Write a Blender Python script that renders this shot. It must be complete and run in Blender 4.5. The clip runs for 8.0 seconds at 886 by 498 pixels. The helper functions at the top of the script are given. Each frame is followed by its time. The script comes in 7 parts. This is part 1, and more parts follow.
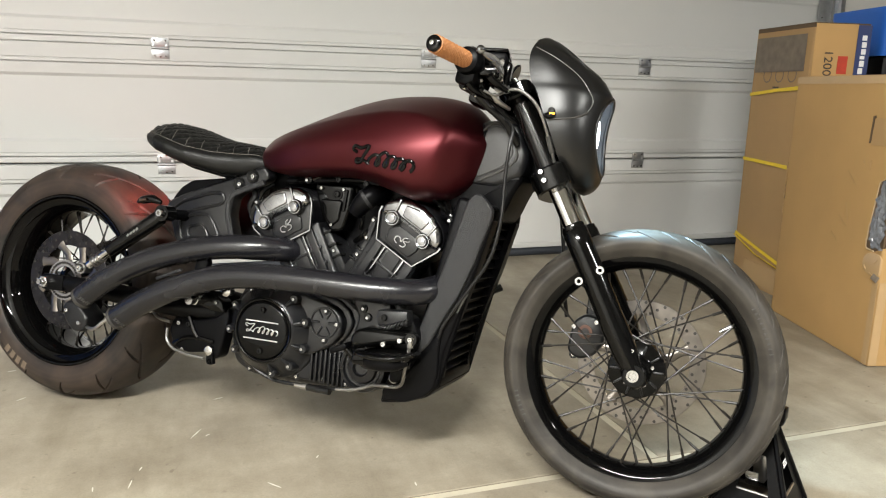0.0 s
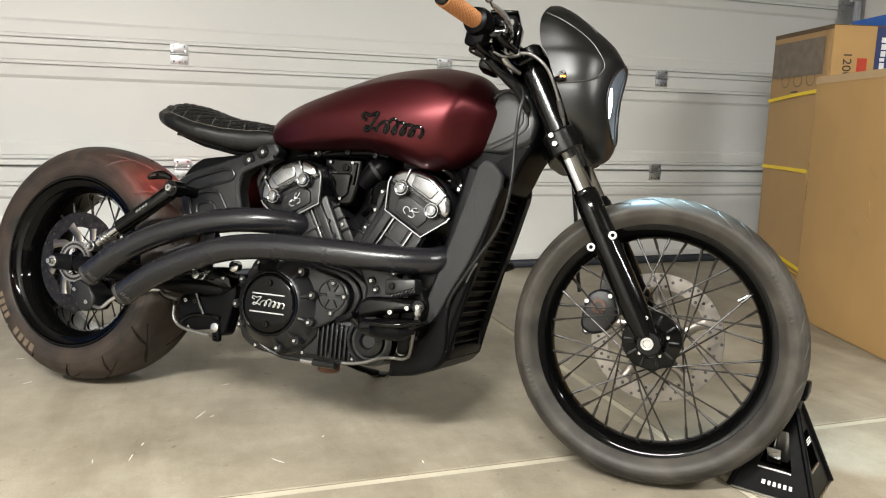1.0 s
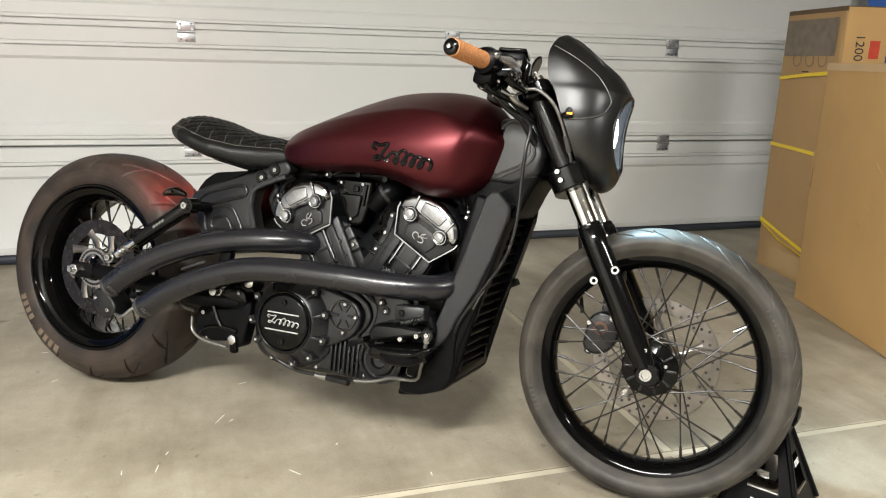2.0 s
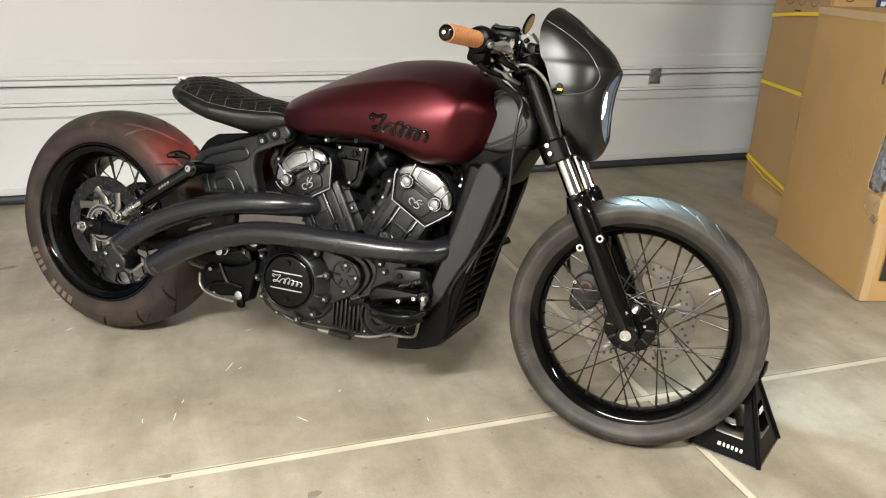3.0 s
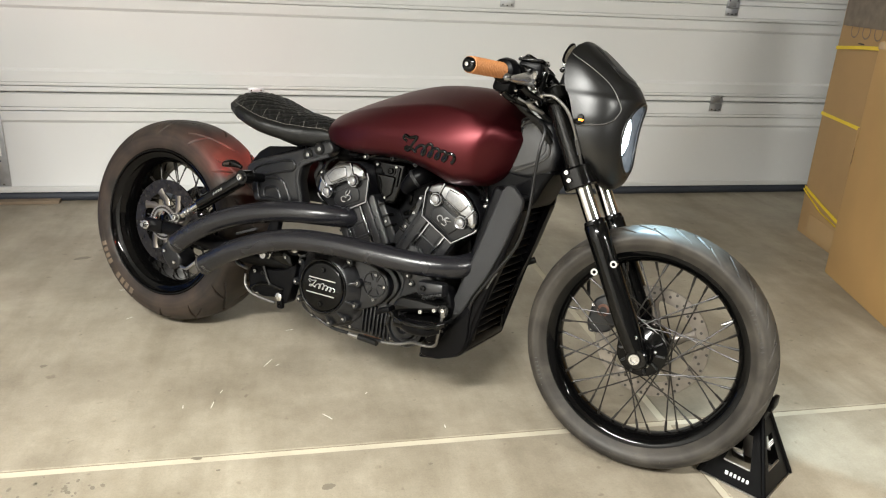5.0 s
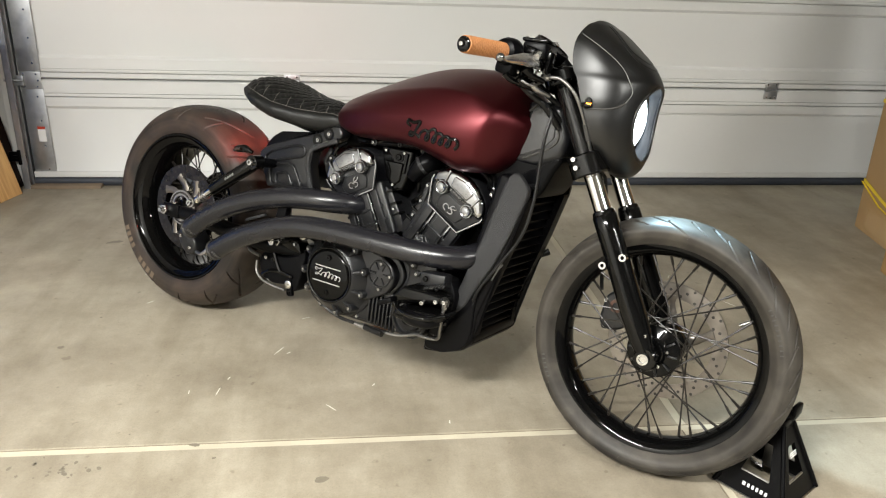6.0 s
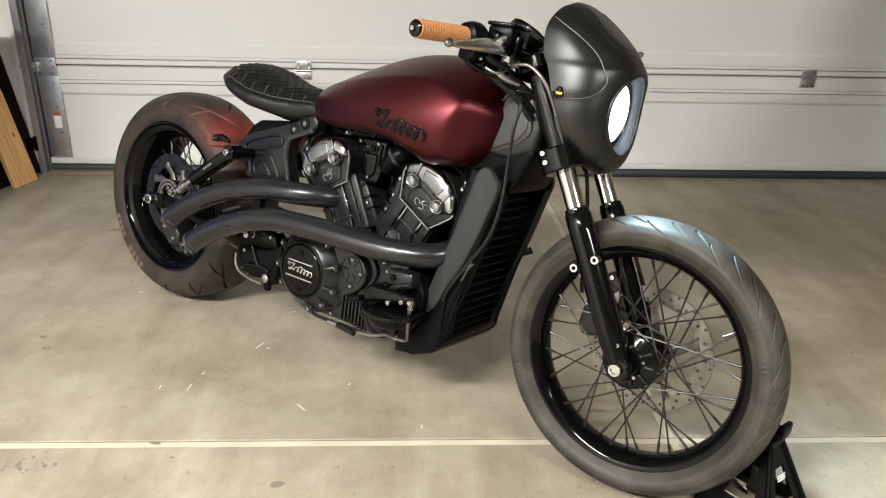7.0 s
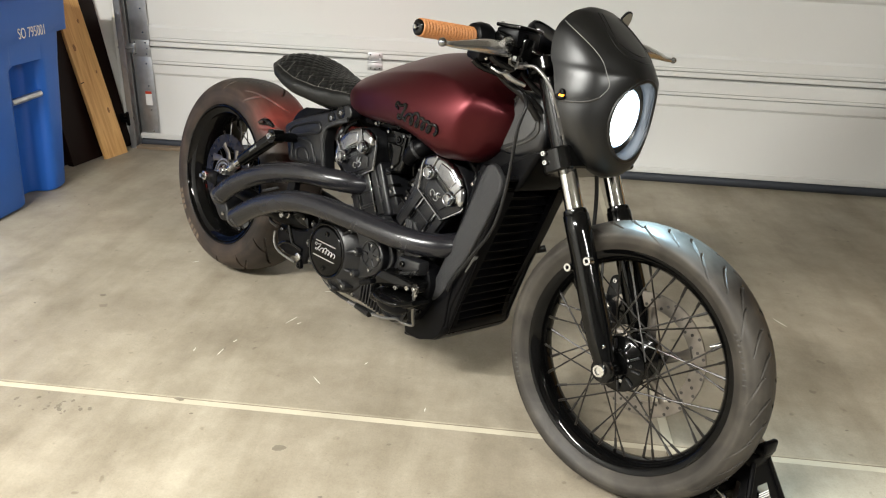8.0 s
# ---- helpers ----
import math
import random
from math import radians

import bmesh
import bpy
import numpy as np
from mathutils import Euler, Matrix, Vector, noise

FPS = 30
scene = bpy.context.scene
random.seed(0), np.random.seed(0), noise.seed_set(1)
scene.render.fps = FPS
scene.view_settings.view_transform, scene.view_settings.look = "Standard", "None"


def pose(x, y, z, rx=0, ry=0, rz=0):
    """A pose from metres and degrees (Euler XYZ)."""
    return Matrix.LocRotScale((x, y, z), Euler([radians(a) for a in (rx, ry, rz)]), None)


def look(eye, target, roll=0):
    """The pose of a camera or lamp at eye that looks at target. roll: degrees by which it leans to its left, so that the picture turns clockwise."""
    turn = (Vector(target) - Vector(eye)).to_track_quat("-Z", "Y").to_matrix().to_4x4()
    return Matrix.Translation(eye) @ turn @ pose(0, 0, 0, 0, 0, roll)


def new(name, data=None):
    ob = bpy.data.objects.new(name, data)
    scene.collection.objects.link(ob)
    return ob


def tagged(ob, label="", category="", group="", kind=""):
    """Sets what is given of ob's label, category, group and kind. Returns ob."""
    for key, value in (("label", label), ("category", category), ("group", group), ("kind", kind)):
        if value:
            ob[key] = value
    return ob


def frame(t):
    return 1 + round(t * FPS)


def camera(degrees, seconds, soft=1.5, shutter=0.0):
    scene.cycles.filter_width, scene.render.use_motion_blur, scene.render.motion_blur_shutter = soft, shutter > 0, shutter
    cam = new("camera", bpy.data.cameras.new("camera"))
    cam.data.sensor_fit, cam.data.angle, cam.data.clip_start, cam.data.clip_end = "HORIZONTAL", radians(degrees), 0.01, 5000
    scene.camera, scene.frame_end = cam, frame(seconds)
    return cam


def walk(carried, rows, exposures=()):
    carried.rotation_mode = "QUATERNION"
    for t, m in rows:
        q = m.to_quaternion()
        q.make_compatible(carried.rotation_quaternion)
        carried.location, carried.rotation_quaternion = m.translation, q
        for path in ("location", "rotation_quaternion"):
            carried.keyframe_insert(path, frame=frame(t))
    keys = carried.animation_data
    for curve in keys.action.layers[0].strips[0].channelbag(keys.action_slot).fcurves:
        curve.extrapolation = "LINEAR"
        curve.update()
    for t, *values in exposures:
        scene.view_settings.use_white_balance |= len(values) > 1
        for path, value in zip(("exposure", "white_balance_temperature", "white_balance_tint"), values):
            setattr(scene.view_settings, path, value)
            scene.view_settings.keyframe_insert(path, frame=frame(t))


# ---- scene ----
cam = camera(61.6, 8.0, soft=1.15)
PATH = [
    (0, (0.134, 0.122, 0.922), (0.782, 1.966, 0.5), 1.4),
    (0.5, (0.154, 0.124, 0.821), (0.774, 1.996, 0.488), 1.4),
    (1, (0.16, 0.115, 0.759), (0.763, 1.995, 0.439), 1.4),
    (1.5, (0.158, 0.11, 0.823), (0.746, 1.984, 0.447), 1.4),
    (2.8, (0.128, 0.074, 1.17), (0.706, 1.857, 0.474), 1.6),
    (3, (0.122, 0.057, 1.141), (0.704, 1.828, 0.415), 1.6),
    (3.5, (0.107, 0.026, 1.147), (0.689, 1.789, 0.403), 1.5),
    (4, (0.115, -0.012, 1.187), (0.676, 1.769, 0.471), 1.7),
    (4.5, (0.156, -0.064, 1.191), (0.662, 1.742, 0.496), 2.5),
    (5.8, (0.339, -0.052, 1.18), (0.581, 1.796, 0.456), 2.2),
    (6, (0.376, -0.021, 1.168), (0.606, 1.826, 0.437), 2.0),
    (6.5, (0.48, 0.042, 1.174), (0.651, 1.889, 0.427), 1.6),
    (7, (0.583, 0.067, 1.159), (0.677, 1.912, 0.392), 1.4),
    (7.5, (0.719, 0.038, 1.176), (0.669, 1.876, 0.39), 2.3),
    (8, (0.796, 0.009, 1.185), (0.634, 1.839, 0.395), 2.5),
]
walk(cam, [(t, look(eye, target, roll)) for t, eye, target, roll in PATH])

# ---- world and lights ----
world = bpy.data.worlds.new("world")
scene.world = world
world.use_nodes = True
world.node_tree.nodes["Background"].inputs[0].default_value = (0.9, 0.92, 1.0, 1)
world.node_tree.nodes["Background"].inputs[1].default_value = 0.02
scene.view_settings.exposure = 0.0


def area_lamp(name, eye, target, sx, sy, watts, color):
    data = bpy.data.lights.new(name, "AREA")
    data.shape, data.size, data.size_y, data.energy, data.color = "RECTANGLE", sx, sy, watts, color
    ob = new(name, data)
    ob.matrix_world = look(eye, target)
    return ob


WARM = (0.985, 0.975, 0.925)
# x, y, length, watts
LAMPS = ((2.9, -1.15, 1.2, 182), (-0.95, -0.52, 1.8, 385))
for lx, ly, long_, watts in LAMPS:
    area_lamp("ceiling_lamp_light", (lx, ly, 2.62), (lx, ly, 0), long_, 0.22, watts, WARM)


# ---- materials ----
def mat(name, col, rough=0.5, metal=0.0, vary=0.15, scale=6.0, grain=300.0, bump=0.08, rvar=0.12, coat=0.0, per_object=0.0, spec=0.5, coat_rough=0.08):
    m = bpy.data.materials.new(name)
    m.use_nodes = True
    nt = m.node_tree
    n, l = nt.nodes, nt.links
    b = n["Principled BSDF"]
    co = n.new("ShaderNodeTexCoord")
    a = n.new("ShaderNodeTexNoise")
    a.inputs["Scale"].default_value, a.inputs["Detail"].default_value = scale, 5
    g = n.new("ShaderNodeTexNoise")
    g.inputs["Scale"].default_value, g.inputs["Detail"].default_value = grain, 3
    l.new(co.outputs["Object"], a.inputs["Vector"])
    l.new(co.outputs["Object"], g.inputs["Vector"])
    mix = n.new("ShaderNodeMix")
    mix.data_type = "RGBA"
    mix.inputs["A"].default_value = (*[c * (1 - vary) for c in col], 1)
    mix.inputs["B"].default_value = (*[min(1, c * (1 + vary)) for c in col], 1)
    fac = a.outputs["Fac"]
    if per_object:
        info = n.new("ShaderNodeObjectInfo")
        add = n.new("ShaderNodeMath")
        add.operation = "MULTIPLY_ADD"
        l.new(info.outputs["Random"], add.inputs[0])
        add.inputs[1].default_value = per_object
        l.new(fac, add.inputs[2])
        fac = add.outputs[0]
    l.new(fac, mix.inputs["Factor"])
    l.new(mix.outputs["Result"], b.inputs["Base Color"])
    r = n.new("ShaderNodeMath")
    r.operation = "MULTIPLY_ADD"
    l.new(a.outputs["Fac"], r.inputs[0])
    r.inputs[1].default_value, r.inputs[2].default_value = rvar, rough - rvar / 2
    l.new(r.outputs[0], b.inputs["Roughness"])
    b.inputs["Metallic"].default_value = metal
    b.inputs["Coat Weight"].default_value = coat
    b.inputs["Coat Roughness"].default_value = coat_rough
    b.inputs["Specular IOR Level"].default_value = spec
    if bump:
        bp = n.new("ShaderNodeBump")
        bp.inputs["Strength"].default_value, bp.inputs["Distance"].default_value = bump, 0.002
        l.new(g.outputs["Fac"], bp.inputs["Height"])
        l.new(bp.outputs["Normal"], b.inputs["Normal"])
    return m


def glow(name, col, strength):
    m = bpy.data.materials.new(name)
    m.use_nodes = True
    b = m.node_tree.nodes["Principled BSDF"]
    b.inputs["Base Color"].default_value = (*col, 1)
    b.inputs["Emission Color"].default_value = (*col, 1)
    b.inputs["Emission Strength"].default_value = strength
    return m


M_DOOR = mat("door_paint", (0.63, 0.635, 0.62), 0.42, vary=0.03, scale=2.0, grain=400, bump=0.05)
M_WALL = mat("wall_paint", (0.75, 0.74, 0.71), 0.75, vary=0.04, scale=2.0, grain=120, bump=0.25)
# unseen back and east walls: darkened to cut bounce light and reflections
M_BACK = mat("dimmed_back_wall", (0.17, 0.165, 0.16), 0.75, vary=0.1, scale=1.5, grain=120, bump=0.25)
M_SIDE = mat("dimmed_side_wall", (0.13, 0.13, 0.125), 0.7, vary=0.15, scale=1.5, grain=120, bump=0.25)
# the ceiling is out of view, set below white to lower the ambient bounce
M_CEIL = mat("dimmed_ceiling", (0.36, 0.355, 0.34), 0.8, vary=0.03, grain=90, bump=0.2)
M_GALV = mat("galvanised_steel", (0.45, 0.46, 0.47), 0.42, metal=0.9, vary=0.25, scale=30, grain=200, bump=0.05)
M_RUBBERSEAL = mat("seal_rubber", (0.03, 0.035, 0.045), 0.6)
M_CARD = mat("cardboard", (0.415, 0.252, 0.096), 0.75, vary=0.18, scale=3, grain=260, bump=0.12)
M_CARD2 = mat("cardboard_worn", (0.36, 0.225, 0.10), 0.75, vary=0.16, scale=4, grain=260, bump=0.15)
M_CARDEDGE = mat("cardboard_inside", (0.10, 0.065, 0.035), 0.85)
M_OFFCUT = mat("weathered_wood", (0.20, 0.15, 0.10), 0.7, vary=0.3, scale=12, grain=90, bump=0.2)
M_TAPE = mat("packing_tape", (0.45, 0.30, 0.15), 0.18, vary=0.1, coat=0.4)
M_YELLOW = mat("yellow_strap", (0.75, 0.55, 0.02), 0.45, vary=0.1, scale=40)
M_PRINT = mat("black_print", (0.02, 0.018, 0.015), 0.6)
M_REDPRINT = mat("red_print", (0.45, 0.04, 0.015), 0.6, vary=0.3, scale=60)
M_BLUEPRINT = mat("blue_print", (0.02, 0.035, 0.12), 0.55, vary=0.1)
M_WHITEPRINT = mat("white_print", (0.75, 0.75, 0.74), 0.55)
M_GREYPRINT = mat("scuffed_print", (0.16, 0.13, 0.10), 0.7, vary=0.5, scale=25)
M_BIN = mat("blue_plastic", (0.017, 0.128, 0.54), 0.42, vary=0.10, scale=4, grain=500, bump=0.12)
M_ZINC = mat("zinc_bar", (0.6, 0.6, 0.6), 0.35, metal=1.0)
M_DARKWOOD = mat("dark_stained_panel", (0.011, 0.0050, 0.0038), 0.5, vary=0.3, scale=3, grain=80, spec=0.14)
M_RIM = mat("gloss_black", (0.0016, 0.0016, 0.0016), 0.07, vary=0.1, bump=0.0, coat=0.0, rvar=0.04, spec=0.17)
M_GLOSS = mat("gloss_black_enamel", (0.0018, 0.0018, 0.0018), 0.10, vary=0.1, bump=0, rvar=0.05, spec=0.24)
M_SATIN = mat("satin_black", (0.0018, 0.0018, 0.0022), 0.34, vary=0.2, grain=700, bump=0.05, spec=0.09)
M_CAST = mat("cast_black", (0.0060, 0.0062, 0.0072), 0.30, vary=0.25, grain=900, bump=0.2, spec=0.42)
M_GREYCAST = mat("textured_grey_powder", (0.0135, 0.0136, 0.0145), 0.42, vary=0.55, scale=330, grain=600, bump=1.0, spec=0.40)
M_HEADCOVER = mat("grey_textured_plastic", (0.036, 0.036, 0.036), 0.45, vary=0.2, scale=200, grain=600, bump=0.3, spec=0.4)
M_PIPE = mat("ceramic_black", (0.0085, 0.0085, 0.0105), 0.26, vary=0.2, scale=12, grain=900, bump=0.05, spec=0.46)
M_SPOKE = mat("black_spoke", (0.011, 0.009, 0.007), 0.34, bump=0, spec=0.35)
M_CHROME = mat("chrome", (0.55, 0.55, 0.54), 0.07, metal=1.0, vary=0.05, bump=0.01, rvar=0.05)
M_LEVER = mat("polished_lever_alloy", (0.72, 0.71, 0.69), 0.24, metal=1.0, vary=0.12, scale=40, bump=0.02)
M_POLISH = mat("polished_alloy", (0.29, 0.295, 0.305), 0.14, metal=1.0, vary=0.5, scale=34, grain=60, bump=0.35)
M_BRUSHED = mat("brushed_alloy", (0.29, 0.295, 0.305), 0.24, metal=1.0, vary=0.5, scale=45, grain=160, bump=0.25)
M_STEEL = mat("brushed_steel", (0.42, 0.41, 0.40), 0.32, metal=1.0, vary=0.15, scale=30)
M_DISC = mat("brake_disc_steel", (0.22, 0.20, 0.18), 0.30, metal=1.0, vary=0.5, scale=25, grain=400, bump=0.06)
M_BOLT = mat("zinc_bolt", (0.48, 0.48, 0.47), 0.22, metal=1.0, vary=0.2, scale=60)
M_TANK = mat("satin_dark_red", (0.064, 0.0058, 0.0085), 0.41, metal=0.88, vary=0.06, grain=1500, bump=0.015, rvar=0.04, coat=0.24, coat_rough=0.34, spec=0.3)
M_FAIR = mat("matte_black_paint", (0.0018, 0.0019, 0.0020), 0.36, vary=0.1, grain=1500, bump=0.015, rvar=0.03, spec=0.52)
M_LEATHER = mat("black_leather", (0.0045, 0.0045, 0.0042), 0.42, vary=0.2, grain=420, bump=0.3, spec=0.26)
M_THREAD = mat("grey_thread", (0.13, 0.125, 0.11), 0.7)
M_GRIP = mat("tan_rubber", (0.35, 0.143, 0.046), 0.55, vary=0.12, scale=30, bump=0.1)
M_FORKUP = mat("dark_anodised_tube", (0.004, 0.0038, 0.0036), 0.15, vary=0.15, spec=0.34)
M_LETTER = mat("faded_tyre_letter", (0.115, 0.085, 0.058), 0.7, vary=0.4, scale=60)
M_LETTER2 = mat("grey_tyre_letter", (0.038, 0.036, 0.033), 0.7, vary=0.3, scale=60)
M_CABLE = mat("black_cable", (0.006, 0.006, 0.006), 0.35, spec=0.3)
M_BRAID = mat("braided_line", (0.19, 0.185, 0.175), 0.38, metal=0.8, vary=0.3, scale=400)
M_STRIPE = mat("grey_stripe", (0.13, 0.13, 0.125), 0.35)
M_REDLENS = glow("red_tail_lens", (0.9, 0.02, 0.01), 17.0)
M_SIGNAL = glow("amber_signal", (1.0, 0.30, 0.02), 3.5)
M_AMBER = mat("smoked_lens", (0.02, 0.008, 0.004), 0.15, bump=0, coat=0.5)
M_BEAM = glow("headlamp_element", (0.86, 0.94, 1.0), 10.0)
M_REFLECT = mat("headlamp_reflector", (0.5, 0.55, 0.6), 0.15, metal=1.0, bump=0)


def tyre_material(name, centre, dusty):
    """Dusty rubber with fine rings round the axle; dusty: the colour of its dust, at the rear with red lamp light mixed
    in.
    """
    m = mat(name, (0.0150, 0.0128, 0.0108), 0.52, vary=0.3, scale=9, grain=420, bump=0.2, spec=0.26, rvar=0.2)
    nt = m.node_tree
    n, l = nt.nodes, nt.links
    b = n["Principled BSDF"]
    co = n.new("ShaderNodeTexCoord")
    off = n.new("ShaderNodeVectorMath")
    off.operation = "SUBTRACT"
    l.new(co.outputs["Object"], off.inputs[0])
    off.inputs[1].default_value = centre
    flat = n.new("ShaderNodeVectorMath")
    flat.operation = "MULTIPLY"
    l.new(off.outputs[0], flat.inputs[0])
    flat.inputs[1].default_value = (1, 0, 1)
    rad_ = n.new("ShaderNodeVectorMath")
    rad_.operation = "LENGTH"
    l.new(flat.outputs[0], rad_.inputs[0])
    ring = n.new("ShaderNodeTexNoise")
    ring.noise_dimensions = "1D"
    ring.inputs["Scale"].default_value, ring.inputs["Detail"].default_value = 90, 1
    l.new(rad_.outputs["Value"], ring.inputs["W"])
    cloud = n.new("ShaderNodeTexNoise")
    cloud.inputs["Scale"].default_value, cloud.inputs["Detail"].default_value, cloud.inputs["Distortion"].default_value = 11, 6, 0.6
    l.new(co.outputs["Object"], cloud.inputs["Vector"])
    mul_ = n.new("ShaderNodeMath")
    mul_.operation = "MULTIPLY_ADD"
    l.new(ring.outputs["Fac"], mul_.inputs[0])
    mul_.inputs[1].default_value = 0.22
    l.new(cloud.outputs["Fac"], mul_.inputs[2])
    dust = n.new("ShaderNodeMapRange")
    dust.inputs["From Min"].default_value, dust.inputs["From Max"].default_value = 0.40, 0.78
    l.new(mul_.outputs[0], dust.inputs["Value"])
    mix = n.new("ShaderNodeMix")
    mix.data_type = "RGBA"
    mix.inputs["A"].default_value = (0.0135, 0.0120, 0.0108, 1)
    mix.inputs["B"].default_value = (*dusty, 1)
    l.new(dust.outputs["Result"], mix.inputs["Factor"])
    l.new(mix.outputs["Result"], b.inputs["Base Color"])
    bp = n.new("ShaderNodeBump")
    bp.inputs["Strength"].default_value, bp.inputs["Distance"].default_value = 0.12, 0.002
    l.new(ring.outputs["Fac"], bp.inputs["Height"])
    l.new(bp.outputs["Normal"], b.inputs["Normal"])
    return m


def floor_material():
    m = bpy.data.materials.new("concrete")
    m.use_nodes = True
    nt = m.node_tree
    n, l = nt.nodes, nt.links
    b = n["Principled BSDF"]
    co = n.new("ShaderNodeTexCoord")

    def noise_node(scale, detail, rough=0.5, distort=0.0):
        t = n.new("ShaderNodeTexNoise")
        t.inputs["Scale"].default_value, t.inputs["Detail"].default_value = scale, detail
        t.inputs["Roughness"].default_value, t.inputs["Distortion"].default_value = rough, distort
        l.new(co.outputs["Object"], t.inputs["Vector"])
        return t.outputs["Fac"]

    def ramp(src, stops):
        r = n.new("ShaderNodeValToRGB")
        r.color_ramp.elements[0].position, r.color_ramp.elements[0].color = stops[0][0], (*stops[0][1], 1)
        r.color_ramp.elements[1].position, r.color_ramp.elements[1].color = stops[-1][0], (*stops[-1][1], 1)
        for p, c in stops[1:-1]:
            e = r.color_ramp.elements.new(p)
            e.color = (*c, 1)
        l.new(src, r.inputs[0])
        return r.outputs[0]

    def mul(a, c, f=1.0):
        x = n.new("ShaderNodeMix")
        x.data_type, x.blend_type = "RGBA", "MULTIPLY"
        x.inputs["Factor"].default_value = f
        l.new(a, x.inputs["A"])
        l.new(c, x.inputs["B"])
        return x.outputs["Result"]

    base = ramp(noise_node(1.1, 7, 0.62), [(0.30, (0.245, 0.212, 0.160)), (0.50, (0.350, 0.311, 0.240)), (0.70, (0.430, 0.391, 0.308))])
    mid = ramp(noise_node(6, 9, 0.7), [(0.32, (0.74, 0.725, 0.70)), (0.62, (1, 1, 1))])
    fine = ramp(noise_node(160, 4), [(0.3, (0.9, 0.9, 0.9)), (0.65, (1, 1, 1))])
    spots = ramp(noise_node(23, 2), [(0.26, (0.55, 0.52, 0.48)), (0.31, (1, 1, 1))])
    # rubbed-in tyre streaks, drawn out towards the door
    mp = n.new("ShaderNodeMapping")
    mp.inputs["Scale"].default_value, mp.inputs["Rotation"].default_value = (3.4, 0.7, 1), (0, 0, 0.25)
    l.new(co.outputs["Object"], mp.inputs["Vector"])
    st = n.new("ShaderNodeTexNoise")
    st.inputs["Scale"].default_value, st.inputs["Detail"].default_value, st.inputs["Roughness"].default_value = 1.6, 5, 0.6
    l.new(mp.outputs["Vector"], st.inputs["Vector"])
    streak = ramp(st.outputs["Fac"], [(0.34, (0.76, 0.745, 0.72)), (0.56, (1, 1, 1))])
    grit = ramp(noise_node(420, 2), [(0.28, (0.72, 0.70, 0.66)), (0.40, (1, 1, 1))])
    c = mul(mul(mul(mul(mul(base, mid), fine), spots, 0.6), streak), grit, 0.8)
    l.new(c, b.inputs["Base Color"])
    rr = n.new("ShaderNodeMath")
    rr.operation = "MULTIPLY_ADD"
    l.new(noise_node(3, 5), rr.inputs[0])
    rr.inputs[1].default_value, rr.inputs[2].default_value = 0.3, 0.38
    l.new(rr.outputs[0], b.inputs["Roughness"])
    bp = n.new("ShaderNodeBump")
    bp.inputs["Strength"].default_value, bp.inputs["Distance"].default_value = 0.12, 0.003
    l.new(noise_node(90, 6), bp.inputs["Height"])
    l.new(bp.outputs["Normal"], b.inputs["Normal"])
    return m


M_FLOOR = floor_material()
M_JOINT = mat("joint_filler", (0.45, 0.41, 0.315), 0.7, vary=0.2, scale=9, grain=150, bump=0.3)


def plank_material():
    m = mat("pine", (0.55, 0.31, 0.10), 0.5, vary=0.08, scale=3, grain=60, bump=0.1)
    nt = m.node_tree
    n, l = nt.nodes, nt.links
    co = n.new("ShaderNodeTexCoord")
    mp = n.new("ShaderNodeMapping")
    mp.inputs["Scale"].default_value = (1, 8, 0.6)
    w = n.new("ShaderNodeTexNoise")
    w.inputs["Scale"].default_value, w.inputs["Detail"].default_value, w.inputs["Distortion"].default_value = 5, 6, 1.2
    l.new(co.outputs["Object"], mp.inputs["Vector"])
    l.new(mp.outputs["Vector"], w.inputs["Vector"])
    r = n.new("ShaderNodeValToRGB")
    r.color_ramp.elements[0].position, r.color_ramp.elements[0].color = 0.3, (0.50, 0.265, 0.085, 1)
    r.color_ramp.elements[1].position, r.color_ramp.elements[1].color = 0.62, (0.70, 0.43, 0.165, 1)
    l.new(w.outputs["Fac"], r.inputs[0])
    l.new(r.outputs[0], n["Principled BSDF"].inputs["Base Color"])
    return m


M_PINE = plank_material()


# ---- geometry helpers ----
def finish(bm, name, material, smooth=40):
    bmesh.ops.recalc_face_normals(bm, faces=bm.faces)
    me = bpy.data.meshes.new(name)
    bm.to_mesh(me)
    bm.free()
    if smooth:
        me.polygons.foreach_set("use_smooth", [True] * len(me.polygons))
        me.set_sharp_from_angle(angle=radians(smooth))
    if material:
        me.materials.append(material)
    return me


def part(name, bm, material, parent, label="", smooth=40):
    ob = new(name, finish(bm, name, material, smooth))
    ob.parent = parent
    return tagged(ob, label) if label else ob


def piece(name, me, parent, m, label=""):
    ob = new(name, me)
    ob.parent = parent
    ob.matrix_basis = m
    return tagged(ob, label) if label else ob


def thing(name, m, label, category, group="", kind=""):
    ob = new(name)
    ob.matrix_world = m
    return tagged(ob, label, category, group, kind)


def spline(pts, n=6):
    """Points on a smooth line through pts (any width of tuple)."""
    p = [np.array(q, float) for q in pts]
    p = [2 * p[0] - p[1]] + p + [2 * p[-1] - p[-2]]
    out = []
    for i in range(1, len(p) - 2):
        for k in range(n):
            t = k / n
            out.append(0.5 * (2 * p[i] + (p[i + 1] - p[i - 1]) * t + (2 * p[i - 1] - 5 * p[i] + 4 * p[i + 1] - p[i + 2]) * t * t
                              + (3 * p[i] - p[i - 1] - 3 * p[i + 1] + p[i + 2]) * t ** 3))
    out.append(p[-2])
    return out


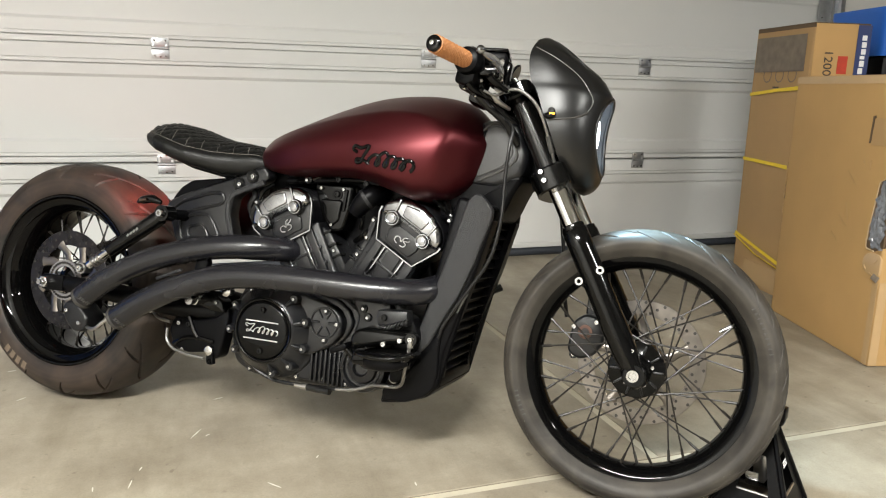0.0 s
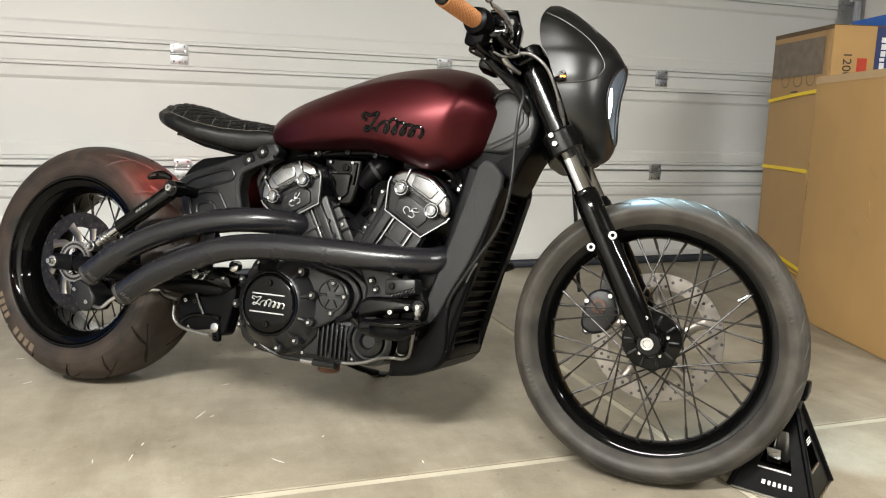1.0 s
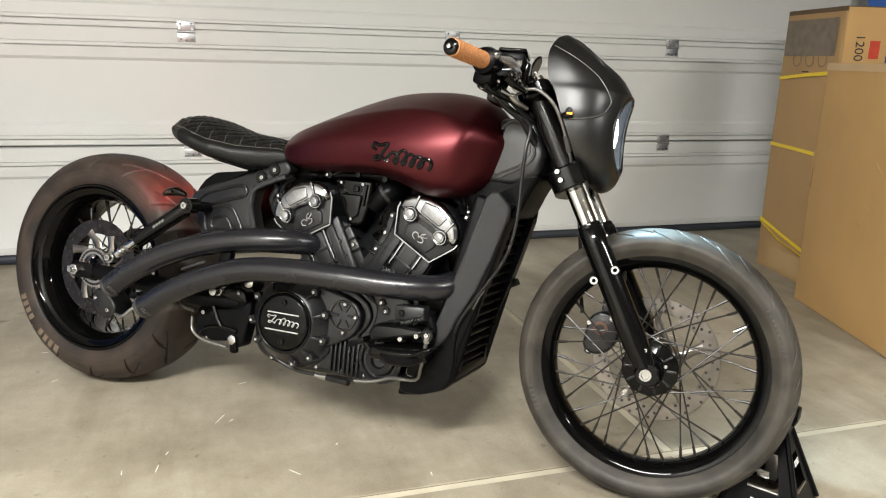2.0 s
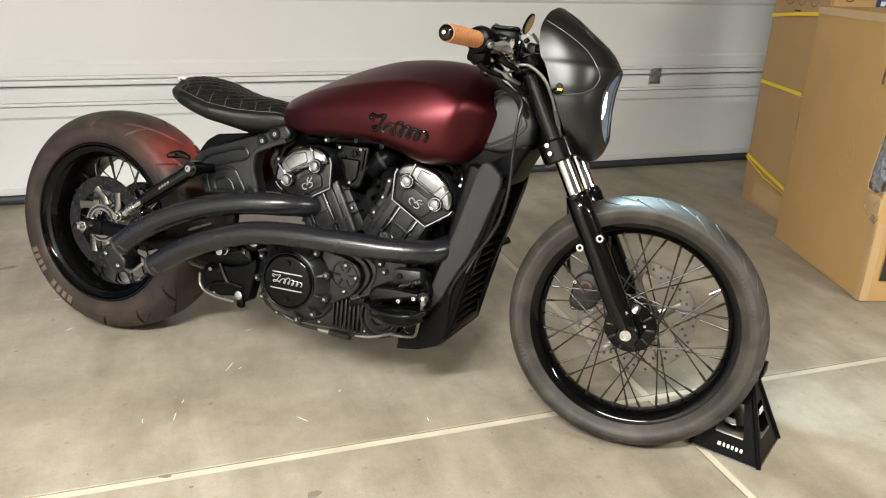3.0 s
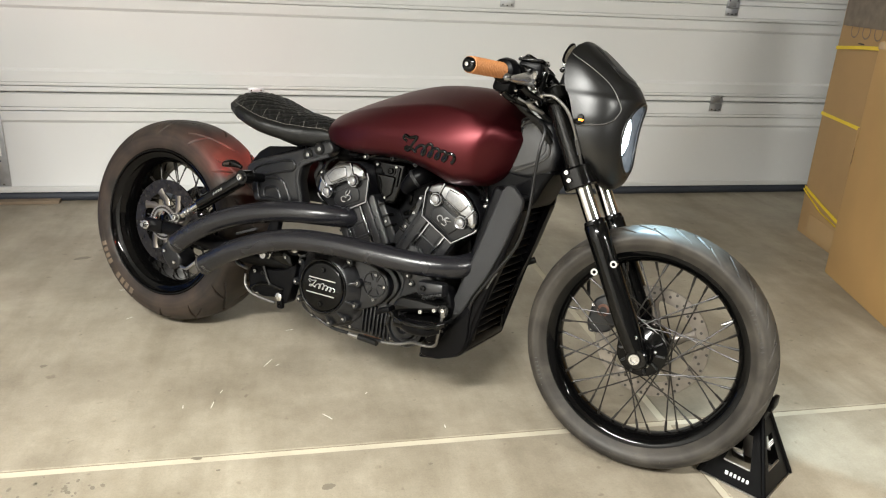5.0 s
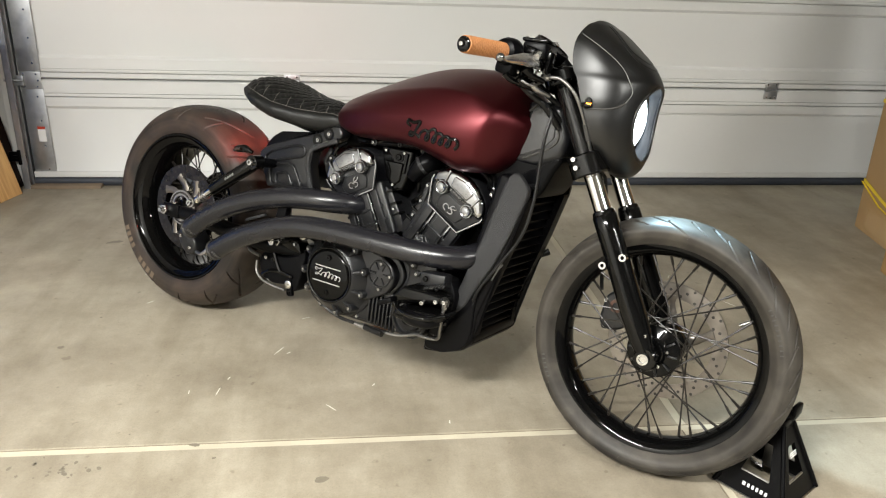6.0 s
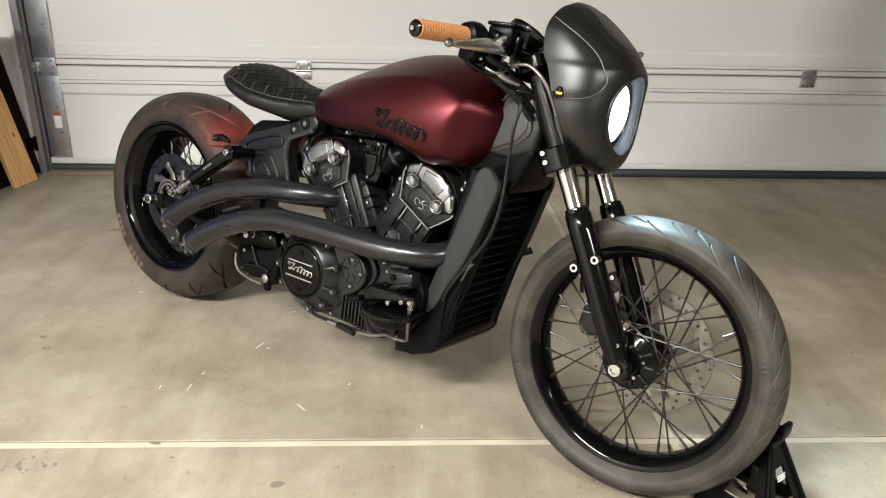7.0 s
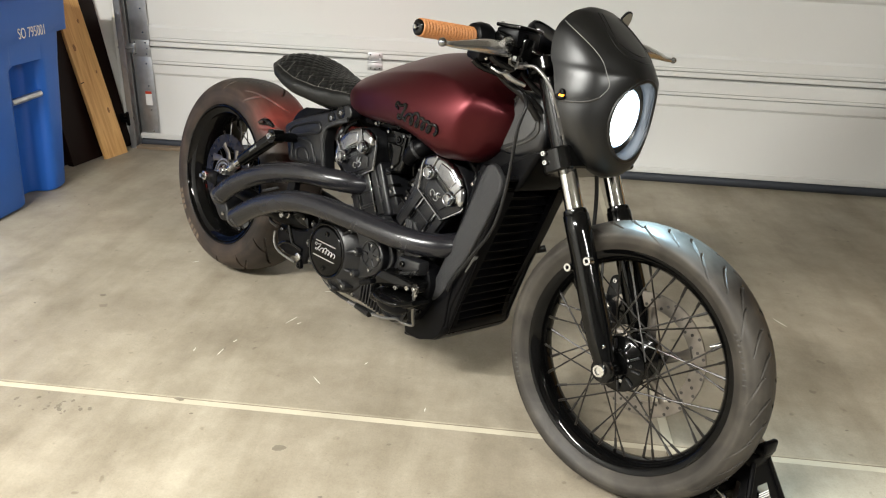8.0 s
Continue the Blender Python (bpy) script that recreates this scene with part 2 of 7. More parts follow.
def loft(rings, caps=True, bm=None, closed=True, loop=False):
    bm = bm or bmesh.new()
    vs = [[bm.verts.new(tuple(map(float, q))) for q in ring] for ring in rings]
    k = len(vs[0])
    pairs = list(zip(vs, vs[1:])) + ([(vs[-1], vs[0])] if loop else [])
    for a, b in pairs:
        for i in range(k if closed else k - 1):
            j = (i + 1) % k
            bm.faces.new((a[i], a[j], b[j], b[i]))
    if caps and not loop:
        bm.faces.new(vs[0])
        bm.faces.new(vs[-1])
    return bm


def tube(pts, r, seg=12, n=0, bm=None, caps=True, loop=False, flat=1.0):
    """A round bar along pts; r: one radius or one for each point. n: smoothing steps."""
    if not isinstance(r, (list, tuple)):
        r = [r] * len(pts)
    q = [(*p, rr) for p, rr in zip(pts, r)]
    q = spline(q, n) if n else [np.array(a, float) for a in q]
    P = [Vector(a[:3]) for a in q]
    rings, side = [], None
    for i, p in enumerate(P):
        if loop:
            d = P[(i + 1) % len(P)] - P[i - 1]
        else:
            d = P[min(i + 1, len(P) - 1)] - P[max(i - 1, 0)]
        d.normalize()
        if side is None:
            side = d.cross(Vector((0, 1, 0.01)))
            if side.length < 0.05:
                side = d.cross(Vector((1, 0, 0)))
        side = (side - d * side.dot(d)).normalized()
        up = d.cross(side)
        rings.append([p + (side * math.cos(a) + up * math.sin(a) * flat) * q[i][3] for a in (2 * math.pi * k / seg for k in range(seg))])
    return loft(rings, caps, bm, loop=loop)


def lathe(profile, seg=48, m=None, bm=None, loop=False):
    """profile: (radius, height along the axis y). Turned round y, then moved by m."""
    m = m or Matrix()
    rings = []
    for r, h in profile:
        rings.append([m @ Vector((r * math.cos(a), h, r * math.sin(a))) for a in (2 * math.pi * k / seg for k in range(seg))])
    return loft(rings, caps=not loop, bm=bm, loop=loop)


def area2(poly):
    return sum(a[0] * b[1] - b[0] * a[1] for a, b in zip(poly, poly[1:] + poly[:1]))


def inset(poly, d):
    s = 1 if area2(poly) > 0 else -1
    out = []
    for i, p in enumerate(poly):
        a, c = poly[i - 1], poly[(i + 1) % len(poly)]
        u = Vector((p[0] - a[0], p[1] - a[1])).normalized()
        v = Vector((c[0] - p[0], c[1] - p[1])).normalized()
        nu, nv = Vector((-u.y, u.x)), Vector((-v.y, v.x))
        k = nu + nv
        k = k / max(0.35, k.dot(nu)) if k.length > 1e-6 else nu
        out.append((p[0] + s * d * k.x, p[1] + s * d * k.y))
    return out


def rounded(poly, r, n=4):
    out = []
    for i, p in enumerate(poly):
        p, a, c = Vector(p), Vector(poly[i - 1]), Vector(poly[(i + 1) % len(poly)])
        ra = min(r, (a - p).length * 0.45)
        rc = min(r, (c - p).length * 0.45)
        s, e = p + (a - p).normalized() * ra, p + (c - p).normalized() * rc
        for k in range(n + 1):
            t = k / n
            q = s * (1 - t) ** 2 + p * 2 * t * (1 - t) + e * t * t
            out.append((q.x, q.y))
    return out


def prism(poly, y0, y1, bevel=0.0, bm=None, m=None):
    """poly in the x-z plane, drawn out from y0 (bevelled edge) to y1."""
    m = m or Matrix()
    s = 1 if y1 > y0 else -1
    rings = []
    if bevel:
        for k in range(4):
            a = math.pi / 2 * k / 3
            rings.append([m @ Vector((x, y0 + s * bevel * (1 - math.sin(a)), z)) for x, z in inset(poly, bevel * (1 - math.cos(a)))][:])
        rings = rings[::-1]
    else:
        rings.append([m @ Vector((x, y0, z)) for x, z in poly])
    rings.append([m @ Vector((x, y1, z)) for x, z in poly])
    return loft(rings, bm=bm)


def block(size, m=None, bevel=0.0, bm=None):
    """A box round its own middle, with bevelled edges."""
    b = bmesh.new()
    bmesh.ops.create_cube(b, size=1)
    bmesh.ops.scale(b, vec=size, verts=b.verts)
    if bevel:
        bmesh.ops.bevel(b, geom=b.edges[:], offset=bevel, segments=2, affect="EDGES", profile=0.5)
    if m:
        bmesh.ops.transform(b, matrix=m, verts=b.verts)
    if bm is None:
        return b
    me = bpy.data.meshes.new("tmp")
    b.to_mesh(me)
    b.free()
    bm.from_mesh(me)
    bpy.data.meshes.remove(me)
    return bm


def at(x, y, z, rx=0, ry=0, rz=0):
    return pose(x, y, z, rx, ry, rz)


def text_mesh(body, size, material, depth=0.0005):
    cu = bpy.data.curves.new("text", "FONT")
    cu.body, cu.size, cu.extrude = body, size, depth
    cu.align_x, cu.align_y = "CENTER", "CENTER"
    tmp = bpy.data.objects.new("tmp", cu)
    scene.collection.objects.link(tmp)
    me = bpy.data.meshes.new_from_object(tmp.evaluated_get(bpy.context.evaluated_depsgraph_get()))
    bpy.data.objects.remove(tmp)
    me.materials.clear()
    me.materials.append(material)
    return me


# ---- the garage ----
DOOR_Y, DOOR_L, DOOR_R, SEC = 3.905, -1.264, 3.97, 0.533
LEFT, RIGHT, BACK, TOP = -2.15, 5.2, -3.6, 2.66


def slab(name, x0, x1, y0, y1, z0, z1, material, label, category, parent=None):
    bm = block((x1 - x0, y1 - y0, z1 - z0), at((x0 + x1) / 2, (y0 + y1) / 2, (z0 + z1) / 2))
    ob = new(name, finish(bm, name, material, 0))
    if parent:
        ob.parent = parent
    return tagged(ob, label, category, kind="structure")


floor = thing("floor", Matrix(), "worn beige concrete garage floor with sawn joints", "floor", kind="structure")
JX, JY, JW = 1.255, 1.598, 0.0125
for x0, x1 in ((LEFT - 0.2, JX - JW), (JX + JW, RIGHT + 0.2)):
    for y0, y1 in ((BACK - 0.2, JY - JW), (JY + JW, DOOR_Y + 0.25)):
        part("slab", block((x1 - x0, y1 - y0, 0.12), at((x0 + x1) / 2, (y0 + y1) / 2, -0.06), bevel=0.003), M_FLOOR, floor, smooth=0)
M_DIRT = mat("joint_dirt", (0.17, 0.14, 0.10), 0.85, vary=0.7, scale=14)
part("joint_gap", block((RIGHT - LEFT, 0.0030, 0.1), at((LEFT + RIGHT) / 2, JY + JW - 0.0019, -0.0520)), M_DIRT, floor, "dark dirt along the joint", 0)
part("joint_gap", block((0.004, JY - JW - BACK, 0.1), at(JX - JW + 0.0026, (BACK + JY - JW) / 2, -0.0522)), M_DIRT, floor, "dark dirt along the joint", 0)
part("joint_strip", block((RIGHT - LEFT, 2 * JW, 0.1), at((LEFT + RIGHT) / 2, JY, -0.0525)), M_JOINT, floor, "pale joint filler", 0)
for y0, y1 in ((BACK, JY - JW), (JY + JW, DOOR_Y)):
    part("joint_strip", block((2 * JW, y1 - y0, 0.1), at(JX, (y0 + y1) / 2, -0.0535)), M_JOINT, floor, "pale joint filler", 0)

# stains, flecks and scratches on the concrete
M_STAIN = mat("oil_stain", (0.165, 0.143, 0.108), 0.6, vary=0.3, scale=40)
M_FLECK = mat("pale_fleck", (0.62, 0.60, 0.53), 0.6)


def blot(x, y, rx, ry, rz, material, seed, name, label):
    rng = random.Random(seed)
    pts = [(math.cos(2 * math.pi * k / 14) * rx * rng.uniform(0.7, 1.1), math.sin(2 * math.pi * k / 14) * ry * rng.uniform(0.7, 1.1)) for k in range(14)]
    m = at(x, y, 0, 0, 0, rz)
    part(name, loft([[m @ Vector((a, b, -0.001)) for a, b in pts], [m @ Vector((a, b, 0.0006)) for a, b in pts]]), material, floor, label, 0)


for k, (x, y, rx, ry, rz) in enumerate(((0.287, 1.446, 0.018, 0.012, 10), (-0.541, 2.132, 0.012, 0.009, 0), (-0.642, 3.05, 0.035, 0.016, 20), (0.55, 1.50, 0.006, 0.004, 0), (-0.037, 1.603, 0.016, 0.006, -10), (0.02, 1.545, 0.006, 0.004, 0), (1.02, 1.45, 0.012, 0.007, 40))):
    blot(x, y, rx, ry, rz, M_STAIN, k, "stain", "dark stain on the concrete")
rng = random.Random(11)
for k in range(22):
    r = rng.uniform(0.002, 0.0055)
    blot(-0.33 + rng.gauss(0, 0.045), 1.525 + rng.gauss(0, 0.022), r * 1.5, r, rng.uniform(0, 180), M_STAIN, 80 + k, "speck", "dark speck on the concrete")
for k in range(46):
    r = rng.uniform(0.0012, 0.0035)
    blot(rng.uniform(-1.2, 2.4), rng.uniform(1.1, 3.7), r * 1.6, r, rng.uniform(0, 180), M_STAIN, 120 + k, "speck", "dark speck on the concrete")
for k, (x, y, L, rz) in enumerate(((0.13, 2.076, 0.030, 62), (0.16, 2.06, 0.008, 40), (-0.02, 1.85, 0.022, 80), (0.0, 1.92, 0.010, 70), (-0.10, 1.85, 0.012, 95), (0.42, 1.86, 0.008, 60), (0.30, 1.75, 0.02, 130), (0.20, 2.30, 0.015, 20), (-0.35, 2.45, 0.014, 40), (0.62, 1.66, 0.010, 90), (-0.42, 2.70, 0.012, 10), (1.75, 2.35, 0.03, 120), (1.62, 2.60, 0.02, 60))):
    blot(x, y, L, 0.0018, rz, M_FLECK, 40 + k, "fleck", "pale scratch on the concrete")

slab("wall_north_left", LEFT - 0.15, DOOR_L - 0.05, DOOR_Y + 0.03, DOOR_Y + 0.18, 0, TOP, M_WALL, "white painted garage wall beside the door", "wall")
slab("wall_north_right", DOOR_R + 0.05, RIGHT + 0.15, DOOR_Y + 0.03, DOOR_Y + 0.18, 0, TOP, M_WALL, "white painted garage wall beside the door", "wall")
slab("wall_north_header", DOOR_L - 0.05, DOOR_R + 0.05, DOOR_Y + 0.03, DOOR_Y + 0.18, 4 * SEC, TOP, M_WALL, "white painted wall above the garage door", "wall")
slab("wall_west", LEFT - 0.15, LEFT, BACK, DOOR_Y + 0.03, 0, TOP, M_WALL, "plain white garage side wall", "wall")
# out of view; their dark tone holds back fill and reflections on the bike
slab("wall_east", RIGHT, RIGHT + 0.15, BACK, DOOR_Y + 0.03, 0, TOP, M_SIDE, "unseen side wall, darkened to keep reflections dark", "wall")
slab("wall_south", LEFT - 0.15, RIGHT + 0.15, BACK - 0.15, BACK, 0, TOP, M_BACK, "unseen back wall, darkened to weaken the fill light", "wall")
slab("ceiling", LEFT - 0.15, RIGHT + 0.15, BACK - 0.15, DOOR_Y + 0.18, TOP, TOP + 0.1, M_CEIL, "unseen grey ceiling, darkened to lower the bounce light", "ceiling")

door = thing("door_1", Matrix(), "closed white sectional steel garage door with ribbed panels", "garage door", kind="structure")
# profile of one section: height, depth behind the proud rails
PROFILE = [(0.0, 0.008), (0.0012, 0.003), (0.004, 0.0), (0.0265, 0.0), (0.0272, 0.015), (0.0312, 0.015), (0.0320, 0.001), (0.0455, 0.001), (0.0462, 0.006), (0.0480, 0.006), (0.0488, 0.002),
           (0.098, 0.003), (0.112, 0.012), (0.386, 0.013), (0.400, 0.004),
           (0.4450, 0.003), (0.4458, 0.015), (0.4498, 0.015), (0.4506, 0.001), (0.4650, 0.001), (0.4657, 0.006), (0.4675, 0.006), (0.4682, 0.0), (0.529, 0.0), (0.5313, 0.003), (0.5325, 0.008)]
BOTTOM = [(0.0, 0.008), (0.0012, 0.003), (0.062, 0.003), (0.080, 0.012)] + [q for q in PROFILE if q[0] > 0.3]
for i in range(4):
    z = i * SEC + 0.017
    rings = [[(x, DOOR_Y - 0.018 + d, z + h * (0.985 if i == 0 else 1)) for h, d in (PROFILE if i else BOTTOM)] + [(x, DOOR_Y + 0.028, z + 0.53), (x, DOOR_Y + 0.028, z)] for x in (DOOR_L, DOOR_R)]
    part("door_panel", loft(rings), M_DOOR, door, smooth=30)
part("bottom_seal", tube([(DOOR_L, DOOR_Y - 0.012, 0.022), (DOOR_R, DOOR_Y - 0.012, 0.022)], 0.025, 16), M_RUBBERSEAL, door, "dark rubber bottom seal")
part("bottom_rail", block((DOOR_R - DOOR_L, 0.012, 0.03), at((DOOR_L + DOOR_R) / 2, DOOR_Y - 0.026, 0.062), 0.003), M_DOOR, door)


def hinge_mesh():
    bm = block((0.078, 0.003, 0.040), at(0, 0, 0.026), 0.001)
    block((0.078, 0.003, 0.040), at(0, 0, -0.026), 0.001, bm)
    tube([(-0.039, -0.004, 0), (0.039, -0.004, 0)], 0.006, 10, bm=bm)
    for x in (-0.028, 0.028):
        block((0.014, 0.006, 0.018), at(x, -0.003, 0.010), 0.002, bm)
    return finish(bm, "hinge", M_GALV)


def screw_mesh(r, h, material, name="screw"):
    return finish(lathe([(r, 0), (r, -h * 0.6), (r * 0.8, -h), (r * 0.45, -h), (r * 0.4, -h * 0.55), (0.0002, -h * 0.55)], 12), name, material)


HINGE, HSCREW = hinge_mesh(), screw_mesh(0.0045, 0.004, M_BOLT)
for zk in (1, 2, 3):
    for x in (0.056, 1.352, 2.654):
        h = piece("hinge", HINGE, door, at(x, DOOR_Y - 0.020, zk * SEC + 0.006), "galvanised door hinge")
        for sx, sz in ((-0.024, 0.034), (0.024, 0.034), (-0.024, -0.034), (0.024, -0.034), (0, -0.038)):
            piece("screw", HSCREW, h, at(sx, -0.0015, sz))
for x0, s in ((DOOR_L, 1), (DOOR_R, -1)):
    xc = x0 + s * 0.056
    for i in range(4):
        zc = (i + 0.5) * SEC + 0.012
        st = part("end_stile", block((0.104, 0.004, SEC - 0.03), at(xc, DOOR_Y - 0.021, zc), 0.001), M_GALV, door, "galvanised end stile")
        for dz in (-0.19, -0.07, 0.06, 0.18):
            piece("screw", HSCREW, st, at(xc + 0.02 * s, DOOR_Y - 0.023, zc + dz))
    for zk in (1, 2, 3):
        bm = block((0.10, 0.004, 0.085), at(xc, DOOR_Y - 0.026, zk * SEC + 0.006), 0.001)
        block((0.03, 0.02, 0.05), at(x0 + s * 0.015, DOOR_Y - 0.036, zk * SEC + 0.006), 0.003, bm)
        tube([(x0 + s * 0.03, DOOR_Y - 0.045, zk * SEC + 0.006), (x0 - s * 0.06, DOOR_Y - 0.045, zk * SEC + 0.006)], 0.006, 8, bm=bm)
        h = part("end_hinge", bm, M_GALV, door, "galvanised roller hinge")
        for sx, sz in ((-0.03, 0.03), (0.03, 0.03), (-0.03, -0.03), (0.03, -0.03), (0.036, 0)):
            piece("screw", HSCREW, h, at(xc + sx, DOOR_Y - 0.028, zk * SEC + 0.006 + sz))
part("warning_sticker", block((0.036, 0.0006, 0.075), at(-1.196, DOOR_Y - 0.0235, 0.27)), M_WHITEPRINT, door, "small white sticker", 0)
part("sticker_band", block((0.036, 0.0006, 0.014), at(-1.196, DOOR_Y - 0.0240, 0.302)), M_REDPRINT, door, "red sticker band", 0)
# slide lock by the left track
bm = block((0.05, 0.02, 0.05), at(-1.325, DOOR_Y - 0.065, 0.165), 0.004)
block((0.06, 0.012, 0.018), at(-1.30, DOOR_Y - 0.075, 0.165), 0.003, bm)
block((0.016, 0.03, 0.075), at(-1.298, DOOR_Y - 0.075, 0.165), 0.003, bm)
part("slide_lock", bm, M_SATIN, door, "black slide lock")


def track(x, s):
    t = thing("door_track", Matrix(), "galvanised vertical garage door track", "door track", kind="structure")
    y = DOOR_Y - 0.055
    bm = block((0.004, 0.055, 2.3), at(x, y, 1.15))
    block((0.03, 0.003, 2.3), at(x + s * 0.015, y - 0.026, 1.15), 0, bm)
    block((0.03, 0.003, 2.3), at(x + s * 0.015, y + 0.026, 1.15), 0, bm)
    part("rail", bm, M_GALV, t, smooth=0)
    for z in (0.4, 1.2, 2.0):
        part("bracket", block((0.05, 0.004, 0.05), at(x - s * 0.025, DOOR_Y - 0.02, z), 0.001), M_GALV, t)
    part("jamb", block((0.045, 0.05, 2.15), at(x - s * 0.03, DOOR_Y + 0.002, 1.075), 0.002), M_WALL, t, "white painted jamb")


track(DOOR_L - 0.035, 1)
track(DOOR_R + 0.035, -1)

# ceiling lamps, out of view
for lx, ly, long_, watts in LAMPS:
    lamp = thing("ceiling_lamp", at(lx, ly, TOP), "white strip lamp on the garage ceiling", "ceiling lamp")
    part("housing", block((long_ + 0.05, 0.28, 0.03), at(0, 0, -0.0151), 0.006), M_WHITEPRINT, lamp)


# ---- cartons by the door ----
def big_carton():
    t = thing("cardboard_box", at(2.372, 1.962, 0, 0, 0, -15.6), "large plain brown cardboard box standing on the floor", "box")
    # local x runs along the front, y along the left side
    W, D, H = 0.62, 0.692, 1.005
    rings = []
    for z in (0.0, 0.004, 0.3, 0.65, 0.997, H):
        o = 0.004 if z in (0.0, H) else 0.0
        bulge = 0.006 * math.sin(math.pi * z / H)
        ring = [(o - bulge, o), (W - o, o - bulge), (W - o + bulge, D - o), (o, D - o)]
        ring = rounded(ring, 0.008, 3)
        rings.append([(x, y, z) for x, y in ring])
    part("body", loft(rings), M_CARD, t)
    side = at(0, 0, 0, 0, 0, 90)  # x and z drawn here lie along the left side
    for (ya, za), (yb, zb) in (((0.28, 0.499), (0.22, 0.461)), ((0.255, 0.665), (0.20, 0.618)), ((0.24, 0.55), (0.215, 0.48)), ((0.168, 0.719), (0.165, 0.69)), ((0.13, 0.715), (0.128, 0.68)), ((0.31, 0.43), (0.27, 0.40))):
        part("crease", tube([(-0.0062, ya, za), (-0.0070, (ya + yb) / 2, (za + zb) / 2), (-0.0062, yb, zb)], [0.0006, 0.0016, 0.0006], 6), M_TAPE, t, "pale crease in clear tape")
    # torn corner with plastic showing
    hole = rounded([(-0.002, 0.425), (0.045, 0.405), (0.087, 0.413), (0.092, 0.44), (0.083, 0.50), (0.068, 0.58), (0.061, 0.643), (0.03, 0.665), (-0.002, 0.66)], 0.006)
    part("torn_hole", prism(hole, 0.0075, -0.003, m=side), M_CARDEDGE, t, "torn hole at the cardboard corner", 0)
    part("torn_hole", prism(rounded([(0.0, 0.43), (0.035, 0.44), (0.028, 0.55), (0.036, 0.64), (0.0, 0.66)], 0.006), -0.006, 0.002), M_CARDEDGE, t, "torn hole at the cardboard corner", 0)
    rng = random.Random(3)
    lip = [(y + rng.uniform(-0.004, 0.004), z + rng.uniform(-0.004, 0.004)) for y, z in hole]
    part("torn_lip", tube([(-0.008, y, z) for y, z in lip if y > 0.002], [0.0012 + 0.0022 * rng.random() for y, z in lip if y > 0.002], 6), mat("torn_fibre", (0.46, 0.34, 0.20), 0.85, vary=0.3, scale=60), t, "ragged pale cardboard edge")
    # one crumpled sheet of plastic
    rows_ = []
    for i in range(19):
        f = i / 18
        reach = float(np.interp(f, [0, 0.1, 0.4, 0.8, 1], [0.060, 0.082, 0.070, 0.056, 0.030]))
        rows_.append([(-0.0085 - 0.013 * rng.random(), -0.004 + reach * k / 9 + rng.uniform(-0.003, 0.003), 0.418 + 0.235 * f + rng.uniform(-0.004, 0.004)) for k in range(10)])
    bm = loft(rows_, caps=False, closed=False)
    part("plastic_wrap", bm, mat("clear_wrap", (0.16, 0.17, 0.19), 0.10, vary=0.6, scale=60, coat=0.8), t, "crumpled clear plastic in the hole", 0)
    lobe = rounded([(0.020, 0.318), (0.070, 0.322), (0.099, 0.345), (0.092, 0.385), (0.055, 0.402), (0.0, 0.40), (-0.002, 0.33)], 0.02)
    part("tape_lobe", prism(lobe, 0.0085, 0.0, 0.002, m=side), M_TAPE, t, "wrinkled clear tape patch")
    for ya, za, yb, zb in ((0.012, 0.385, 0.03, 0.365), (0.085, 0.35, 0.07, 0.335), (0.028, 0.322, 0.05, 0.330)):
        part("tape_wrinkle", tube([(-0.0088, ya, za), (-0.0088, yb, zb)], 0.0022, 6), M_TAPE, t)
    part("tape_shred", block((0.006, 0.03, 0.022), at(-0.009, 0.015, 0.318, 20, 15, 10), 0.002), M_GREYPRINT, t, "grey torn tape end")
    part("tape_strip", block((0.0012, 0.030, 0.30), at(-0.0044, 0.016, 0.155)), M_TAPE, t, "clear packing tape", 0)
    part("tape_strip", block((0.030, 0.0012, 0.30), at(0.014, -0.0044, 0.155)), M_TAPE, t, "clear packing tape", 0)
    slot = rounded([(0.025, 0.768), (0.148, 0.764), (0.142, 0.858), (0.03, 0.86)], 0.006)
    part("handle_flap", prism(slot, 0.0062, -0.001, 0.001, m=side), M_CARD2, t, "cut hand hole flap", 0)
    part("handle_gap", prism([(0.150, 0.775), (0.158, 0.770), (0.153, 0.864), (0.143, 0.866)], 0.0066, -0.001, m=side), M_CARDEDGE, t, "dark slot", 0)
    bm = bmesh.new()
    for i in range(16):
        block((0.004, rng.uniform(0.004, 0.010), rng.uniform(0.008, 0.02)), at(-0.002, 0.690, 0.44 + 0.22 * i / 16, rng.uniform(-20, 20), 0, rng.uniform(-20, 20)), 0.001, bm)
    part("frayed_edge", bm, M_CARD2, t, "frayed rear edge")
    part("frayed_gap", prism([(0.686, 0.50), (0.691, 0.49), (0.692, 0.56), (0.688, 0.57)], 0.002, -0.003, m=side), M_CARDEDGE, t, "", 0)
    part("edge_tape", block((0.0012, 0.69, 0.028), at(-0.0012, 0.346, H - 0.016)), M_TAPE, t, "clear tape along the top", 0)
    part("print_block", block((0.20, 0.001, 0.186), at(0.156, -0.0066, 0.18)), M_PRINT, t, "black printed block", 0)
    part("edge_tape", block((0.63, 0.03, 0.001), at(0.31, 0.012, H + 0.0006)), M_TAPE, t, "clear tape along the top", 0)


big_carton()


